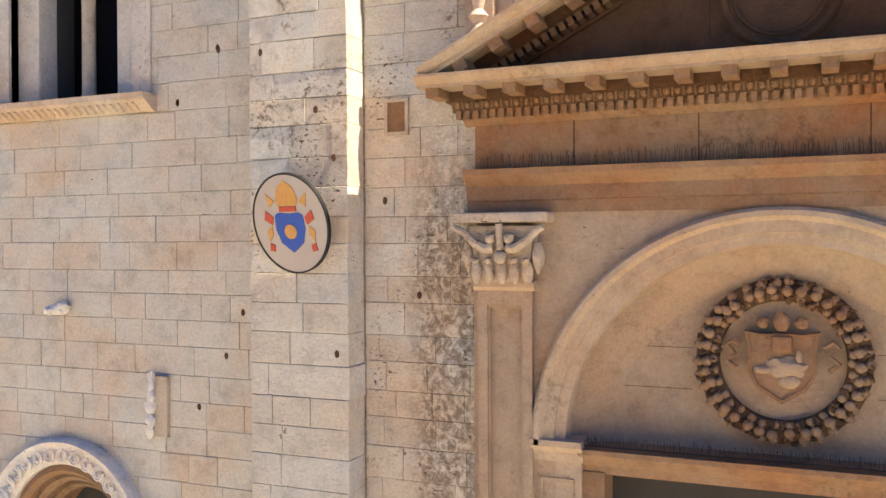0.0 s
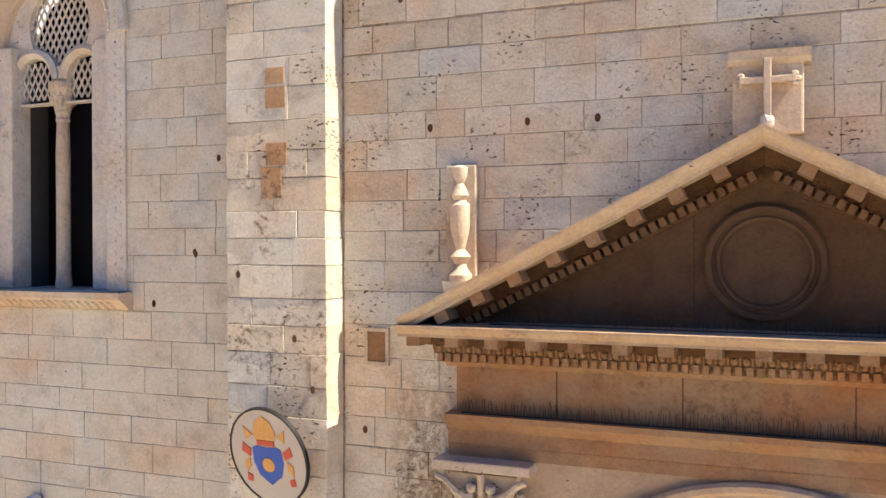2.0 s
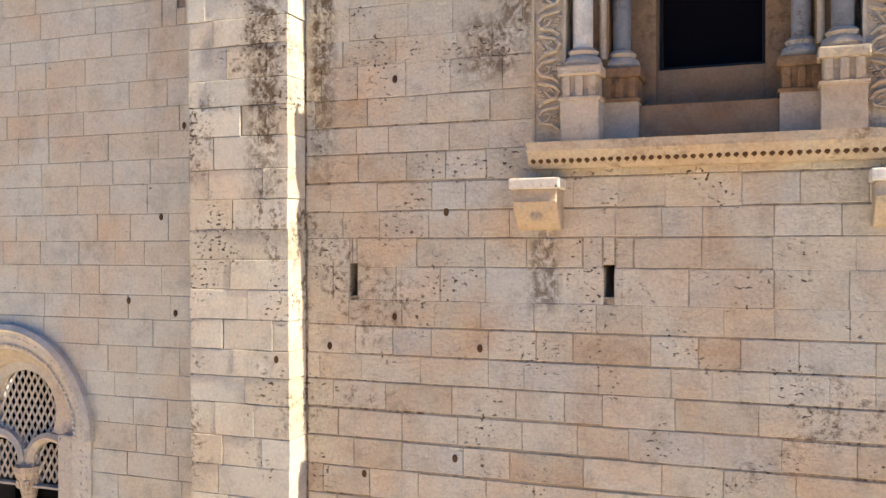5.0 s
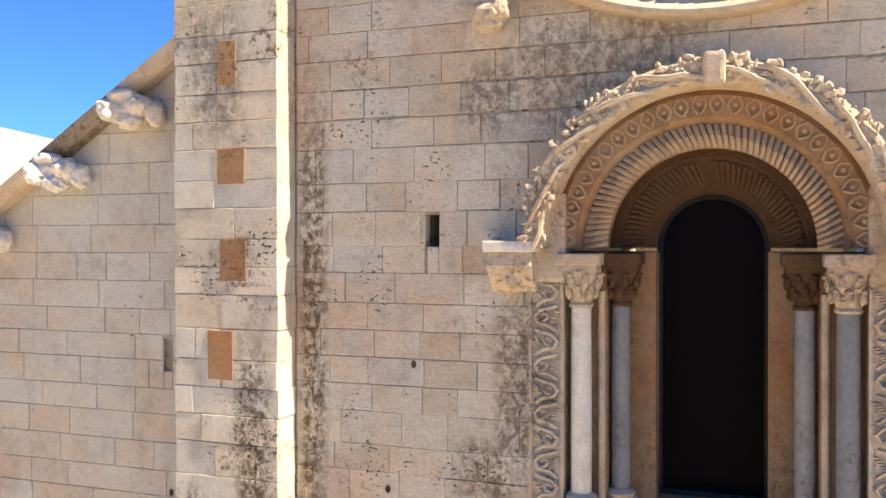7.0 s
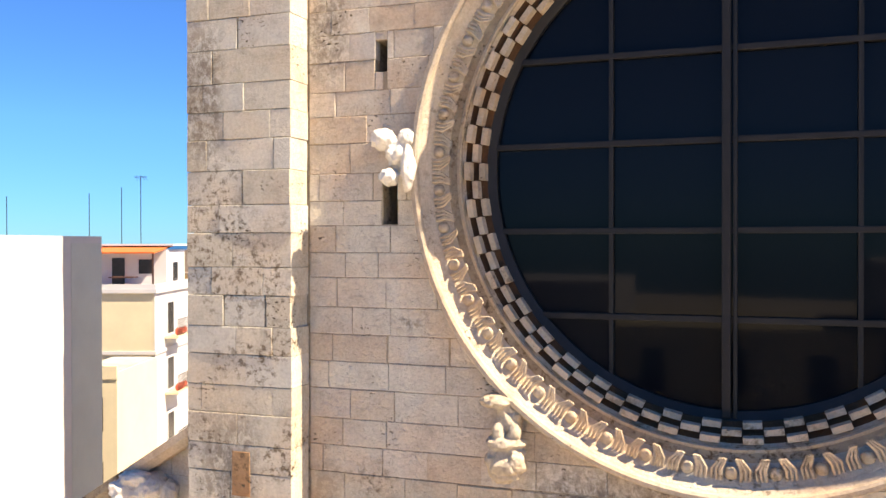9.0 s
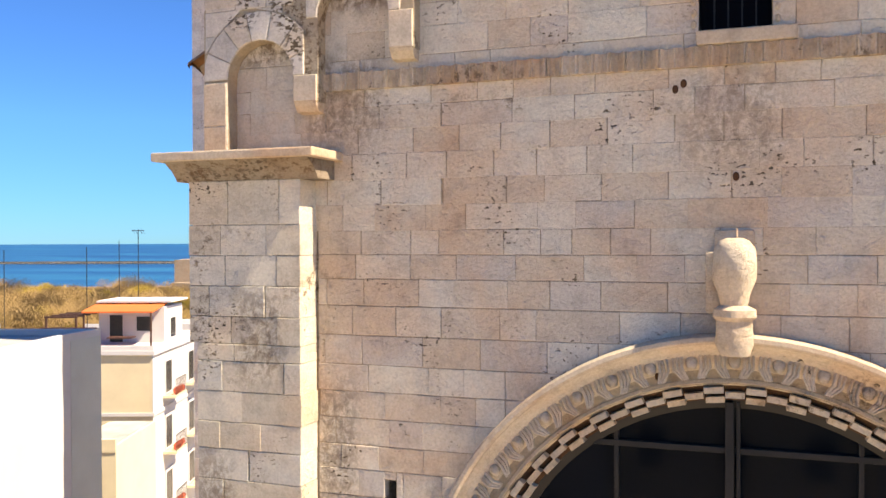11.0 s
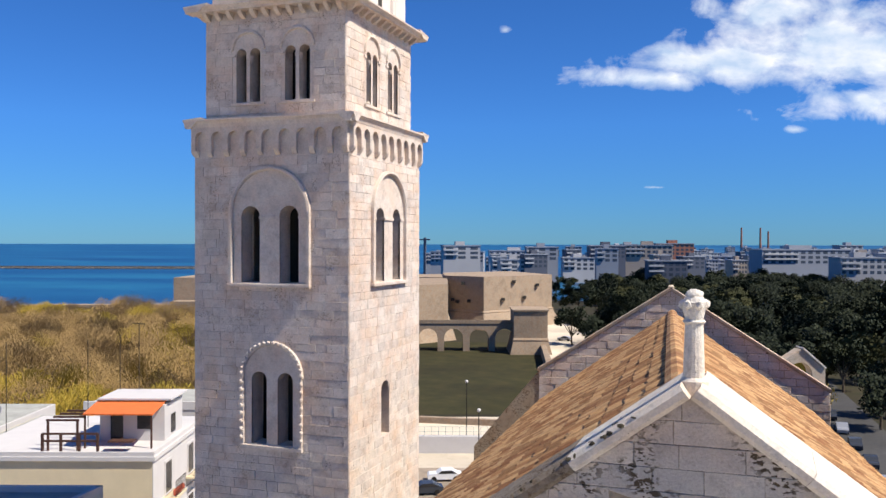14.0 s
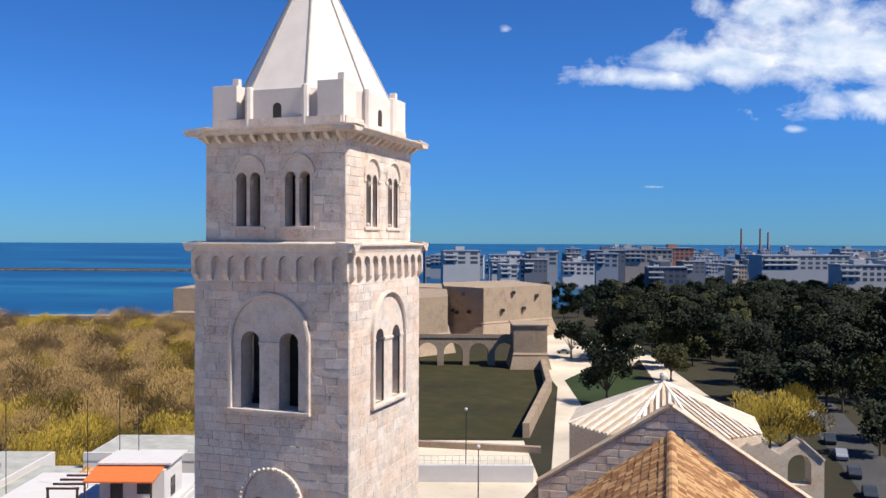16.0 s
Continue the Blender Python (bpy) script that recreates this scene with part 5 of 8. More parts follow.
for d in (-1, 1):
    def pl(pts): return plate([(d * x, z) for x, z in pts], [], -0.02, -0.011)
    part("ribbon", pl([(0.17, 0.06), (0.25, 0.12), (0.27, 0.04), (0.19, -0.01)]), M_RED, arms)
    part("ribbon", pl([(0.2, -0.02), (0.26, -0.06), (0.25, -0.16), (0.2, -0.1)]), M_YELL, arms)
    part("ribbon", pl([(0.13, 0.2), (0.22, 0.27), (0.2, 0.15)]), M_YELL, arms)
    part("tassel", pl([(0.2, -0.19), (0.25, -0.17), (0.26, -0.24), (0.21, -0.25)]), M_RED, arms)
arms.rotation_euler = (radians(14), 0, radians(-6))
for d in (-0.14, 0.14):
    bm = bmesh.new(); add_tube(bm, [(d, 0.02, -0.36), (d, 0.08, -0.4)], 0.012, 6)
    part("bracket", bm, M_IRON, arms)


# ==== aisle front ====
AY, ARS = 0.10, 0.632
AZ = lambda x: 18.0 + ARS * (x + 5.03)
LW = (-7.32, 11.0)      # springing of the two-light window
LA = (-7.36, 3.72)       # low carved doorway arch
LSL = (-5.19, -5.09, 15.19, 15.48)
w_ai = wall("wall_aisle", [(-11.5, 0), (-4.7, 0), (-4.7, AZ(-4.7)), (-11.5, AZ(-11.5))], [arch_pts(LW[0], LW[1], 0.86, 8.42), arch_pts(LA[0], LA[1], 0.8, 0.02), rect(*LSL)], AY + 0.008, 0.7, "smooth limestone aisle front under a raking coping", M_POINTING)
acut = [keep_half(ARS, -1, -(18.0 + ARS * 5.03) + 0.02), cut_rect(LW[0] - 1.05, LW[0] + 1.05, 8.25, LW[1]), cut_round(LW[0], LW[1], 1.06, LW[1] - 0.1), cut_round(LA[0], LA[1], 1.05), cut_rect(LA[0] - 1, LA[0] + 1, 0, LA[1]), cut_rect(*LSL)]
M_SMOOTH = stone("smooth_limestone", [(0.55, 0.51, 0.42), (0.54, 0.505, 0.42), (0.565, 0.525, 0.435), (0.53, 0.495, 0.415), (0.55, 0.495, 0.395), (0.525, 0.50, 0.425), (0.54, 0.475, 0.375), (0.555, 0.515, 0.43)], stain_amt=0.55, pits=0.69, dark=0.2, bump=0.25)
M_SMOOTHJ = stone("smooth_limestone_joined", [(0.55, 0.51, 0.42), (0.54, 0.505, 0.42), (0.565, 0.525, 0.435), (0.53, 0.495, 0.415), (0.55, 0.495, 0.395), (0.525, 0.50, 0.425), (0.54, 0.475, 0.375), (0.555, 0.515, 0.43)], stain_amt=0.55, pits=0.69, dark=0.2, bump=0.25, island=True)
w_ai2 = tagged(link_mesh("wall_aisle_upper", box(-5.4, -4.75, AY + 0.03, AY + 0.05, 12.7, 17.0), M_MORTAR), "smooth limestone of the upper aisle front", "wall", kind="structure")
lay(w_ai, -9.6, -4.74, 3.2, 11.2, 0.262, (0.34, 0.8), AY, 0.1, M_SMOOTH, acut, 21, limit=300, wob=0.003, matj=M_SMOOTHJ, near_east=True)
lay(w_ai2, -9.6, -4.74, 11.2, 18.2, 0.262, (0.34, 0.8), AY, 0.1, M_SMOOTH, acut, 22, limit=300, wob=0.003, matj=M_SMOOTHJ, near_east=True)
ac = thing("aisle_coping", (-5.03, 0, 18.0), "grey lead-edged raking coping over the aisle", "coping", kind="structure")
al = math.atan(ARS)
for k in range(7):
    bm = bar([(0.1, -0.02), (-0.03, -0.02), (-0.1, 0.04), (-0.12, 0.1), (0.35, 0.12), (0.35, -0.02)], -0.98 * (k + 1) + 0.36, -0.98 * k + 0.355)
    bm.transform(Matrix.Rotation(-al, 4, "Y"))
    part("coping_stone", bm, M_COPING if k % 2 else M_PALE, ac)
# aisle roof behind
M_LEAD = plain("grey_roof_sheet", (0.30, 0.29, 0.27), 0.6, 0, 0.15)
bm = bmesh.new()
vs = [bm.verts.new(p) for p in ((-4.75, 0.3, 18.15), (-11.5, 0.3, AZ(-11.5)), (-11.5, 17.5, AZ(-11.5)), (-4.75, 17.5, 18.15))]
bm.faces.new(vs)
g = bmesh.ops.extrude_face_region(bm, geom=bm.faces[:])
for v in [e for e in g["geom"] if isinstance(e, bmesh.types.BMVert)]:
    v.co.z -= 0.12
tagged(link_mesh("roof_aisle", bm, M_LEAD), "plain grey lean-to roof over the aisle", "roof", kind="structure")
for i, (x, z) in enumerate(((-5.42, 17.6), (-6.28, 17.05), (-7.25, 16.45), (-8.2, 15.85))):
    lump("carved_beast", (x, AY - 0.1, z), [((0, 0, 0), (0.2, 0.2, 0.13)), ((-0.14, -0.14, -0.02), (0.12, 0.13, 0.11)), ((0.13, -0.1, 0.02), (0.1, 0.12, 0.09)), ((-0.04, -0.12, 0.11), (0.15, 0.12, 0.06)), ((0.03, -0.1, -0.12), (0.12, 0.12, 0.08)), ((0.22, 0.02, -0.05), (0.08, 0.12, 0.12)), ((-0.2, -0.2, 0.03), (0.05, 0.06, 0.05)), ((-0.12, -0.24, -0.08), (0.06, 0.06, 0.05))], "crouching carved stone beast under the aisle coping", "statue", M_WHITE, seed=20 + i * 9)
lump("carved_beast", (-7.4, AY - 0.08, 6.22), [((0, 0, 0), (0.09, 0.1, 0.07)), ((-0.06, -0.08, -0.02), (0.06, 0.07, 0.05)), ((0.05, -0.02, 0.04), (0.05, 0.06, 0.04))], "small worn stone animal head on the aisle wall", "statue", seed=61)
rel = thing("figure_slab", (-6.15, AY, 4.95), "small upright slab with an eroded white relief", "relief")
part("slab", box(-0.1, 0.13, -0.05, 0.03, 0.0, 0.62, 0.012), M_PALE, rel)
bm = bmesh.new()
for i, (z, s) in enumerate(((0.06, 0.05), (0.17, 0.06), (0.3, 0.06), (0.42, 0.05), (0.52, 0.045), (0.6, 0.04))):
    add_blob(bm, (-0.06 + 0.01 * (i % 2), -0.07, z), (s, s * 0.8, 0.075), 70 + i, 0.4, 2)
smooth(part("relief", bm, M_WHITE, rel))

# two-light window
tw = thing("two_light_window", (LW[0], AY, 8.3), "round-arched two-light window with pierced stone tracery", "window")
zs = LW[1] - 8.3
part("sill", bar([(0.5, -0.06), (-0.06, -0.06), (-0.13, 0.0), (-0.2, 0.05), (-0.21, 0.11), (0.5, 0.12)], -1.16, 1.16), M_PALE, tw)
bm = bmesh.new()
for k in range(22):
    add_tube(bm, [(-1.0 + k * 0.095, -0.16, 0.02), (-1.0 + k * 0.095, -0.08, -0.05)], 0.022, 5)
part("sill_leaves", bm, M_CARVED, tw)
for sx in (-1, 1):
    a, b_ = sorted((sx * 1.1, sx * 0.86))
    part("jamb_strip", box(a, b_, -0.03, 0.2, 0.12, zs, 0.01), M_DRESSED, tw)
    bm = bmesh.new()
    for k in range(46):
        add_blob(bm, (sx * (1.04 if k % 2 else 0.97), -0.03, 0.17 + k * 0.055), (0.02, 0.012, 0.022), k, 0.5, 1)
    part("jamb_ornament", bm, M_DRESSED, tw)
    a, b_ = sorted((sx * 0.87, sx * 0.55))
    part("reveal", box(a, b_, 0.1, 0.36, 0.12, zs, 0.02), M_DRESSED, tw)
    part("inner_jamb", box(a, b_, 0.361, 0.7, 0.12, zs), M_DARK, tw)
smooth(part("hood", sweep([(1.13, 0.05), (1.13, -0.07), (1.08, -0.1), (1.05, -0.06), (0.87, -0.02), (0.86, 0.25), (1.13, 0.25)], 0, zs, 0, 180, 44), M_DRESSED, tw, "broad carved arch band"))
bm = bmesh.new()
for k in range(54):
    a = math.pi * (k + 0.5) / 54
    for r in (0.91, 1.0):
        add_blob(bm, (r * math.cos(a), -0.045, zs + r * math.sin(a)), (0.022, 0.016, 0.022), k, 0.5, 1)
part("arch_ornament", bm, M_DRESSED, tw)
part("inner_arch", sweep([(0.87, 0.26), (0.87, 0.08), (0.8, 0.12), (0.72, 0.16), (0.7, 0.3), (0.87, 0.3)], 0, zs, 0, 180, 40), M_PALE, tw)


def lattice(cx, z0, w, h, r, y):
    b2 = bmesh.new()
    st = 0.085
    n = int(max(w, h) / st) + 3
    for i in range(-n, n + 1):
        for d in (1, -1):
            pts = []
            for q in range(-30, 31):
                u = q * 0.04
                x, z = cx + i * st + d * u * 0.55, z0 + u
                ok = (abs(x - cx) < w / 2 and z0 - 0.01 <= z <= z0 + h) if r is None else ((x - r[0]) ** 2 + (z - r[1]) ** 2 < r[2] ** 2 and z >= z0)
                if ok:
                    pts.append((x, y, z))
            if len(pts) > 1:
                add_tube(b2, [pts[0], pts[-1]], 0.014, 4)
    return b2


subs = [(-0.345, zs - 0.36, 0.3), (0.345, zs - 0.36, 0.3)]
part("tracery_slab", plate(arch_pts(0, zs, 0.71, zs - 0.62, 28), [arch_pts(c, z, r - 0.06, z - 0.24, 14) for c, z, r in subs] + [circle_pts(0, zs + 0.2, 0.42, 28)], 0.22, 0.32), M_DRESSED, tw, "pierced tracery slab")
for c, z, r in subs:
    smooth(part("light_arch", sweep([(r + 0.04, 0.2), (r - 0.01, 0.17), (r - 0.06, 0.22), (r - 0.06, 0.32), (r + 0.04, 0.32)], c, z, 0, 180, 20), M_DRESSED, tw))
    part("lattice", lattice(c, z - 0.2, 0.4, 0.4, (c, z - 0.02, 0.26), 0.27), M_DRESSED, tw)
part("lattice", lattice(0, zs - 0.2, 0.8, 0.8, (0, zs + 0.2, 0.43), 0.27), M_DRESSED, tw)
smooth(part("column_shaft", lathe([(0.085, 0.12), (0.085, 0.18), (0.075, 0.24), (0.072, 1.0), (0.075, 1.55), (0.062, 1.9)], 0, 0.27, 16), M_CARVED, tw))
bm = lathe([(0.065, 1.88), (0.078, 1.91), (0.068, 1.94), (0.12, 2.16), (0.15, 2.24), (0.15, 2.3)], 0, 0.27, 12)
for q in range(6):
    add_blob(bm, (0.1 * math.cos(q * 1.05), 0.27 + 0.1 * math.sin(q * 1.05), 2.12), (0.04, 0.04, 0.07), q, 0.3, 1)
part("capital", bm, M_CARVED, tw)
# black panel stands in for the unlit interior
part("pane", plate(arch_pts(0, zs, 0.72, 0.1, 24), [], 0.6, 0.61), M_BLACKGLASS, tw, "black panel behind the tracery for the dark interior")

# low carved doorway arch
la = thing("carved_doorway", (LA[0], AY, 0), "round doorway arch carved with scrolling vines", "doorway")
smooth(part("archivolt", sweep([(1.12, 0.05), (1.12, -0.1), (1.09, -0.14), (1.05, -0.12), (0.84, -0.06), (0.82, 0.2), (1.12, 0.2)], 0, LA[1], 0, 180, 48), M_WHITE, la, "pale arch band with vine scrolls"))
bm = bmesh.new()
for k in range(17):
    a = math.pi * (k + 0.5) / 17
    c = Vector((0.955 * math.cos(a), -0.1, LA[1] + 0.955 * math.sin(a)))
    for rr, tt in ((0.075, 0.014), (0.045, 0.012)):
        pts = [c + Vector((rr * math.cos(q * 0.6 + a), -0.004 * q, rr * math.sin(q * 0.6 + a))) for q in range(10)]
        add_tube(bm, pts, tt, 5)
    for q in range(4):
        add_blob(bm, c + Vector((0.05 * math.cos(q * 1.6), -0.01, 0.05 * math.sin(q * 1.6))), (0.022, 0.015, 0.022), k + q, 0.5, 1)
smooth(part("vine_scroll", bm, M_WHITE, la))
for r0, y in ((0.82, 0.02), (0.72, 0.14), (0.62, 0.26)):
    smooth(part("inner_order", sweep([(r0, y - 0.04), (r0 - 0.05, y - 0.06), (r0 - 0.1, y), (r0 - 0.1, y + 0.3), (r0 + 0.02, y + 0.3)], 0, LA[1], 0, 180, 36), M_PORTAL, la))
part("door_leaf", plate(arch_pts(0, LA[1], 0.6, 0, 20), [], 0.5, 0.55), M_DARK, la)
for sx in (-1, 1):
    a, b_ = sorted((sx * 1.1, sx * 0.55))
    part("jamb", box(a, b_, 0.0, 0.5, 0, LA[1], 0.01), M_PALE, la)

# nave side walls and the closing of the interior
for nm, x in (("wall_nave_north", -4.72), ("wall_nave_south", XR)):
    tagged(link_mesh(nm, box(x - 0.001, x + 0.5, 0.6, 25, 0, 25.6), M_SMOOTH), "plain limestone side wall of the nave", "wall", kind="structure")
wall("wall_aisle_south", rect(XR, 11.0, 0, 15), [], 0.1, 0.7, "plain limestone aisle front", M_SMOOTH)


# ---- dark plugged scaffold holes ----
for host, yy, spots in ((w_low, 0.0, [(-2.36, 11.17), (-2.92, 9.86), (-2.07, 9.87), (-3.19, 10.97), (-1.5, 9.87), (-2.43, 13.21), (-2.9, 12.33), (-2.14, 12.09), (-2.89, 14.34), (-2.66, 15.38), (-3.52, 12.06), (-3.21, 6.44), (-3.54, 7.27), (-0.88, 22.48), (-0.69, 24.67), (-0.75, 24.63), (-0.32, 23.97)]), (w_ai, AY, [(-5.9, 8.31), (-5.41, 8.81), (-5.13, 9.7), (-5.38, 13.21), (-5.11, 14.07), (-5.13, 6.23), (-5.9, 8.3), (-5.4, 8.79), (-5.66, 5.28), (-5.33, 5.8), (-5.22, 12.29), (-5.77, 12.4)]), (but, -0.29, [(-4.64, 8.62), (-4.07, 8.07), (-3.89, 7.64), (-3.87, 5.93), (-3.88, 11.96)])):
    bm = lathe([(0.026, -0.004), (0.03, 0.0), (0.024, 0.006)], 0, 0, 10)
    bm.transform(Matrix.Rotation(math.pi / 2, 4, "X"))
    hole = None
    for x, z in spots:
        if hole is None:
            hole = o = part("hole_plug", bm, M_DARKCARVE, host)
        else:
            o = hole.copy(); scene.collection.objects.link(o)
        o.location = (x, yy - 0.002, z)
        o.scale = (0.8, 1, 1.15)


# ==== bell tower ====
TX0, TX1, TY0, TY1 = -18.28, -12.36, 18.62, 24.9
tow = thing("bell_tower", (TX0, TY0, 0), "tall square bell tower of grey limestone with arched openings", "tower")
TW, TD = TX1 - TX0, TY1 - TY0
FRONT = Matrix.Identity(4)                                            # local: x along, y inwards, z up
SIDE = Matrix.Translation((TW, 0, 0)) @ Matrix.Rotation(math.pi / 2, 4, "Z")
BACK = Matrix.Translation((TW, TD, 0)) @ Matrix.Rotation(math.pi, 4, "Z")
WEST = Matrix.Translation((0, TD, 0)) @ Matrix.Rotation(-math.pi / 2, 4, "Z")


def tpart(nm, bm, mat, M, label=""):
    bm.transform(M)
    return part(nm, bm, mat, tow, label)


def two_lights(c, spring, r, bottom, gap):
    return [arch_pts(c - gap, spring, r, bottom, 12), arch_pts(c + gap, spring, r, bottom, 12)]


zc1, zc2 = 33.05, 37.55        # undersides of the cornices
rt = random.Random(31)


def face_blocks(M, w, z0, z1, cuts, x_in=0.0, seed=0):
    r = random.Random(seed)
    bm = bmesh.new()
    z = z0
    while z < z1 - 0.05:
        h = min(r.choice((0.26, 0.3, 0.34)), z1 - z)
        x = x_in - r.random() * 0.4
        while x < w - x_in:
            ww = r.uniform(0.4, 0.95)
            todo = [[(max(x, x_in), z), (min(x + ww, w - x_in), z), (min(x + ww, w - x_in), z + h), (max(x, x_in), z + h)]]
            x += ww
            for c in cuts:
                todo = [q for p in todo for q in c(p)]
            for p in todo:
                if area(p) > 0.01:
                    add_block(bm, p, -0.02 + r.uniform(-0.006, 0.006), 0.05, 0.003, 0.008)
        z += h
    tagged(tpart("masonry", bm, M_TOWER, M), kind="stuff")


for nm, M, w, c in (("front", FRONT, TW, 2.95), ("side", SIDE, TD, 3.2), ("back", BACK, TW, 2.95), ("west", WEST, TD, 3.2)):
    front = nm in ("front", "back")
    holes = two_lights(c + 0.02, 30.78, 0.36, 28.55, 0.74)
    cuts = [cut_rect(c - 1.5, c + 1.55, 28.45, 30.95), cut_round(c + 0.02, 30.95, 1.52, 30.9)]
    if front:
        holes += two_lights(c + 0.12, 25.25, 0.29, 23.1, 0.5)
        cuts += [cut_rect(c - 1.05, c + 1.3, 22.95, 25.35), cut_round(c + 0.12, 25.35, 1.2, 25.3)]
    else:
        holes += [arch_pts(c - 0.25, 24.62, 0.36, 23.05, 12)]
        cuts += [cut_rect(c - 0.61, c + 0.11, 23.05, 24.62), cut_round(c - 0.25, 24.62, 0.36, 24.6)]
    tpart("wall", plate(rect(0 if front else 0.7, w if front else w - 0.7, 0, zc1 + 0.9), holes, 0.0, 0.7), M_TOWERTRIM, M)
    if nm in ("front", "side"):
        face_blocks(M, w, 15.0, zc1 - 0.25, cuts, 0.0, 40 + len(nm))
    # large two-light opening
    tpart("opening_field", plate(arch_pts(c + 0.02, 30.92, 1.42, 28.5, 28), holes[:2], -0.012, 0.06), M_TOWERTRIM, M)
    smooth(tpart("arch_moulding", sweep([(1.42, 0.0), (1.42, -0.1), (1.47, -0.15), (1.55, -0.13), (1.56, 0.0)], c + 0.02, 30.92, 0, 180, 36), M_TOWERTRIM, M))
    for d in (-1, 1):
        a, b_ = sorted((c + 0.02 + d * 1.42, c + 0.02 + d * 1.56))
        tpart("jamb_moulding", box(a, b_, -0.14, 0.0, 28.5, 30.92, 0.03), M_TOWERTRIM, M)
        tpart("impost", box(c + 0.02 + d * 1.26 - 0.17, c + 0.02 + d * 1.26 + 0.17, -0.045, 0.1, 30.7, 30.8, 0.01), M_TOWERTRIM, M)
    tpart("impost", box(c + 0.02 - 0.4, c + 0.02 + 0.4, -0.06, 0.1, 30.7, 30.8, 0.01), M_TOWERTRIM, M)
    tpart("sill", box(c - 1.56, c + 1.6, -0.17, 0.4, 28.4, 28.52, 0.02), M_TOWERTRIM, M)
    if front:
        smooth(tpart("arch_moulding", sweep([(1.06, 0.0), (1.06, -0.09), (1.1, -0.13), (1.19, -0.12), (1.2, 0.0)], c + 0.12, 25.38, 0, 180, 30), M_TOWERTRIM, M, "beaded arch moulding"))
        tpart("opening_field", plate(arch_pts(c + 0.12, 25.38, 1.06, 23.05, 24), holes[2:], -0.012, 0.06), M_TOWERTRIM, M)
        for d in (-1, 1):
            a, b_ = sorted((c + 0.12 + d * 1.06, c + 0.12 + d * 1.16))
            tpart("jamb_moulding", box(a, b_, -0.1, 0.0, 23.05, 25.38, 0.02), M_TOWERTRIM, M)
            bm = bmesh.new()
            for k in range(9):
                add_blob(bm, (c + 0.12 + d * 1.15, -0.12, 23.3 + k * 0.27), (0.07, 0.06, 0.085), k, 0.2, 2)
            for k in range(10):
                a = math.pi / 2 * (k + 0.5) / 10
                add_blob(bm, (c + 0.12 + d * 1.15 * math.cos(a), -0.12, 25.4 + 1.15 * math.sin(a)), (0.065, 0.06, 0.065), k, 0.2, 2)
            tpart("beads", bm, M_TOWERTRIM, M)
        tpart("sill", box(c - 1.05, c + 1.3, -0.14, 0.3, 22.92, 23.06, 0.02), M_TOWERTRIM, M)
    # arcaded corbel table and first cornice
    n = 9
    sp = w / n
    lowp = []
    for k in range(n):
        cx = (k + 0.5) * sp
        lowp += [(k * sp + 0.001, zc1 - 0.0), (k * sp + 0.1, zc1 - 0.0)] + circle_pts(cx, zc1 + 0.42, sp / 2 - 0.1, 10, 180, 0, False) + [((k + 1) * sp - 0.1, zc1), ((k + 1) * sp - 0.001, zc1)]
    tpart("corbel_table", plate(lowp + [(w, zc1 + 0.85), (0, zc1 + 0.85)], [], -0.16, 0.0), M_TOWERTRIM, M)
    for k in range(n + 1):
        x = min(max(k * sp, 0.1), w - 0.1)
        tpart("corbel", bar([(-0.17, zc1 + 0.02), (0.0, zc1 + 0.02), (0.0, zc1 - 0.2), (-0.06, zc1 - 0.17), (-0.14, zc1 - 0.06)], x - 0.09, x + 0.09), M_TOWERTRIM, M)
    tpart("cornice", bar([(0.02, zc1 + 0.8), (-0.17, zc1 + 0.8), (-0.2, zc1 + 0.92), (-0.26, zc1 + 1.0), (-0.3, zc1 + 1.02), (-0.3, zc1 + 1.08), (0.4, zc1 + 1.15)], -0.3 if front else -0.294, w + (0.3 if front else 0.294)), M_TOWERTRIM, M @ Matrix.Translation((0, 0, 0 if front else -0.006)))
    # upper storey
    b0 = zc1 + 1.1
    iw = 0.27
    cs = (1.97, 3.87) if front else (2.35, 4.25)
    hl, ct = [], []
    for cc in cs:
        hl += two_lights(cc, 36.35, 0.2, 34.72, 0.27)
        ct += [cut_rect(cc - 0.62, cc + 0.62, 34.6, 36.5), cut_round(cc, 36.5, 0.66, 36.4)]
    tpart("upper_wall", plate(rect(iw if front else iw + 0.5, w - iw if front else w - iw - 0.5, b0 - 0.05, zc2 + 0.6), hl, iw, iw + 0.5), M_TOWERTRIM, M)
    if nm in ("front", "side"):
        face_blocks(M @ Matrix.Translation((0, iw, 0)), w, b0 + 0.15, zc2 + 0.1, ct, iw, 60 + len(nm))
    for i, cc in enumerate(cs):
        smooth(tpart("arch_moulding", sweep([(0.57, iw), (0.57, iw - 0.05), (0.6, iw - 0.09), (0.66, iw - 0.08), (0.67, iw)], cc, 36.5, 0, 180, 24), M_TOWERTRIM, M))
        tpart("opening_field", plate(arch_pts(cc, 36.5, 0.57, 34.66, 20), hl[2 * i:2 * i + 2], iw - 0.01, iw + 0.05), M_TOWERTRIM, M)
        bm = lathe([(0.13, 34.7), (0.13, 34.8), (0.075, 34.86), (0.07, 36.0), (0.1, 36.12), (0.14, 36.2), (0.14, 36.3)], cc, iw + 0.12, 14)
        smooth(tpart("column", bm, M_TOWERTRIM, M, "slender window column"))
        tpart("impost", box(cc - 0.72, cc - 0.5, iw - 0.06, iw + 0.05, 36.28, 36.38, 0.01), M_TOWERTRIM, M)
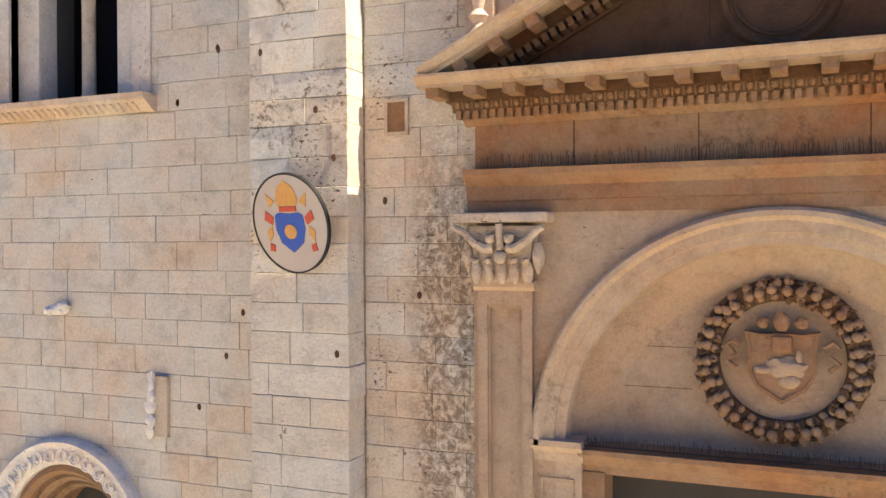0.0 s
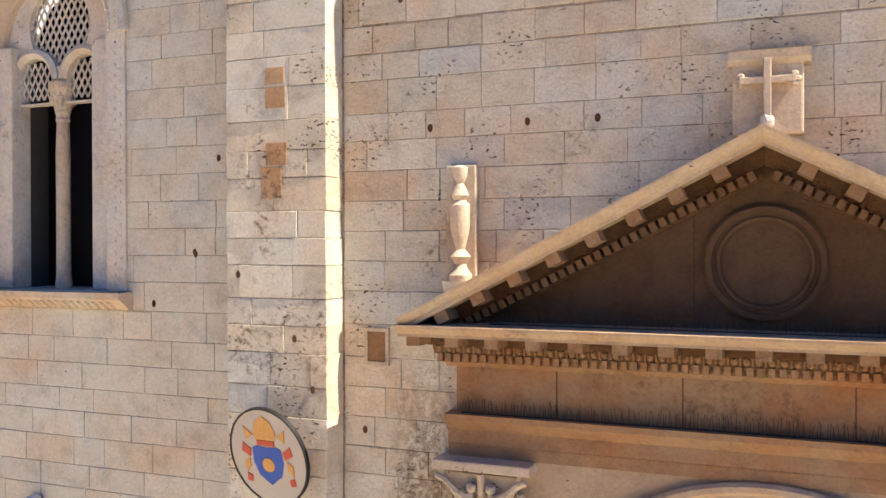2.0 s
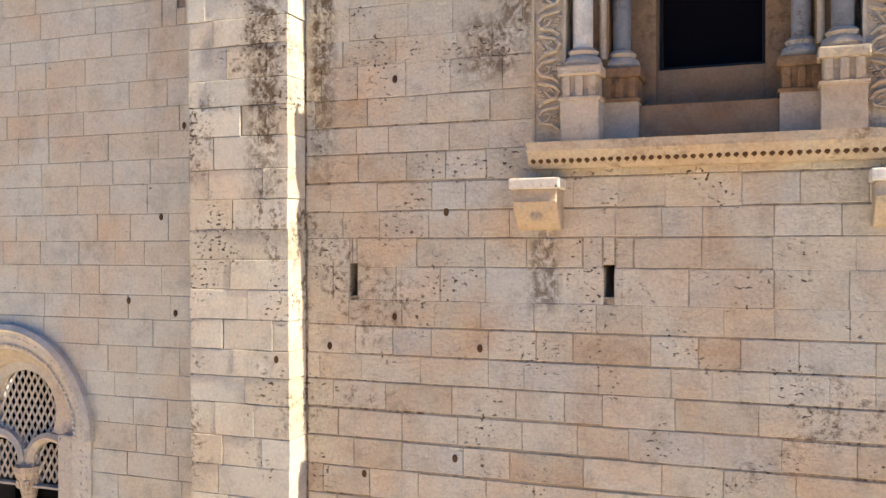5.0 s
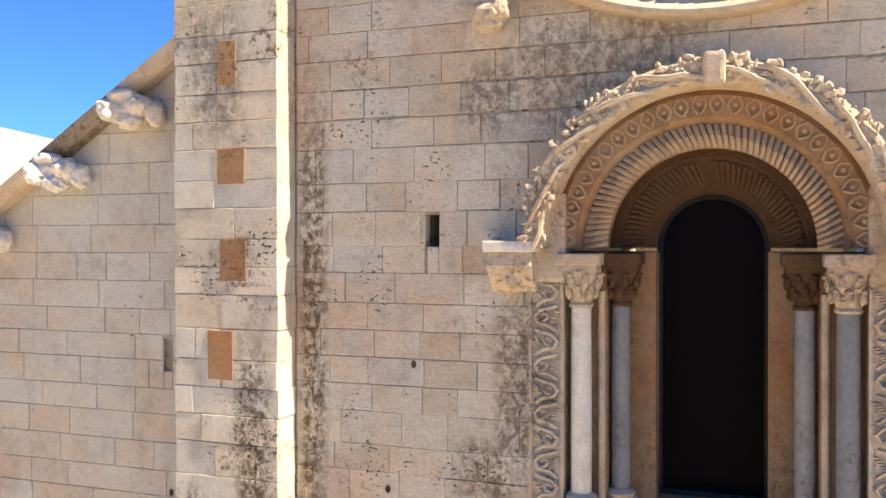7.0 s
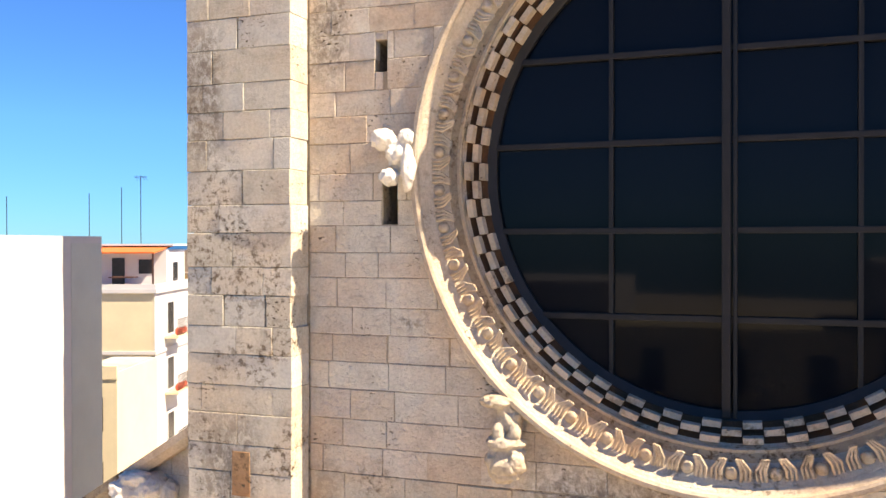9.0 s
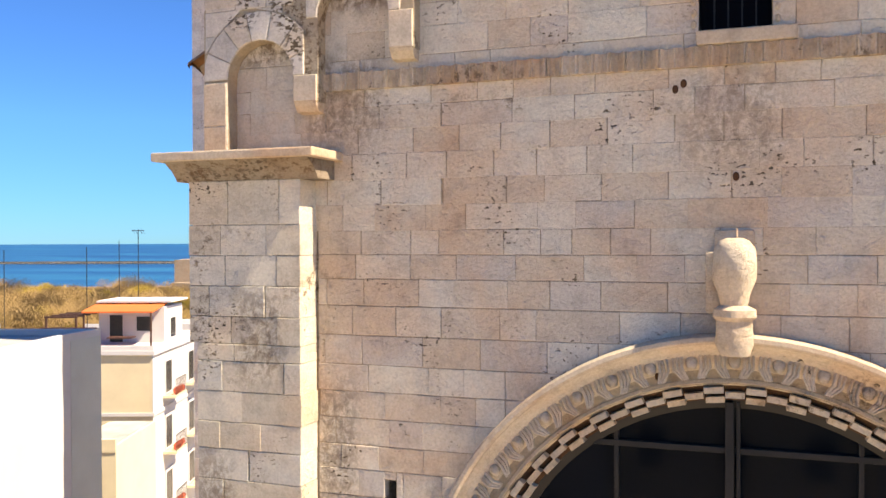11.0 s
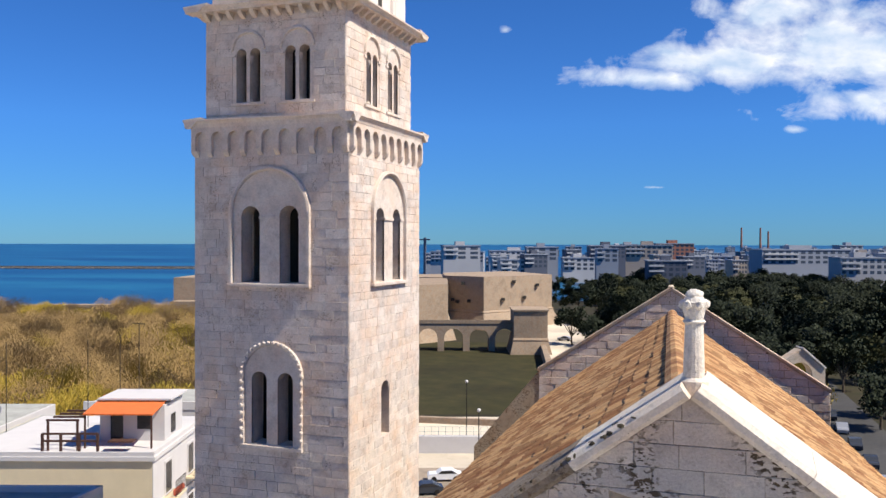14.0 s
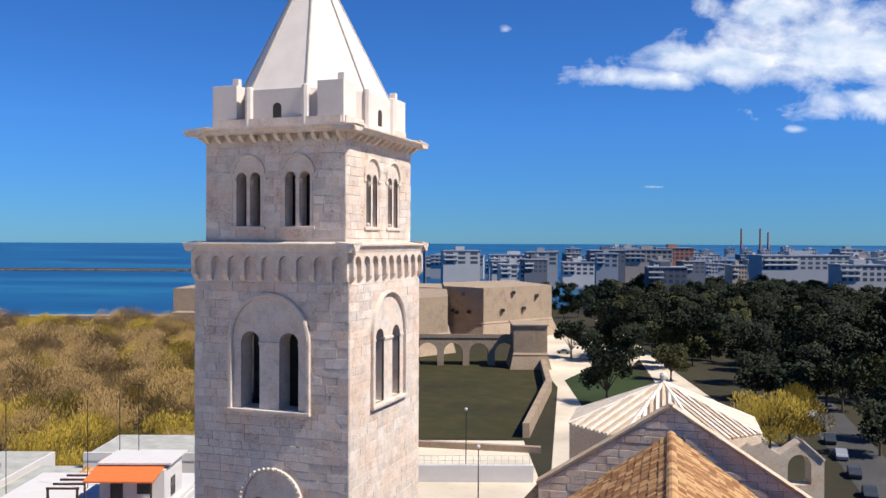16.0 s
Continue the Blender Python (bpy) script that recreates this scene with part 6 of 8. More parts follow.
        tpart("impost", box(cc + 0.5, cc + 0.72, iw - 0.06, iw + 0.05, 36.28, 36.38, 0.01), M_TOWERTRIM, M)
        tpart("sill", box(cc - 0.66, cc + 0.66, iw - 0.08, iw + 0.3, 34.6, 34.7, 0.015), M_TOWERTRIM, M)
    # second cornice on brackets
    for k in range(12):
        x = 0.4 + (w - 0.8) * k / 11
        tpart("bracket", bar([(iw, zc2 + 0.28), (iw - 0.34, zc2 + 0.28), (iw - 0.32, zc2 + 0.2), (iw - 0.16, zc2 + 0.07), (iw, zc2 + 0.02)], x - 0.075, x + 0.075), M_TOWERTRIM, M)
    tpart("cornice", bar([(iw + 0.02, zc2 + 0.27), (iw - 0.44, zc2 + 0.27), (iw - 0.46, zc2 + 0.34), (iw - 0.56, zc2 + 0.42), (iw - 0.56, zc2 + 0.47), (iw + 0.4, zc2 + 0.55)], iw - (0.56 if front else 0.554), w - iw + (0.56 if front else 0.554)), M_TOWERTRIM, M @ Matrix.Translation((0, 0, 0 if front else -0.006)))
    # attic parapet
    tpart("attic_wall", plate(rect(0.5, w - 0.5, zc2 + 0.45, zc2 + 0.85), [], 0.36, 0.7), M_TOWERTRIM, M)
M_STUCCO = plain("white_lime_render", (0.64, 0.575, 0.52), 0.85, 0, 0.06, 1.5, 0.15)
zt = zc2 + 0.5
cx, cy = TW / 2, TD / 2
# floors and a core box added inside, painted dark so that the openings stay dark
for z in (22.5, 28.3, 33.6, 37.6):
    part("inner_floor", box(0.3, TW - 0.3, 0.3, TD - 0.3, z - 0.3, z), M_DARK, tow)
part("added_core", box(1.7, TW - 1.7, 1.7, TD - 1.7, 0, 37.4), M_DARK, tow, "dark box added to block light through the openings")
# octagonal drum with corner blocks
R = 2.65
oct_ = [(cx + R / math.cos(math.pi / 8) * math.cos(math.pi / 8 + k * math.pi / 4), cy + R / math.cos(math.pi / 8) * math.sin(math.pi / 8 + k * math.pi / 4)) for k in range(8)]
bm = bmesh.new()
A = [bm.verts.new((x, y, zt)) for x, y in oct_]
B = [bm.verts.new((x, y, zt + 1.35)) for x, y in oct_]
for k in range(8):
    bm.faces.new((A[k], A[(k + 1) % 8], B[(k + 1) % 8], B[k]))
bm.faces.new(B); bm.faces.new(list(reversed(A)))
part("drum", bm, M_STUCCO, tow)
for k in range(8):
    bm = lathe([(0.15, zt), (0.15, zt + 1.42), (0.08, zt + 1.46)], oct_[k][0] * 1.0, oct_[k][1], 8)
    part("drum_pier", bm, M_STUCCO, tow)
for x0, y0 in ((0.42, 0.42), (TW - 1.4, 0.42), (0.42, TD - 1.4), (TW - 1.4, TD - 1.4)):
    bm = box(x0, x0 + 0.98, y0, y0 + 0.98, zt, zt + 1.55, 0.02)
    add_box(bm, x0 + 0.55, x0 + 0.8, y0 + 0.4, y0 + 0.6, zt + 1.5, zt + 1.85, 0.02)
    part("corner_block", bm, M_STUCCO, tow)
for a, (x, y) in ((0, (cx, cy - R)), (1, (cx + R, cy))):
    bm = plate(arch_pts(0, 0.72, 0.16, 0.3, 12), [], -0.02, 0.3)
    bm.transform(Matrix.Translation((x, y, zt)) @ (Matrix.Rotation(math.pi / 2, 4, "Z") if a else Matrix.Identity(4)))
    part("drum_window", bm, M_DARK, tow)
# octagonal spire with ribs
r1, z1_, z2_ = 0.78, zt + 1.35, 43.3
bm = bmesh.new()
f = 1 / math.cos(math.pi / 8)
A = [bm.verts.new((cx + (R - 0.08) * f * math.cos(math.pi / 8 + k * math.pi / 4), cy + (R - 0.08) * f * math.sin(math.pi / 8 + k * math.pi / 4), z1_)) for k in range(8)]
B = [bm.verts.new((cx + r1 * math.cos(math.pi / 8 + k * math.pi / 4), cy + r1 * math.sin(math.pi / 8 + k * math.pi / 4), z2_)) for k in range(8)]
for k in range(8):
    bm.faces.new((A[k], A[(k + 1) % 8], B[(k + 1) % 8], B[k]))
bm.faces.new(B); bm.faces.new(list(reversed(A)))
rib = [(v.co.copy(), u.co.copy()) for v, u in zip(A, B)]
part("spire", bm, M_STUCCO, tow, "white rendered octagonal spire")
M_RIB = plain("grey_rib_mortar", (0.42, 0.38, 0.33), 0.9)
for a, b_ in rib:
    bm = bmesh.new(); add_tube(bm, [a, b_], 0.045, 6)
    part("spire_rib", bm, M_RIB, tow)
bm = lathe([(0.82, z2_ - 0.1), (0.95, z2_), (0.95, z2_ + 0.1), (0.8, z2_ + 0.15), (0.78, z2_ + 1.9), (0.95, z2_ + 2.0), (0.2, z2_ + 3.0)], cx, cy, 8)
part("lantern", bm, M_STUCCO, tow)


# ==== roofs behind the front ====
def tile_mat(name, a, b_, c):
    m = stone(name, [a, b_, c, tuple(0.8 * x for x in a), tuple(1.1 * x for x in b_)], stain=(0.22, 0.16, 0.1), stain_amt=0.5, pits=0.8, dark=0.45, island=True, grain=0.6)
    return m


M_TILE = tile_mat("ochre_clay_tile", (0.33, 0.18, 0.085), (0.43, 0.265, 0.13), (0.23, 0.11, 0.052))
M_TILEP = stone("ochre_clay_tile_single", [(0.33, 0.18, 0.085), (0.43, 0.265, 0.13), (0.23, 0.11, 0.052), (0.37, 0.215, 0.105), (0.46, 0.30, 0.155)], stain=(0.22, 0.16, 0.1), stain_amt=0.5, pits=0.8, dark=0.45, grain=0.6)
R0, R1 = Vector((-0.5, 0.45, 28.38)), Vector((-2.66, 24.6, 27.42))


def pan(bm, p, down, side, ln, w, up, h=0.075):
    """One curved tile: p is its top middle, down the way of the slope."""
    k = 5
    a = [p + side * (w * (j / (k - 1) - 0.5)) + up * (h * math.sin(math.pi * j / (k - 1))) for j in range(k)]
    b2 = [q + down * ln + up * 0.035 for q in a]
    c2 = [q - up * 0.04 for q in b2]
    A = [bm.verts.new(q) for q in a]
    B = [bm.verts.new(q) for q in b2]
    C = [bm.verts.new(q) for q in c2]
    for j in range(k - 1):
        bm.faces.new((A[j], A[j + 1], B[j + 1], B[j]))
        bm.faces.new((B[j], B[j + 1], C[j + 1], C[j]))


def tiled_slope(name, p0, p1, fall, rows, tile, w, label, count=0, under=0.05):
    """A slope that falls from the ridge p0-p1 by the vector fall, covered with curved tiles."""
    ridge = (p1 - p0)
    n = int(ridge.length / w)
    side = ridge.normalized()
    down = fall.normalized()
    up = side.cross(down).normalized()
    if up.z < 0:
        up = -up
    b2 = bmesh.new()
    q = [p0 - up * under, p1 - up * under, p1 + fall - up * under, p0 + fall - up * under]
    top = [b2.verts.new(v) for v in q]
    bot = [b2.verts.new(v - up * 0.2) for v in q]
    b2.faces.new(top); b2.faces.new(list(reversed(bot)))
    for i in range(4):
        b2.faces.new((top[i], top[(i + 1) % 4], bot[(i + 1) % 4], bot[i]))
    roof = tagged(link_mesh(name, b2, M_TILE), label, "roof", kind="structure")
    rest = bmesh.new()
    r = random.Random(len(name))
    single = None
    made = 0
    for i in range(n):
        for j in range(rows):
            off = side * r.uniform(-0.012, 0.012) + up * r.uniform(-0.012, 0.012)
            p = p0 + side * (w * (i + 0.5)) + down * (tile * 0.82 * j) + off
            if made < count and j < 10:
                if single is None:
                    m2 = bmesh.new()
                    pan(m2, Vector((0, 0, 0)), down, side, tile, w, up)
                    single = part("roof_tile", m2, M_TILEP, roof)
                    o = single
                else:
                    o = single.copy(); scene.collection.objects.link(o)
                o.location = p
                made += 1
            else:
                pan(rest, p, down, side, tile, w, up)
    tagged(part("tiles", rest, M_TILE, roof), kind="stuff")
    return roof


rd = (R1 - R0).normalized()
fl = Vector((-4.5, -0.4, -4.5 * 0.72))
fr = Vector((4.5, 0.4, -4.5 * 0.72))
tiled_slope("roof_nave_north", R0, R1, fl, 17, 0.4, 0.24, "weathered ochre clay tile roof of the nave", 150)
tiled_slope("roof_nave_south", R0, R1, fr, 17, 0.4, 0.24, "sunlit ochre clay tile roof of the nave", 150)
bm = bmesh.new()
ln = (R1 - R0).length
for k in range(int(ln / 0.36)):
    p = R0 + rd * (0.36 * k) + Vector((0, 0, 0.03))
    pan(bm, p, rd, Vector((1, 0.09, 0)), 0.42, 0.3, Vector((0, 0, 1)), 0.09)
tagged(link_mesh("ridge_tiles", bm, M_TILE), "row of clay ridge tiles along the nave roof", "ridge tiles", kind="stuff")

# gable wall where the nave meets the choir
GA = Vector((-2.78, 25.5, 28.2))
gd = Vector((0.996, 0.09, 0))
MG = Matrix.Translation(GA) @ Matrix.Rotation(math.atan2(gd.y, gd.x), 4, "Z")
cg = wall("wall_choir_gable", [(-7.3, -14), (5.4, -14), (5.4, -3.48), (0, 0), (-4.8, -3.1), (-7.3, -6.1)], [], 0.0, 0.5, "grey limestone gable wall above the choir arch")
cg.matrix_world = MG
bm = bmesh.new()
r = random.Random(77)
z = -5.0
while z < 0:
    x = -6.2 - r.random() * 0.4
    while x < 6.2:
        w = r.uniform(0.4, 0.8)
        p = [(x, z), (x + w, z), (x + w, z + 0.28), (x, z + 0.28)]
        x += w
        for c in (keep_half(0.645, -1, 0.02), keep_half(-0.645, -1, 0.02), keep_half(1, 0, -4.8), keep_half(-1, 0, -5.4)):
            p = (c(p) or [[]])[0] if p else []
        if p and area(p) > 0.01:
            add_block(bm, p, -0.03 + r.uniform(-0.01, 0.01), 0.05, 0.007, 0.012)
    z += 0.28
tagged(part("masonry", bm, M_TOWER, cg), kind="stuff")
for sx in (-1, 1):
    bm = bar([(-0.08, 0.0), (-0.1, 0.1), (0.6, 0.1), (0.6, 0.0)], 0, 5.75 if sx < 0 else 6.4)
    bm.transform(Matrix.Scale(sx, 4, (1, 0, 0)) @ Matrix.Rotation(math.atan(0.645), 4, "Y"))
    part("coping", bm, M_PALE, cg)
bm = bmesh.new(); add_blob(bm, (0, 0.1, 0.12), (0.12, 0.12, 0.08), 2, 0.3, 2)
part("top_stone", bm, M_PALE, cg)

# ribbed polygonal roof of the choir
PT = Vector((17.2 * 0.9424 - 68 * 0.3346, -7.3 + 17.2 * 0.3346 + 68 * 0.9424, 23.2))
apse = thing("choir_roof", PT, "pale ribbed polygonal choir roof with a small finial", "roof")
bm = bmesh.new()
n = 8
rad, drop = 7.5, 3.0
ang = [math.pi * 2 * (k + 0.5) / n + 0.09 for k in range(n)]
rim = [Vector((rad * math.cos(a), rad * math.sin(a), -drop)) for a in ang]
t = bm.verts.new((0, 0, 0))
rv_ = [bm.verts.new(v) for v in rim]
lo_ = [bm.verts.new(v + Vector((0, 0, -20.3))) for v in rim]
for k in range(n):
    bm.faces.new((t, rv_[k], rv_[(k + 1) % n]))
    bm.faces.new((rv_[k], lo_[k], lo_[(k + 1) % n], rv_[(k + 1) % n]))
part("shell", bm, M_PALE, apse)
for k in range(n):
    a, b_ = rim[k], rim[(k + 1) % n]
    for j in range(13):
        f = (j + 0.5) / 13
        e = a.lerp(b_, f)
        up = Vector((0, 0, 0.06))
        # each rib runs up the slope until it meets the hip
        s = 1 - abs(2 * f - 1)
        mid = (a + b_) / 2
        top = e + (Vector((0, 0, 0)) - mid) * s * 0.96
        b2 = bmesh.new(); add_tube(b2, [e + up, top + up], 0.17, 6)
        part("rib", b2, M_WHITE if j % 2 else M_PALE, apse)
for a in rim:
    b2 = bmesh.new(); add_tube(b2, [a + Vector((0, 0, 0.05)), Vector((0, 0, 0.05))], 0.2, 6)
    part("hip", b2, M_WHITE, apse)
part("finial", lathe([(0.16, 0.0), (0.1, 0.12), (0.12, 0.3), (0.28, 0.5), (0.3, 0.68), (0.18, 0.86), (0.02, 0.92)], 0, 0, 14), M_WHITE, apse)
# arched bell-cote
bc = thing("bell_cote", (16.6 * 0.9424 - 40.5 * 0.3346, -7.3 + 16.6 * 0.3346 + 40.5 * 0.9424, 0), "pale stone bell-cote with an open arch and sloping top", "bell-cote")
bc.rotation_euler = (0, 0, radians(19.55))
part("wall", plate([(-2.6, 0), (1.15, 0), (1.15, 24.15), (0.2, 24.98), (0.0, 25.0), (-0.9, 24.4), (-1.35, 24.65), (-1.75, 24.95), (-2.2, 24.8), (-2.6, 24.5)], [arch_pts(0, 23.85, 0.55, 23.0, 16)], 0, 0.7), M_PALE, bc)
part("coping", bar([(-0.08, 0.0), (-0.08, 0.07), (0.78, 0.07), (0.78, 0.0)], -0.05, 1.35), M_WHITE, bc).matrix_basis = Matrix.Translation((0.12, 0, 25.02)) @ Matrix.Rotation(math.atan(0.88), 4, "Y")
# tiled roof to the south
tiled_slope("roof_south_aisle", Vector((11.5, 14.0, 24.2)), Vector((9.0, 40.0, 23.6)), Vector((6.0, 0.5, -3.0)), 18, 0.42, 0.26, "terracotta tile roof beside the choir")
tagged(link_mesh("wall_south_range", box(9.6, 16.8, 14, 40, 0, 21.0), M_SMOOTH), "plain limestone range under the tiled roof", "wall", kind="structure")


# ==== town, park, castle and sea ====
CA, SA = math.cos(radians(19.55)), math.sin(radians(19.55))


def cw(lat, dep, z=0.0):
    """A place from its distance to the side of, and along, the main line of sight."""
    return Vector((lat * CA - dep * SA, -7.3 + lat * SA + dep * CA, z))


VIEW = Matrix.Rotation(radians(19.55), 4, "Z")


def sheet(name, pts, z, mat, label, category, thick=0.0):
    b2 = bmesh.new()
    v = [b2.verts.new((p.x, p.y, z)) for p in pts]
    b2.faces.new(v)
    return tagged(link_mesh(name, b2, mat), label, category, kind="structure")


def mottled(name, cols, scale, rough=0.9, scale2=0.6):
    m, n, l, b = mat_base(name, rough)
    pos = n.new("ShaderNodeNewGeometry").outputs["Position"]
    k = len(cols)
    r = ramp(n, [(0.25 + 0.5 * i / max(1, k - 1), c) for i, c in enumerate(cols)])
    l.new(noise_tex(n, l, pos, scale, 6, 0.65), r.inputs[0])
    s = ramp(n, [(0.3, (0.7, 0.7, 0.7)), (0.7, (1.15, 1.15, 1.15))])
    l.new(noise_tex(n, l, pos, scale2, 3, 0.5), s.inputs[0])
    l.new(mixc(n, l, "MULTIPLY", 1.0, r.outputs[0], s.outputs[0]), b.inputs["Base Color"])
    return m


M_GROUND = mottled("pale_stone_paving", [(0.50, 0.43, 0.33), (0.60, 0.52, 0.41), (0.55, 0.47, 0.36)], 0.6, 0.9, 0.05)
M_GRASS = mottled("moat_grass", [(0.020, 0.022, 0.006), (0.036, 0.033, 0.010), (0.055, 0.043, 0.015)], 0.25, 0.95, 0.05)
M_LAWN = mottled("park_lawn", [(0.018, 0.032, 0.008), (0.03, 0.045, 0.012)], 0.3, 0.95, 0.05)
M_ASPH = mottled("asphalt", [(0.05, 0.05, 0.052), (0.075, 0.073, 0.07)], 1.5, 0.9, 0.1)
# earth near black: shade of trees and cloud over the park is in the colour
M_EARTH = mottled("shaded_park_earth", [(0.022, 0.019, 0.011), (0.035, 0.03, 0.016), (0.018, 0.022, 0.009)], 0.15, 0.95, 0.03)

# ground, one sheet, out past the city; the sea begins behind the woods
b2 = bmesh.new()
for p in (cw(-900, -300), cw(3000, -300), cw(3000, 4500), cw(700, 4500), cw(170, 1350), cw(-45, 860), cw(-40, 330), cw(-900, 300)):
    b2.verts.new((p.x, p.y, 0.0))
b2.faces.new(b2.verts[:])
tagged(link_mesh("ground", b2, M_GROUND), "pale stone paving and bare ground of the town", "ground", kind="structure")
sheet("ground_park", [cw(-260, 98), cw(-8, 98), cw(-8, 150), cw(14, 150), cw(14, 100), cw(400, 60), cw(900, 600), cw(120, 620), cw(-40, 640), cw(-42, 295), cw(-260, 295)], 0.01, M_EARTH, "earth and undergrowth painted dark for the shade below trees", "ground")
sheet("ground_moat", [cw(-12, 152), cw(14, 152), cw(24, 200), cw(27, 262), cw(-12, 262)], 0.03, M_GRASS, "dry mown grass in the castle moat", "grass")
sheet("ground_plaza", [cw(16, 128), cw(24, 132), cw(33, 190), cw(60, 262), cw(48, 320), cw(26, 320), cw(27, 205)], 0.035, M_GROUND, "pale paved forecourt beside the castle", "pavement")
sheet("ground_lawn", [cw(28, 150), cw(48, 158), cw(52, 262), cw(30, 215)], 0.05, M_LAWN, "green park lawn", "grass")
sheet("ground_path", [cw(46, 140), cw(56, 140), cw(62, 250), cw(70, 380), cw(66, 380), cw(58, 262), cw(50, 200)], 0.06, M_GROUND, "winding pale park path", "path")
sheet("road", [cw(46, 78), cw(54, 78), cw(84, 190), cw(76, 190)], 0.06, M_ASPH, "asphalt road lined with parked cars", "road")
sheet("road_castle", [cw(-12, 96), cw(20, 96), cw(20, 116), cw(-12, 116)], 0.02, mottled("sunlit_paving", [(0.27, 0.215, 0.165), (0.32, 0.26, 0.20)], 0.5), "pinkish paved road below the castle", "road")

# the sea
M_SEA, sn, sl_, sb = mat_base("sea_water", 0.35)
pos = sn.new("ShaderNodeNewGeometry").outputs["Position"]
rr = ramp(sn, [(0.3, (0.004, 0.035, 0.10)), (0.5, (0.006, 0.06, 0.15)), (0.62, (0.012, 0.10, 0.19)), (0.8, (0.02, 0.15, 0.22))])
m3 = stretched(sn, sl_, pos, (0.0011, 0.0042, 0.001))
sl_.new(noise_tex(sn, sl_, m3, 1.6, 5, 0.6, 0.6), rr.inputs[0])
sl_.new(rr.outputs[0], sb.inputs["Base Color"])
sb.inputs["Specular IOR Level"].default_value = 0.12
bumped(sn, sl_, sb, noise_tex(sn, sl_, pos, 0.25, 4, 0.6), 0.35, 0.4)
b2 = bmesh.new()
near, far_, cols = [], [], 24
for k in range(cols + 1):
    a = radians(-62 + 124 * k / cols)
    d = Vector((math.sin(a), math.cos(a)))
    p, q = cw(d.x * 270, d.y * 270), cw(d.x * 4930, d.y * 4930)
    near.append(b2.verts.new((p.x, p.y, -0.6)))
    far_.append(b2.verts.new((q.x, q.y, 14.85)))
for k in range(cols):
    b2.faces.new((near[k], near[k + 1], far_[k + 1], far_[k]))
tagged(link_mesh("sea", b2, M_SEA), "deep blue sea with paler bands to the horizon", "water", kind="structure")
b2 = bmesh.new()
add_box(b2, -520, -255, 898, 904, -1, 4.2)
rr_ = random.Random(8)
for k in range(260):
    add_blob(b2, (-520 + k * 1.02 + rr_.uniform(-1, 1), 896 + rr_.uniform(-3, 0), 2.0), (1.6, 1.6, 1.5), k, 0.4, 1)
b2.transform(Matrix.Translation((0, -7.3, 0)) @ VIEW)
M_ROCK = mottled("breakwater_rock", [(0.06, 0.06, 0.055), (0.16, 0.15, 0.14)], 0.3)
tagged(link_mesh("breakwater", b2, M_ROCK), "low dark stone breakwater in the sea", "breakwater", kind="structure")

M_WHITEP = plain("white_house_paint", (0.53, 0.51, 0.50), 0.8, 0, 0.04, 0.8, 0.05)
M_GREENP = plain("pale_green_grey_paint", (0.50, 0.52, 0.47), 0.8, 0, 0.06, 0.7, 0.05)
M_CREAMP = plain("cream_house_paint", (0.62, 0.53, 0.36), 0.8, 0, 0.06, 0.7, 0.05)
M_ROOFDECK = plain("grey_roof_felt", (0.34, 0.34, 0.31), 0.9, 0, 0.2, 0.7)
M_ORANGER = plain("orange_roof_sheet", (0.62, 0.15, 0.04), 0.7, 0, 0.1, 3)
M_SHUTTER = plain("dark_window", (0.03, 0.03, 0.032), 0.2, 0, 0.2)
M_RUST = plain("brown_painted_steel", (0.07, 0.035, 0.025), 0.6, 0, 0.2)
M_FLOWER = plain("red_flower_pots", (0.45, 0.1, 0.06), 0.8, 0, 0.4, 14)


def prism(pts, z0, z1, bm=None):
    b3 = bm or bmesh.new()
    A = [b3.verts.new((p.x, p.y, z0)) for p in pts]
    B = [b3.verts.new((p.x, p.y, z1)) for p in pts]
    k = len(pts)
    for i in range(k):
        b3.faces.new((A[i], A[(i + 1) % k], B[(i + 1) % k], B[i]))
    b3.faces.new(B)
    b3.faces.new(list(reversed(A)))
    return b3


# white block
wh = thing("apartment_house", (0, 0, 0), "tall white rendered house with a flat roof", "house")
o = cw(-20, 30)
wh.location = (o.x, o.y, 0)


def P(*pts):
    return [cw(a, d) - Vector((o.x, o.y, 0)) for a, d in pts]


part("wall", prism(P((-14.8, 19.3), (-14.0, 33.4), (-24, 33.4), (-24, 19.3)), 0, 19.83), M_WHITEP, wh, "sunlit white wall")
part("wall", prism(P((-13.99, 33.41), (-13.6, 35.3), (-24, 35.3), (-24, 33.41)), 0, 19.83), M_GREENP, wh, "pale grey-green wall")
part("roof_deck", prism(P((-15.0, 19.5), (-14.22, 33.4), (-13.82, 35.1), (-23.8, 35.1), (-23.8, 19.5)), 19.832, 19.86), M_ROOFDECK, wh)
for a in (((-14.8, 19.3), (-14.0, 33.4), (-14.2, 33.4), (-15.0, 19.3)), ((-14.0, 33.4), (-13.6, 35.3), (-13.8, 35.3), (-14.2, 33.4)), ((-13.6, 35.3), (-24, 35.3), (-24, 35.1), (-13.8, 35.1))):
    part("parapet", prism(P(*a), 19.83, 20.1), M_WHITEP, wh)

# cream house with roof terrace
o = cw(-20, 56)
ho = thing("terrace_house", (o.x, o.y, 0), "cream house with a railed roof terrace and orange canopy", "house")
ho.rotation_euler = (0, 0, radians(19.55))
hx, hd = 2.85, -4.0          # front right corner in the house's own axes
part("wall", box(-9, hx, hd, 8, 0, 16.9), M_CREAMP, ho, "cream front wall")
part("side_wall", box(hx + 0.005, hx + 0.06, hd - 0.01, 8, 0, 16.9), M_WHITEP, ho, "white side wall in the sun")
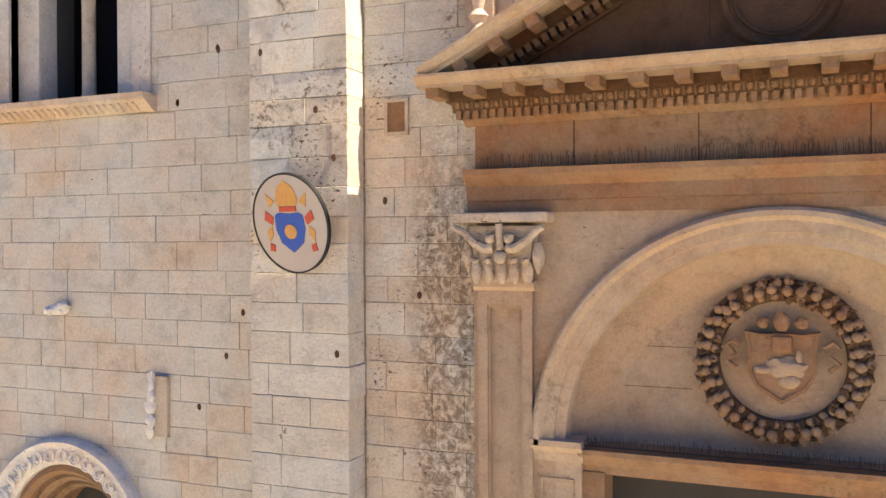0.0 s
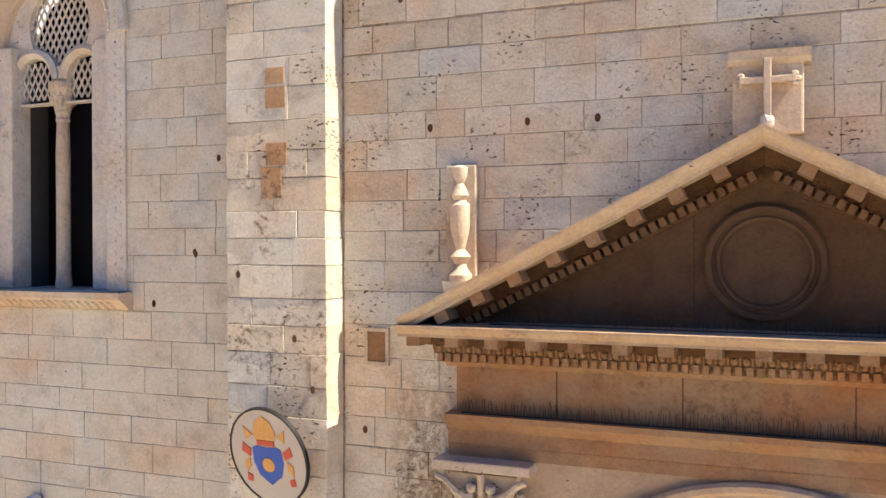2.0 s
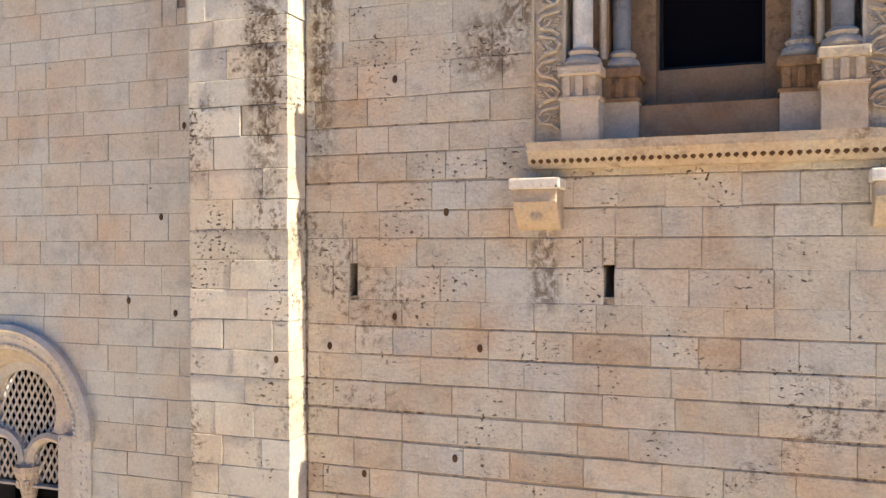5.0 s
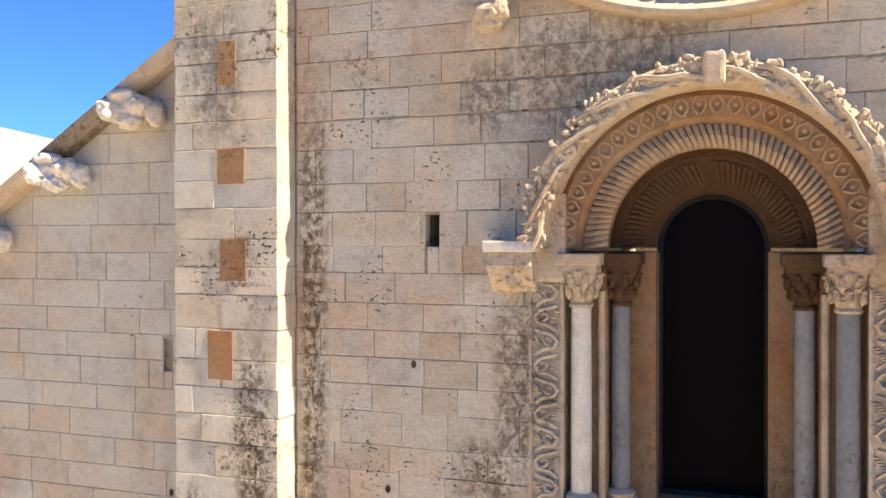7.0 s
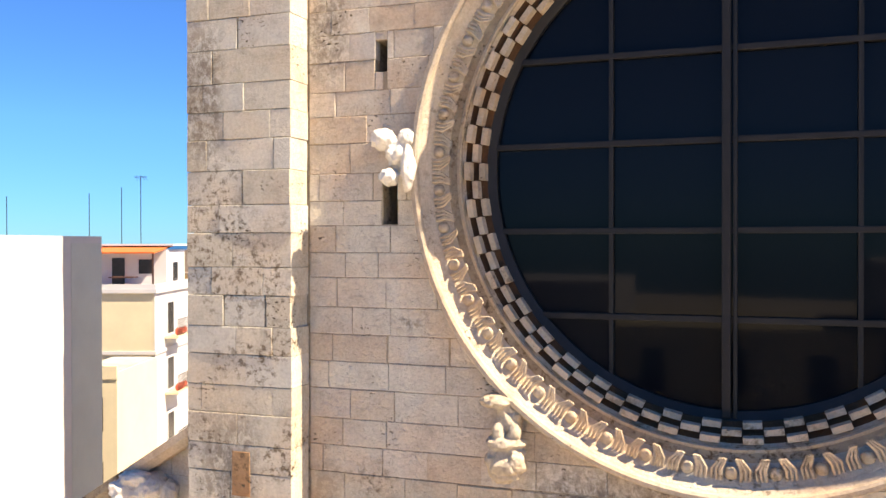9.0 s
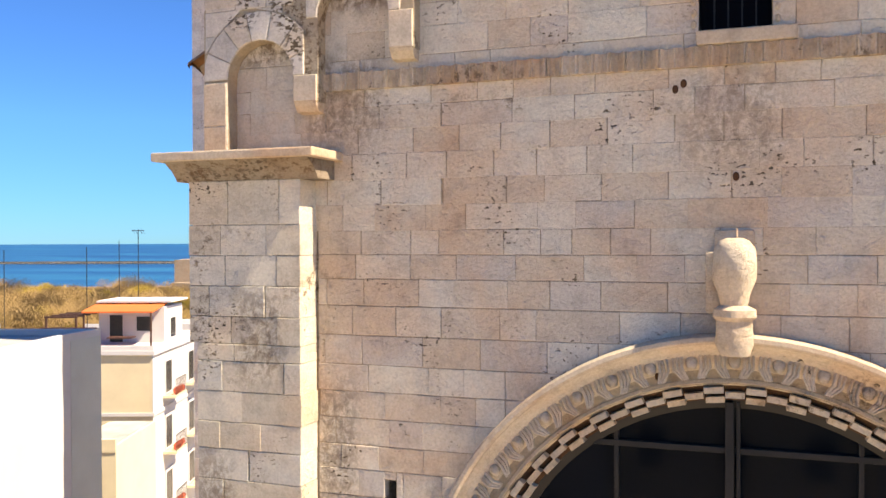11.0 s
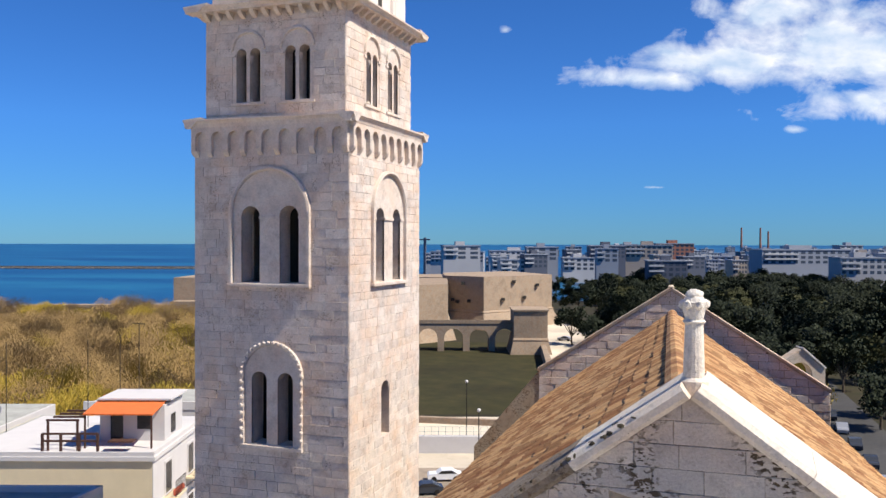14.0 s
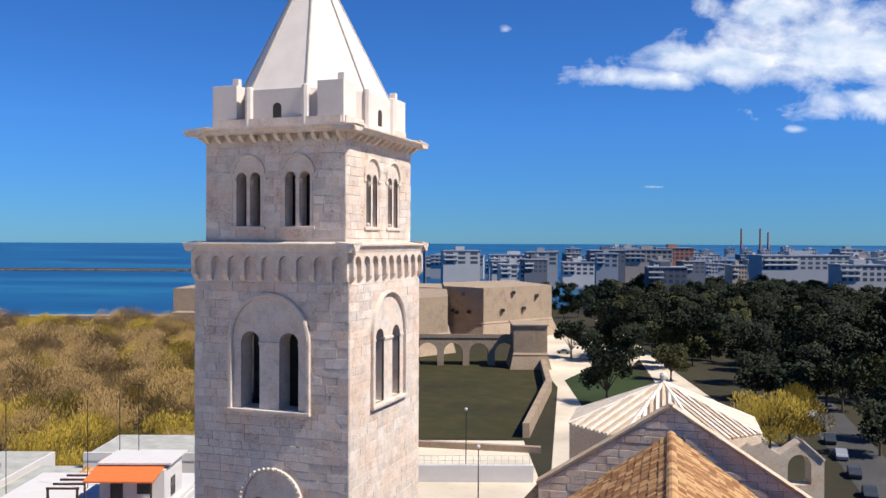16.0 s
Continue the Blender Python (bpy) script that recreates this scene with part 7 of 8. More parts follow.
part("terrace_edge", box(-9.1, hx + 0.2, hd - 0.15, 8.1, 16.9, 17.15), M_WHITEP, ho)
part("terrace_parapet", box(-9, hx + 0.1, hd - 0.05, hd + 0.1, 17.15, 17.42), M_WHITEP, ho)
part("terrace_parapet", box(hx - 0.05, hx + 0.1, hd, 8, 17.15, 17.42), M_WHITEP, ho)
part("string", box(-9.05, hx + 0.14, hd - 0.08, 8.05, 13.3, 13.5), M_WHITEP, ho)
part("hut", box(-1.9, hx - 0.6, 0.2, 4, 17.15, 19.42), M_WHITEP, ho, "small white roof hut")
part("hut_door", box(-1.2, -0.4, 0.16, 0.2, 17.2, 18.9), M_SHUTTER, ho)
part("hut_window", box(0.5, 1.4, 0.16, 0.2, 17.9, 18.8), M_SHUTTER, ho)
part("hut_window", box(hx - 0.6, hx - 0.56, 1.5, 2.4, 17.4, 18.6), M_SHUTTER, ho)
bm = bmesh.new()
A = [bm.verts.new(p) for p in ((-2.1, -2.0, 19.2), (2.2, -2.0, 19.2), (2.05, 2.2, 19.62), (-2.4, 2.2, 19.62))]
B = [bm.verts.new(v.co + Vector((0, 0, 0.1))) for v in A]
bm.faces.new(list(reversed(A))); bm.faces.new(B)
for i in range(4):
    bm.faces.new((A[i], A[(i + 1) % 4], B[(i + 1) % 4], B[i]))
part("canopy", bm, M_ORANGER, ho, "bright orange sloping canopy")
for x in (-2.0, 2.1):
    part("canopy_post", box(x - 0.05, x + 0.05, -1.95, -1.85, 17.15, 19.22), M_RUST, ho)
part("hut_roof", box(-2.2, hx - 0.3, 0.6, 4.3, 19.66, 19.78), M_WHITEP, ho)
for x in (-3.8, -2.7, -1.6, -0.5):
    part("rail_post", box(x - 0.07, x + 0.07, hd + 0.2, hd + 0.34, 17.4, 18.45), M_RUST, ho)
for z in (17.95, 18.38):
    part("rail", box(-3.8, -0.5, hd + 0.22, hd + 0.32, z, z + 0.12), M_RUST, ho)
for x in (-4.0, -2.2):
    part("pergola_post", box(x - 0.06, x + 0.06, -2.6, -2.48, 17.15, 18.95), M_RUST, ho)
for y in (-2.6, -1.6, -0.6, 0.4):
    part("pergola_beam", box(-4.1, -2.1, y, y + 0.12, 18.95, 19.07), M_RUST, ho)
part("terrace_table", box(-0.2, 1.3, -3.0, -2.2, 17.75, 17.82), M_RUST, ho)
for z in (14.3, 10.9, 7.5):
    for y in (-1.2, 3.6):
        wd = part("window", box(hx + 0.05, hx + 0.09, y - 0.6, y + 0.6, z, z + 1.9), M_SHUTTER, ho)
        part("window_frame", plate(rect(y - 0.72, y + 0.72, z - 0.1, z + 2.05), [rect(y - 0.6, y + 0.6, z, z + 1.9)], -0.12, -0.05), M_WHITEP, ho).matrix_basis = Matrix.Translation((hx, 0, 0)) @ Matrix.Rotation(math.pi / 2, 4, "Z")
        bl = part("balcony", box(hx + 0.06, hx + 0.9, y - 1.1, y + 1.1, z - 0.25, z - 0.1), M_CREAMP, ho)
        bm = bmesh.new()
        for q in range(12):
            add_tube(bm, [(hx + 0.86, y - 1.05 + q * 0.19, z - 0.1), (hx + 0.86, y - 1.05 + q * 0.19, z + 0.9)], 0.015, 4)
        add_tube(bm, [(hx + 0.86, y - 1.05, z + 0.9), (hx + 0.86, y + 1.05, z + 0.9)], 0.025, 4)
        part("railing", bm, M_IRON, ho)
        bm = bmesh.new()
        for q in range(5):
            add_blob(bm, (hx + 0.75, y - 0.8 + q * 0.4, z + 0.15), (0.14, 0.14, 0.26), q, 0.5, 1)
        part("flower_pots", bm, M_FLOWER, ho)


def house(lat, dep, w, d, h, label, mat=None, roof=None, turn=0.0, mats=None):
    q = cw(lat, dep)
    t = thing("town_house", (q.x, q.y, 0), label, "house")
    t.rotation_euler = (0, 0, radians(19.55 + turn))
    part("wall", box(-w / 2, w / 2, 0, d, 0, h), mat or M_WHITEP, t)
    part("roof", box(-w / 2 + 0.2, w / 2 - 0.2, 0.2, d - 0.2, h, h + 0.06), roof or M_ROOFDECK, t)
    part("parapet", plate(rect(-w / 2, w / 2, h - 0.3, h + 0.35), [], -0.06, 0.2), mat or M_WHITEP, t)
    for k in range(int(w / 2.6)):
        x = -w / 2 + 1.4 + k * 2.6
        for z in (h - 2.9, h - 6.1, h - 9.3):
            if z > 0.5:
                part("window", box(x - 0.5, x + 0.5, -0.03, 0.02, z, z + 1.7), M_SHUTTER, t)
    return t


house(-17.6, 44, 2.6, 6, 13.4, "narrow cream house with a flat roof", M_CREAMP)
house(-29.5, 60, 7, 12, 15.6, "low pale house with a flat grey roof", M_CREAMP)
house(-37.5, 66, 8, 10, 15.8, "low house with a weathered grey flat roof", M_WHITEP)
house(-24, 71, 10, 8, 16.6, "white house with a grey flat roof behind the terrace", M_WHITEP)
house(-46, 70, 8, 12, 14.5, "small pale flat-roofed house", M_CREAMP)
tiled_slope("roof_lean_to", cw(-28.2, 70, 16.2), cw(-25.0, 66, 16.2), (cw(-1.4, -8.5) - cw(0, 0)) * 0.5 + Vector((0, 0, -0.8)), 10, 0.5, 0.26, "small brown tile roof between flat roofs")
# opposite side of the square, behind the viewpoint
for k, (x, h, m_) in enumerate(((-24, 15, M_CREAMP), (-12.5, 18, M_WHITEP), (-1, 16, M_CREAMP), (10.5, 19, M_WHITEP), (22, 15, M_CREAMP))):
    t = thing("square_house", (x, -34, 0), "pale rendered house across the square", "house", group="houses across the square")
    t.rotation_euler = (0, 0, math.pi)
    part("wall", box(-5.7, 5.7, 0, 9, 0, h), m_, t)
    for i in range(3):
        for z in (2.5, 6, 9.5, 13):
            if z + 2 < h:
                part("window", box(-4 + i * 3.6, -2.9 + i * 3.6, -0.04, 0.02, z, z + 1.9), M_SHUTTER, t)

# roof antennas
def antenna(lat, dep, z0, z1, label="thin metal roof antenna mast", yagi=True):
    q = cw(lat, dep)
    t = thing("roof_antenna", (q.x, q.y, z0), label, "antenna", group="roof antennas")
    b3 = bmesh.new(); add_tube(b3, [(0, 0, 0), (0, 0, z1 - z0)], 0.028, 5)
    part("mast", b3, M_IRON, t)
    if yagi:
        b3 = bmesh.new()
        add_tube(b3, [(-0.5, 0, z1 - z0 - 0.1), (0.5, 0, z1 - z0 - 0.1)], 0.02, 4)
        for x in (-0.4, -0.2, 0.2, 0.4):
            add_tube(b3, [(x, -0.2, z1 - z0 - 0.1 + 0.1), (x, 0.2, z1 - z0 - 0.3)], 0.012, 4)
        part("aerial", b3, M_IRON, t)


antenna(-20.7, 60, 19.4, 24.4)
antenna(-22.0, 60, 19.3, 23.6, yagi=False)
antenna(-24.2, 60, 17.2, 23.2, yagi=False)
antenna(-29.8, 60, 16, 23.0, yagi=False)
q = cw(-33.4, 66)
dsh = thing("satellite_dish", (q.x, q.y, 16.2), "white satellite dish on a roof", "satellite dish")
part("dish", lathe([(0.05, 0.0), (0.3, 0.05), (0.5, 0.16), (0.48, 0.17), (0.28, 0.08)], 0, 0, 16), M_WHITEP, dsh).matrix_basis = Matrix.Translation((0, 0, 0.9)) @ Matrix.Rotation(radians(70), 4, "X")
part("mast", box(-0.03, 0.03, -0.03, 0.03, -0.4, 0.9), M_IRON, dsh)

# ---- castle ----
M_CASTLE = stone("castle_limestone", [(0.30, 0.235, 0.17), (0.33, 0.26, 0.19)], stain_amt=0.4, pits=0.9, dark=0.2, grain=0.06, bump=0.3)
o = cw(14, 300)
cas = thing("castle", (o.x, o.y, 0), "massive ochre stone castle bastion with battered walls", "castle")
cas.rotation_euler = (0, 0, radians(19.55))


def battered(pts, z0, z1, spread):
    b3 = bmesh.new()
    cx_, cy_ = sum(p[0] for p in pts) / len(pts), sum(p[1] for p in pts) / len(pts)
    zm = z0 + (z1 - z0) * 0.3
    rings = []
    for z, s in ((z0, spread), (zm, 0.25), (zm + 0.3, 0.35), (zm + 0.6, 0.2), (zm + 0.9, 0.0), (z1, 0.0)):
        rg = []
        for x, y in pts:
            d = Vector((x - cx_, y - cy_)).normalized() * s * 1.5
            rg.append(b3.verts.new((x + d.x, y + d.y, z)))
        rings.append(rg)
    k = len(pts)
    for A, B in zip(rings, rings[1:]):
        for i in range(k):
            b3.faces.new((A[i], A[(i + 1) % k], B[(i + 1) % k], B[i]))
    b3.faces.new(rings[-1])
    return b3


part("bastion", battered([(0, 0), (26, 22), (14, 60), (-14, 40), (-13.5, 12)], 0, 18.0, 2.2), M_CASTLE, cas)
part("curtain_wall", battered([(-13, 14), (-13, 46), (-60, 46), (-60, 30), (-24, 18)], 0, 17.2, 1.5), M_CASTLE, cas)
part("west_bastion", battered([(-22, -40), (-12.4, -30), (-12.4, 15), (-40, 15), (-40, -40)], 0, 17.0, 2.5), M_CASTLE, cas)
for x, y, z, ry in ((-7, 6.2, 15, 0), (-10.5, 9.2, 9.2, 0), (-5, 4.5, 9.0, 0), (-9, 8, 8.5, 0), (7, 5.8, 9.5, 1), (15, 12.6, 9.8, 1), (20, 16.8, 14, 1), (11, 9.2, 15.5, 1)):
    part("embrasure", box(x - 0.6, x + 0.6, y - 1.2, y + 1.2, z, z + 1.0), M_DARK, cas)
bmx = plate([(-22, 0), (6, 0), (6, 7.6), (-22, 7.6)], [arch_pts(-18 + k * 7.0, 3.6, 2.6, 0.02, 14) for k in range(4)], -60, -54)
part("bridge", bmx, M_CASTLE, cas, "arched stone bridge over the moat")
part("bridge_parapet", box(-22, 6, -60.2, -59.7, 7.6, 8.6), M_CASTLE, cas)
part("gatehouse", battered([(5, -66), (14, -66), (14, -54), (5, -54)], 0, 11.5, 1.2), M_CASTLE, cas)
part("gate_roof", box(4.6, 14.4, -66.4, -53.6, 11.5, 11.9), M_CASTLE, cas)
part("gate", plate(arch_pts(0, 8.4, 0.8, 6.2, 10), [], 0, 0.3), M_DARK, cas).matrix_basis = Matrix.Translation((14.1, -60, 0)) @ Matrix.Rotation(math.pi / 2, 4, "Z")
# moat wall and parapets
b3 = prism([cw(14, 152), cw(15.2, 152), cw(25, 200), cw(28, 240), cw(26.6, 240), cw(23.6, 200)], 0, 2.6)
tagged(link_mesh("moat_wall", b3, M_CASTLE), "long stone retaining wall of the moat", "wall", kind="structure")
b3 = prism([cw(-14, 147), cw(16, 141), cw(16, 142), cw(-14, 148)], 0, 1.0)
tagged(link_mesh("moat_parapet", b3, M_CASTLE), "low stone parapet along the moat", "wall", kind="structure")
b3 = prism([cw(-14, 124), cw(13, 124), cw(13, 125), cw(-14, 125)], 0, 2.4)
tagged(link_mesh("ramp_wall", b3, M_WHITEP), "low white wall beside the road", "wall", kind="structure")
fe = thing("railing", tuple(cw(0, 124.4)), "grey metal railing along the ramp wall", "railing")
b3 = bmesh.new()
for k in range(27):
    p0 = cw(-13.5 + k, 124.5) - cw(0, 124.4)
    add_tube(b3, [p0 + Vector((0, 0, 2.4)), p0 + Vector((0, 0, 3.7))], 0.05, 4)
for z in (3.0, 3.7):
    add_tube(b3, [cw(-13.5, 124.5, z) - cw(0, 124.4), cw(12.5, 124.5, z) - cw(0, 124.4)], 0.04, 4)
part("bars", b3, M_GREENP, fe)
sw = prism([cw(-140, 292), cw(-55, 300), cw(-55, 306), cw(-140, 298)], 0, 8.5)
add = prism([cw(-90, 290), cw(-70, 290), cw(-70, 298), cw(-90, 298)], 0, 10.0, sw)
tagged(link_mesh("sea_wall", add, M_CASTLE), "long low ochre sea wall behind the woods", "wall", kind="structure")
b3 = prism([cw(-92, 300), cw(-60, 300), cw(-60, 330), cw(-92, 330)], 0, 17.5)
tagged(link_mesh("sea_bastion", b3, M_CASTLE), "square stone sea bastion", "castle")

# ---- street lamps ----
def street_lamp(lat, dep, h, label):
    p0 = cw(lat, dep)
    t = thing("street_lamp", (p0.x, p0.y, 0), label, "street lamp", group="street lamps")
    b4 = bmesh.new(); add_tube(b4, [(0, 0, 0), (0, 0, h)], 0.09, 6, 0.6)
    part("pole", b4, M_IRON, t)
    part("globe", lathe([(0.05, h), (0.22, h + 0.15), (0.24, h + 0.3), (0.1, h + 0.45)], 0, 0, 10), M_WHITEP, t)


street_lamp(4.2, 100, 10.5, "black street lamp with a white globe")
street_lamp(3.6, 130, 9.0, "black street lamp with a white globe")

# ---- cars ----
def car(lat, dep, turn, paint, label):
    p0 = cw(lat, dep)
    t = thing("car", (p0.x, p0.y, 0.03), label, "car", group="cars")
    t.rotation_euler = (0, 0, radians(19.55 + turn))
    b4 = bmesh.new()
    prof = [(-2.1, 0.3), (-2.15, 0.75), (-1.9, 0.95), (-1.0, 1.0), (-0.4, 1.42), (0.9, 1.45), (1.7, 1.02), (2.1, 0.95), (2.15, 0.4), (2.0, 0.3)]
    add_plate(b4, prof, [], -0.85, 0.85)
    part("body", b4, paint, t)
    part("windows", plate([(-0.88, 1.0), (-0.38, 1.36), (0.86, 1.39), (1.5, 1.02)], [], -0.865, 0.865), M_SHUTTER, t)
    for x in (-1.35, 1.35):
        for y in (-0.8, 0.8):
            b5 = lathe([(0.2, -0.1), (0.33, -0.1), (0.34, 0.0), (0.33, 0.1), (0.2, 0.1)], 0, 0, 16)
            b5.transform(Matrix.Translation((x, y, 0.34)) @ Matrix.Rotation(math.pi / 2, 4, "X"))
            part("wheel", b5, M_IRON, t)
    return t


M_CARW = plain("white_car_paint", (0.75, 0.75, 0.75), 0.25, 0, 0.02)
M_CARD = plain("dark_car_paint", (0.04, 0.045, 0.055), 0.25, 0, 0.1)
M_CARS = plain("silver_car_paint", (0.35, 0.36, 0.38), 0.3, 0.4, 0.05)
car(0.3, 110, 4, M_CARW, "white hatchback on the road below the castle")
car(-2.0, 104, 8, M_CARD, "dark car parked beside the road")
car(37, 266, -30, M_CARS, "silver car parked on the castle forecourt")
for k in range(9):
    car(51.5 + k * 2.9, 96 + k * 10.6, 70, (M_CARD, M_CARS, M_CARD)[k % 3], "dark car parked along the road" if k % 3 != 1 else "silver car parked along the road")

# ---- trees ----
def leaf_mat(name, cols):
    m, n, l, b = mat_base(name, 0.8)
    r = ramp(n, [(i / max(1, len(cols) - 1), c) for i, c in enumerate(cols)])
    mx = n.new("ShaderNodeMath"); mx.operation = "MULTIPLY_ADD"; mx.inputs[1].default_value = 0.55
    m2 = n.new("ShaderNodeMath"); m2.operation = "MULTIPLY"; m2.inputs[1].default_value = 0.45
    l.new(n.new("ShaderNodeObjectInfo").outputs["Random"], m2.inputs[0])
    l.new(n.new("ShaderNodeNewGeometry").outputs["Random Per Island"], mx.inputs[0])
    l.new(m2.outputs[0], mx.inputs[2])
    l.new(mx.outputs[0], r.inputs[0])
    l.new(r.outputs[0], b.inputs["Base Color"])
    return m


M_BARK = plain("grey_brown_bark", (0.10, 0.075, 0.05), 0.95, 0, 0.3, 3)
M_TWIG = leaf_mat("bare_twigs", [(0.21, 0.135, 0.06), (0.32, 0.21, 0.09), (0.26, 0.17, 0.065), (0.36, 0.235, 0.08)])
M_SPRING = leaf_mat("yellow_green_leaves", [(0.24, 0.165, 0.025), (0.36, 0.245, 0.033), (0.29, 0.22, 0.033), (0.40, 0.27, 0.04)])
# dark green taken down further: cloud shadow over the park painted into the leaves
M_PINE = leaf_mat("cloud_shaded_green_leaves", [(0.006, 0.010, 0.005), (0.011, 0.017, 0.007), (0.016, 0.023, 0.009), (0.026, 0.032, 0.012)])
M_OLIVE = leaf_mat("olive_green_leaves", [(0.028, 0.033, 0.011), (0.045, 0.048, 0.015), (0.06, 0.058, 0.018)])


def crown_mesh(n, rx_, rz_, zc, leaf, seed, lobes=9, thin=False):
    r = random.Random(seed)
    b4 = bmesh.new()
    cs = [(Vector((r.uniform(-1, 1) * rx_ * 0.62, r.uniform(-1, 1) * rx_ * 0.62, zc + r.uniform(-0.75, 0.7) * rz_)), r.uniform(0.3, 0.52)) for _ in range(lobes)]
    for k in range(n):
        c, s = r.choice(cs)
        d = Vector((r.gauss(0, 1), r.gauss(0, 1), r.gauss(0, 1))).normalized() * (r.random() ** 0.45)
        p0 = c + Vector((d.x * rx_ * s, d.y * rx_ * s, d.z * rz_ * s))
        u = Vector((r.gauss(0, 1), r.gauss(0, 1), r.gauss(0, 1))).normalized()
        if thin:
            u = (u + Vector((0, 0, 1.6)) + d * 0.8).normalized()
        w = u.orthogonal().normalized()
        q = leaf * r.uniform(0.6, 1.4)
        ww = q * (0.16 if thin else 0.6)
        v = [b4.verts.new(p0 - u * q), b4.verts.new(p0 + w * ww), b4.verts.new(p0 + u * q), b4.verts.new(p0 - w * ww)]
        b4.faces.new(v)
    return b4, cs


def tree(kind, h, rx_, mat, n, leaf, seed, label, thin=False, lobes=9, cat="tree"):
    t = thing(kind, (0, 0, 0), label, cat)
    cr, cs = crown_mesh(n, rx_, h * 0.4, h * 0.6, leaf, seed, lobes, thin)
    b4 = bmesh.new()
    add_tube(b4, [(0, 0, 0), (0.1, 0.05, h * 0.25), (0.0, 0.1, h * 0.6)], h * 0.025, 7, 0.5)
    for c, s in cs:
        add_tube(b4, [(0.05, 0.05, h * 0.22), tuple(c * 0.55 + Vector((0, 0, h * 0.14))), tuple(c)], h * 0.011, 5, 0.35)
    part("trunk", b4, M_BARK, t)
    part("crown", cr, mat, t)
    return t


def grove(protos, places):
    for i, (lat, dep, k, s) in enumerate(places):
        p0 = cw(lat, dep)
        m = Matrix.Translation((p0.x, p0.y, 0)) @ Matrix.Rotation(i * 1.7, 4, "Z")
        if i < len(protos):
            t = protos[i]
            t.matrix_basis = m
        else:
            t = copy_thing(protos[k % len(protos)], m)
        t.scale = (s, s, s)


tb = [tree("bare_tree", 11, 6.2, M_TWIG, 5200, 0.27, 1, "leafless brown tree with fine twigs", True, 20), tree("bare_tree", 12, 6.5, M_TWIG, 5200, 0.27, 2, "leafless brown tree with fine twigs", True, 20), tree("budding_tree", 10, 5.6, M_SPRING, 5200, 0.26, 3, "tree with fresh yellow-green spring leaves", True, 20)]
ts_ = [tree("park_tree", 12, 5.2, M_PINE, 1900, 0.42, 4, "dark green park tree with cloud shadow painted into its dense crown", False, 10), tree("park_tree", 10, 5.0, M_PINE, 1900, 0.42, 5, "dark green park tree with cloud shadow painted into its dense crown", False, 9), tree("olive_tree", 11, 5.4, M_OLIVE, 1900, 0.42, 6, "olive-green park tree with a broad crown", False, 9)]
yb = tree("willow_tree", 10.5, 6.6, M_SPRING, 5200, 0.32, 7, "broad yellow-green willow beside the road", True, 16)
rp = random.Random(55)
pl = []
for row in range(15):
    dep = 112 + row * 12.0
    half_l, half_r = -0.53 * dep - 6, -0.26 * dep + 12
    lat = half_l + rp.random() * 6
    while lat < half_r:
        sp = rp.random()
        pl.append((lat, dep + rp.uniform(-4, 4), 2 if (sp < 0.24 or (row < 2 and sp < 0.5)) else int(sp * 10) % 2, rp.uniform(0.85, 1.15)))
        lat += rp.uniform(6.5, 9.5)
pl[:3] = [(pl[0][0], pl[0][1], 0, 1.0), (pl[1][0], pl[1][1], 1, 1.0), (-50, 114, 2, 1.1)]
grove(tb, pl)
pk = []
for row in range(19):
    dep = 185 + row * 20
    lat = max(0.19 * dep, 44) if dep > 235 else 0.36 * dep
    while lat < 0.62 * dep:
        pk.append((lat + rp.uniform(-2, 2), dep + rp.uniform(-7, 7), 2 if rp.random() < 0.22 else rp.randrange(2), rp.uniform(0.75, 1.2)))
        lat += rp.uniform(6, 9.5)
for row in range(8):
    dep = 390 + row * 26
    pk += [(0.02 * dep + k * 11 + rp.uniform(-3, 3), dep + rp.uniform(-6, 6), rp.randrange(3), rp.uniform(0.5, 0.75)) for k in range(1 + int(0.17 * dep / 11))]
pk += [(34.5, 184, 0, 1.0), (43, 250, 1, 0.9), (37.5, 255, 0, 0.95), (60, 235, 2, 1.1), (56, 215, 2, 0.9), (70, 190, 1, 0.9), (80, 175, 0, 0.9), (76, 150, 1, 0.9), (70, 140, 0, 0.8), (84, 140, 1, 0.8), (88, 150, 0, 0.8)]
grove(ts_, pk)
q = cw(53.5, 143)
yb.location = (q.x, q.y, 0)
w2 = copy_thing(yb, Matrix.Translation(cw(58, 146)) @ Matrix.Rotation(2, 4, "Z"))

# ---- far city ----
CITY = [plain("city_render", c, 0.85, 0, 0.06, 0.05) for c in ((0.36, 0.36, 0.37), (0.26, 0.28, 0.32), (0.36, 0.30, 0.25), (0.10, 0.11, 0.14), (0.46, 0.46, 0.47), (0.30, 0.13, 0.09))]
M_CWIN = plain("far_windows", (0.06, 0.075, 0.10), 0.25, 0, 0.3, 0.3)


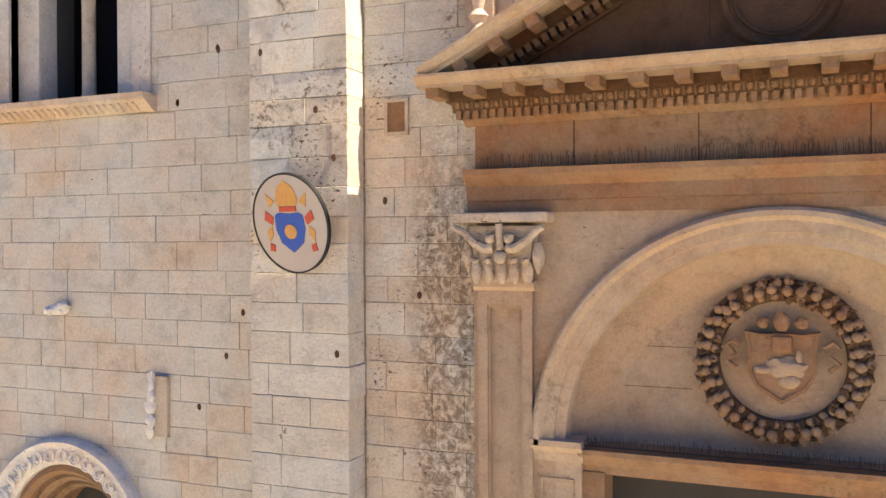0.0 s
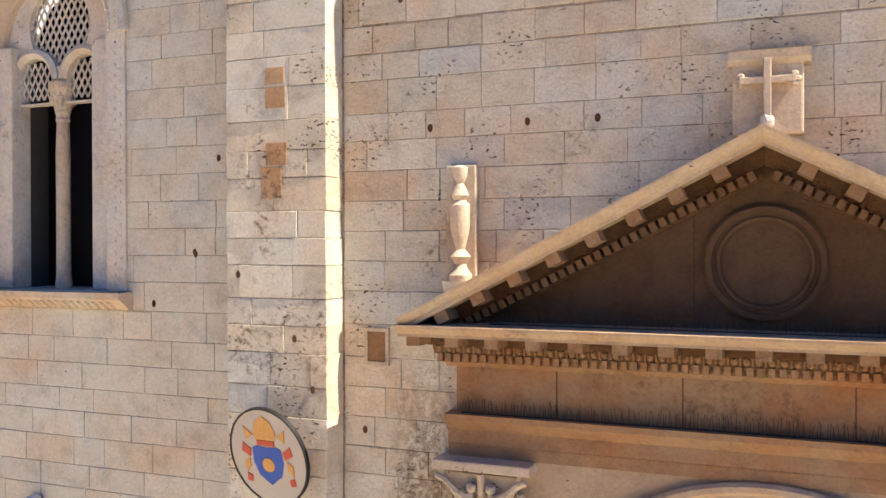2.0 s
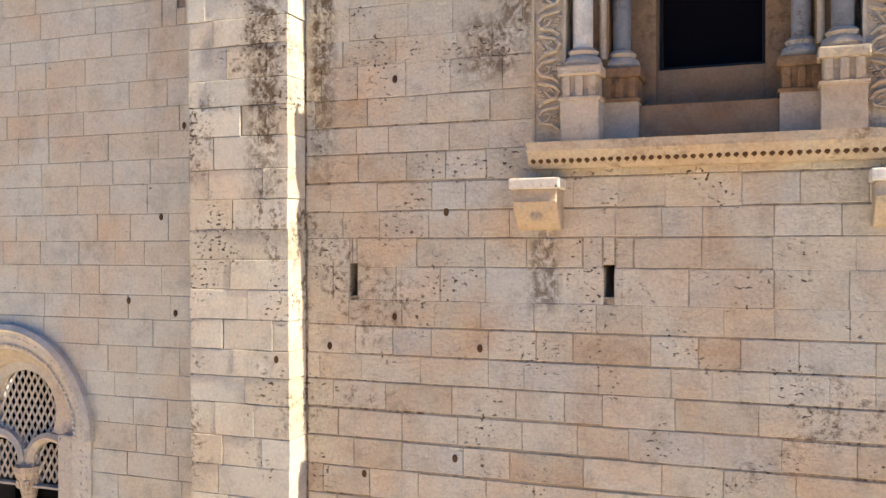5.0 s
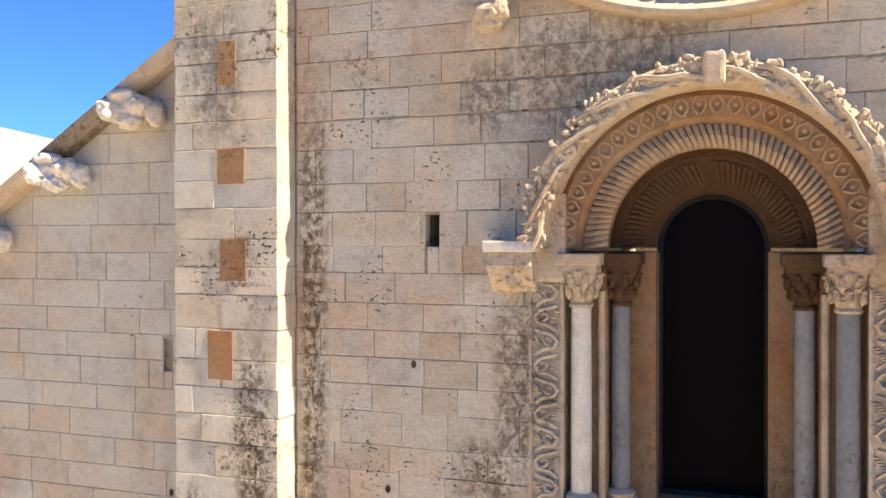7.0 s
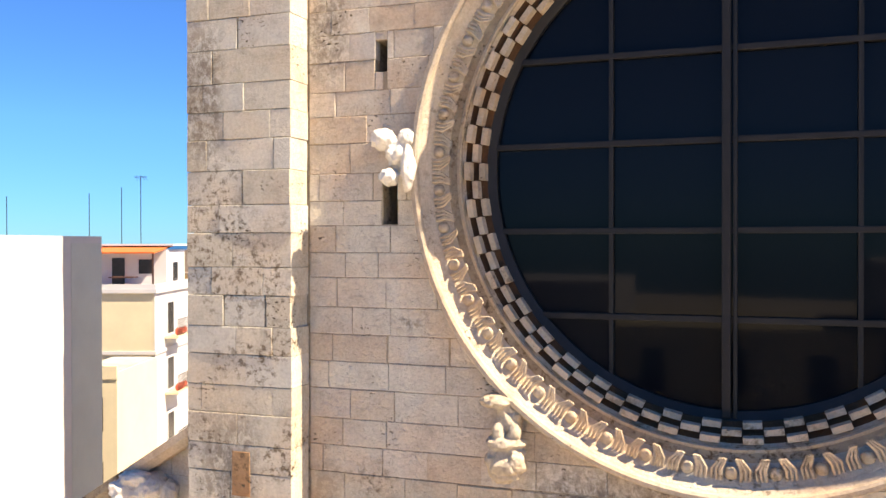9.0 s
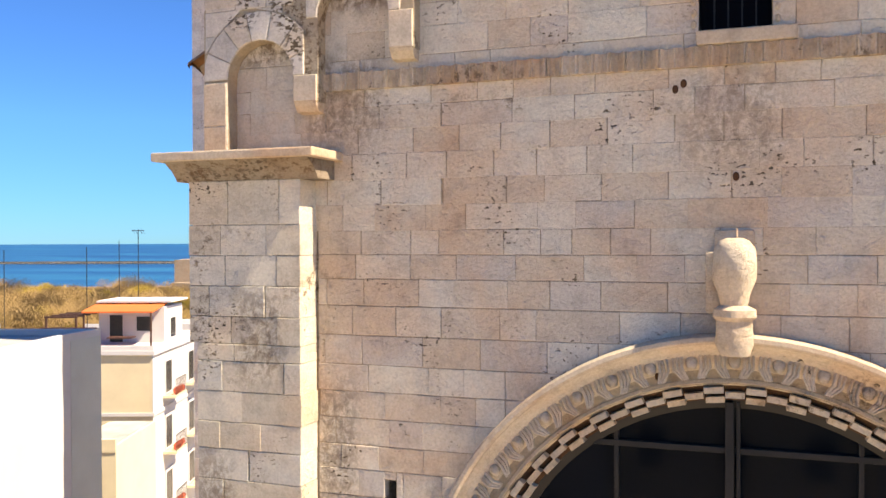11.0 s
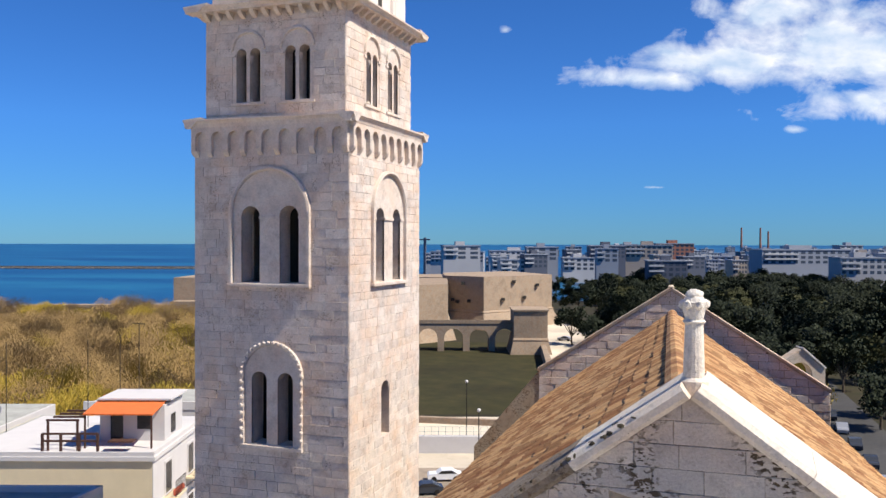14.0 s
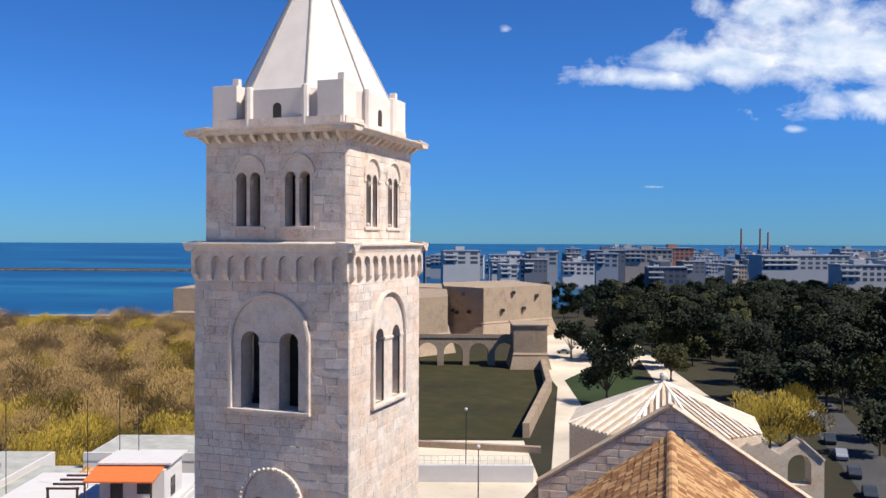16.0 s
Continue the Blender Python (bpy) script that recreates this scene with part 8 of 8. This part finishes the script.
def block(lat, dep, w, d, h, mat, label, storeys, cols):
    p0 = cw(lat, dep)
    t = thing("apartment_building", (p0.x, p0.y, 0), label, "building", group="far apartment blocks")
    t.rotation_euler = (0, 0, radians(19.55 + (w * 7 + h * 3) % 16 - 8))
    part("wall", box(-w / 2, w / 2, 0, d, 0, h), mat, t)
    part("roof", box(-w / 2 - 0.4, w / 2 + 0.4, -0.4, d + 0.4, h, h + 0.7), CITY[1], t)
    part("stair_head", box(-w * 0.15, w * 0.1, d * 0.3, d * 0.7, h + 0.7, h + 3.2), mat, t)
    f = None
    for s in range(min(storeys, 3)):
        z = h - 3.0 * (s + 1) + 0.7
        if z < 0:
            break
        for c in range(cols):
            x = -w / 2 + w * (c + 0.5) / cols
            if f is None:
                f = part("window", box(-w / cols * 0.3, w / cols * 0.3, -0.06, 0.05, 0, 1.7), M_CWIN, t)
                oo = f
            else:
                oo = f.copy(); scene.collection.objects.link(oo)
            oo.location = (x, 0, z)
    for s in range(2):
        z = h - 3.0 * (s + 1) + 0.1
        part("balcony", box(-w * 0.48, -w * 0.1, -1.2, 0, z, z + 0.9), CITY[4], t)
    return t


rc = random.Random(101)
block(12, 760, 46, 14, 21, CITY[0], "long far apartment block with blue-grey windows", 4, 12)
block(58, 700, 42, 14, 22.5, CITY[4], "long far apartment block with white balconies", 4, 10)
block(-2, 800, 30, 14, 19, CITY[1], "far grey apartment block", 3, 8)
block(120, 640, 26, 16, 27, CITY[3], "dark far apartment tower", 4, 7)
block(150, 640, 34, 16, 27.5, CITY[2], "cream far apartment block", 4, 9)
block(128, 500, 22, 14, 19, CITY[3], "dark grey flat-roofed block", 3, 6)
block(232, 560, 60, 18, 25, CITY[1], "wide blue-grey far apartment block", 4, 12)
block(255, 470, 34, 18, 23.5, CITY[4], "white far apartment block with balconies", 4, 8)
block(226, 470, 26, 16, 21.5, CITY[0], "pale far apartment block", 4, 7)
block(185, 700, 30, 16, 28.5, CITY[5], "far building with a red roof", 3, 8)
for k in range(105):
    dep = rc.uniform(520, 1700)
    u = rc.uniform(0.02 if dep < 900 else 0.12, 0.6)
    zt_ = 34.25 - (rc.uniform(8, 42)) / 1554 * dep * (0.55 if dep > 900 else 0.75)
    h = max(6, min(27, zt_ * rc.uniform(0.55, 0.95)))
    block(u * dep, dep, rc.uniform(9, 28), 14, h, rc.choice(CITY[:5] + [CITY[0], CITY[4]]), "distant pale apartment building in the city", 3, rc.randrange(3, 6))
for x, h in ((0.3395, 60), (0.361, 60), (0.370, 52)):
    p0 = cw(x * 1900, 1900)
    t = thing("factory_chimney", (p0.x, p0.y, 0), "tall thin factory chimney on the skyline", "chimney", group="factory chimneys")
    part("shaft", lathe([(2.6, 0), (1.7, h), (1.9, h + 2)], 0, 0, 10), CITY[5], t)
p0 = cw(-13.2, 640)
t = thing("crane", (p0.x, p0.y, 0), "thin dark harbour crane", "crane")
part("mast", box(-0.8, 0.8, -0.8, 0.8, 0, 33), CITY[3], t)
part("jib", box(-5, 4, -0.5, 0.5, 31, 32), CITY[3], t)
house(112, 165, 14, 20, 12.5, "violet-grey building at the edge of the park", plain("violet_grey_render", (0.2, 0.19, 0.23), 0.85, 0, 0.1, 0.5))

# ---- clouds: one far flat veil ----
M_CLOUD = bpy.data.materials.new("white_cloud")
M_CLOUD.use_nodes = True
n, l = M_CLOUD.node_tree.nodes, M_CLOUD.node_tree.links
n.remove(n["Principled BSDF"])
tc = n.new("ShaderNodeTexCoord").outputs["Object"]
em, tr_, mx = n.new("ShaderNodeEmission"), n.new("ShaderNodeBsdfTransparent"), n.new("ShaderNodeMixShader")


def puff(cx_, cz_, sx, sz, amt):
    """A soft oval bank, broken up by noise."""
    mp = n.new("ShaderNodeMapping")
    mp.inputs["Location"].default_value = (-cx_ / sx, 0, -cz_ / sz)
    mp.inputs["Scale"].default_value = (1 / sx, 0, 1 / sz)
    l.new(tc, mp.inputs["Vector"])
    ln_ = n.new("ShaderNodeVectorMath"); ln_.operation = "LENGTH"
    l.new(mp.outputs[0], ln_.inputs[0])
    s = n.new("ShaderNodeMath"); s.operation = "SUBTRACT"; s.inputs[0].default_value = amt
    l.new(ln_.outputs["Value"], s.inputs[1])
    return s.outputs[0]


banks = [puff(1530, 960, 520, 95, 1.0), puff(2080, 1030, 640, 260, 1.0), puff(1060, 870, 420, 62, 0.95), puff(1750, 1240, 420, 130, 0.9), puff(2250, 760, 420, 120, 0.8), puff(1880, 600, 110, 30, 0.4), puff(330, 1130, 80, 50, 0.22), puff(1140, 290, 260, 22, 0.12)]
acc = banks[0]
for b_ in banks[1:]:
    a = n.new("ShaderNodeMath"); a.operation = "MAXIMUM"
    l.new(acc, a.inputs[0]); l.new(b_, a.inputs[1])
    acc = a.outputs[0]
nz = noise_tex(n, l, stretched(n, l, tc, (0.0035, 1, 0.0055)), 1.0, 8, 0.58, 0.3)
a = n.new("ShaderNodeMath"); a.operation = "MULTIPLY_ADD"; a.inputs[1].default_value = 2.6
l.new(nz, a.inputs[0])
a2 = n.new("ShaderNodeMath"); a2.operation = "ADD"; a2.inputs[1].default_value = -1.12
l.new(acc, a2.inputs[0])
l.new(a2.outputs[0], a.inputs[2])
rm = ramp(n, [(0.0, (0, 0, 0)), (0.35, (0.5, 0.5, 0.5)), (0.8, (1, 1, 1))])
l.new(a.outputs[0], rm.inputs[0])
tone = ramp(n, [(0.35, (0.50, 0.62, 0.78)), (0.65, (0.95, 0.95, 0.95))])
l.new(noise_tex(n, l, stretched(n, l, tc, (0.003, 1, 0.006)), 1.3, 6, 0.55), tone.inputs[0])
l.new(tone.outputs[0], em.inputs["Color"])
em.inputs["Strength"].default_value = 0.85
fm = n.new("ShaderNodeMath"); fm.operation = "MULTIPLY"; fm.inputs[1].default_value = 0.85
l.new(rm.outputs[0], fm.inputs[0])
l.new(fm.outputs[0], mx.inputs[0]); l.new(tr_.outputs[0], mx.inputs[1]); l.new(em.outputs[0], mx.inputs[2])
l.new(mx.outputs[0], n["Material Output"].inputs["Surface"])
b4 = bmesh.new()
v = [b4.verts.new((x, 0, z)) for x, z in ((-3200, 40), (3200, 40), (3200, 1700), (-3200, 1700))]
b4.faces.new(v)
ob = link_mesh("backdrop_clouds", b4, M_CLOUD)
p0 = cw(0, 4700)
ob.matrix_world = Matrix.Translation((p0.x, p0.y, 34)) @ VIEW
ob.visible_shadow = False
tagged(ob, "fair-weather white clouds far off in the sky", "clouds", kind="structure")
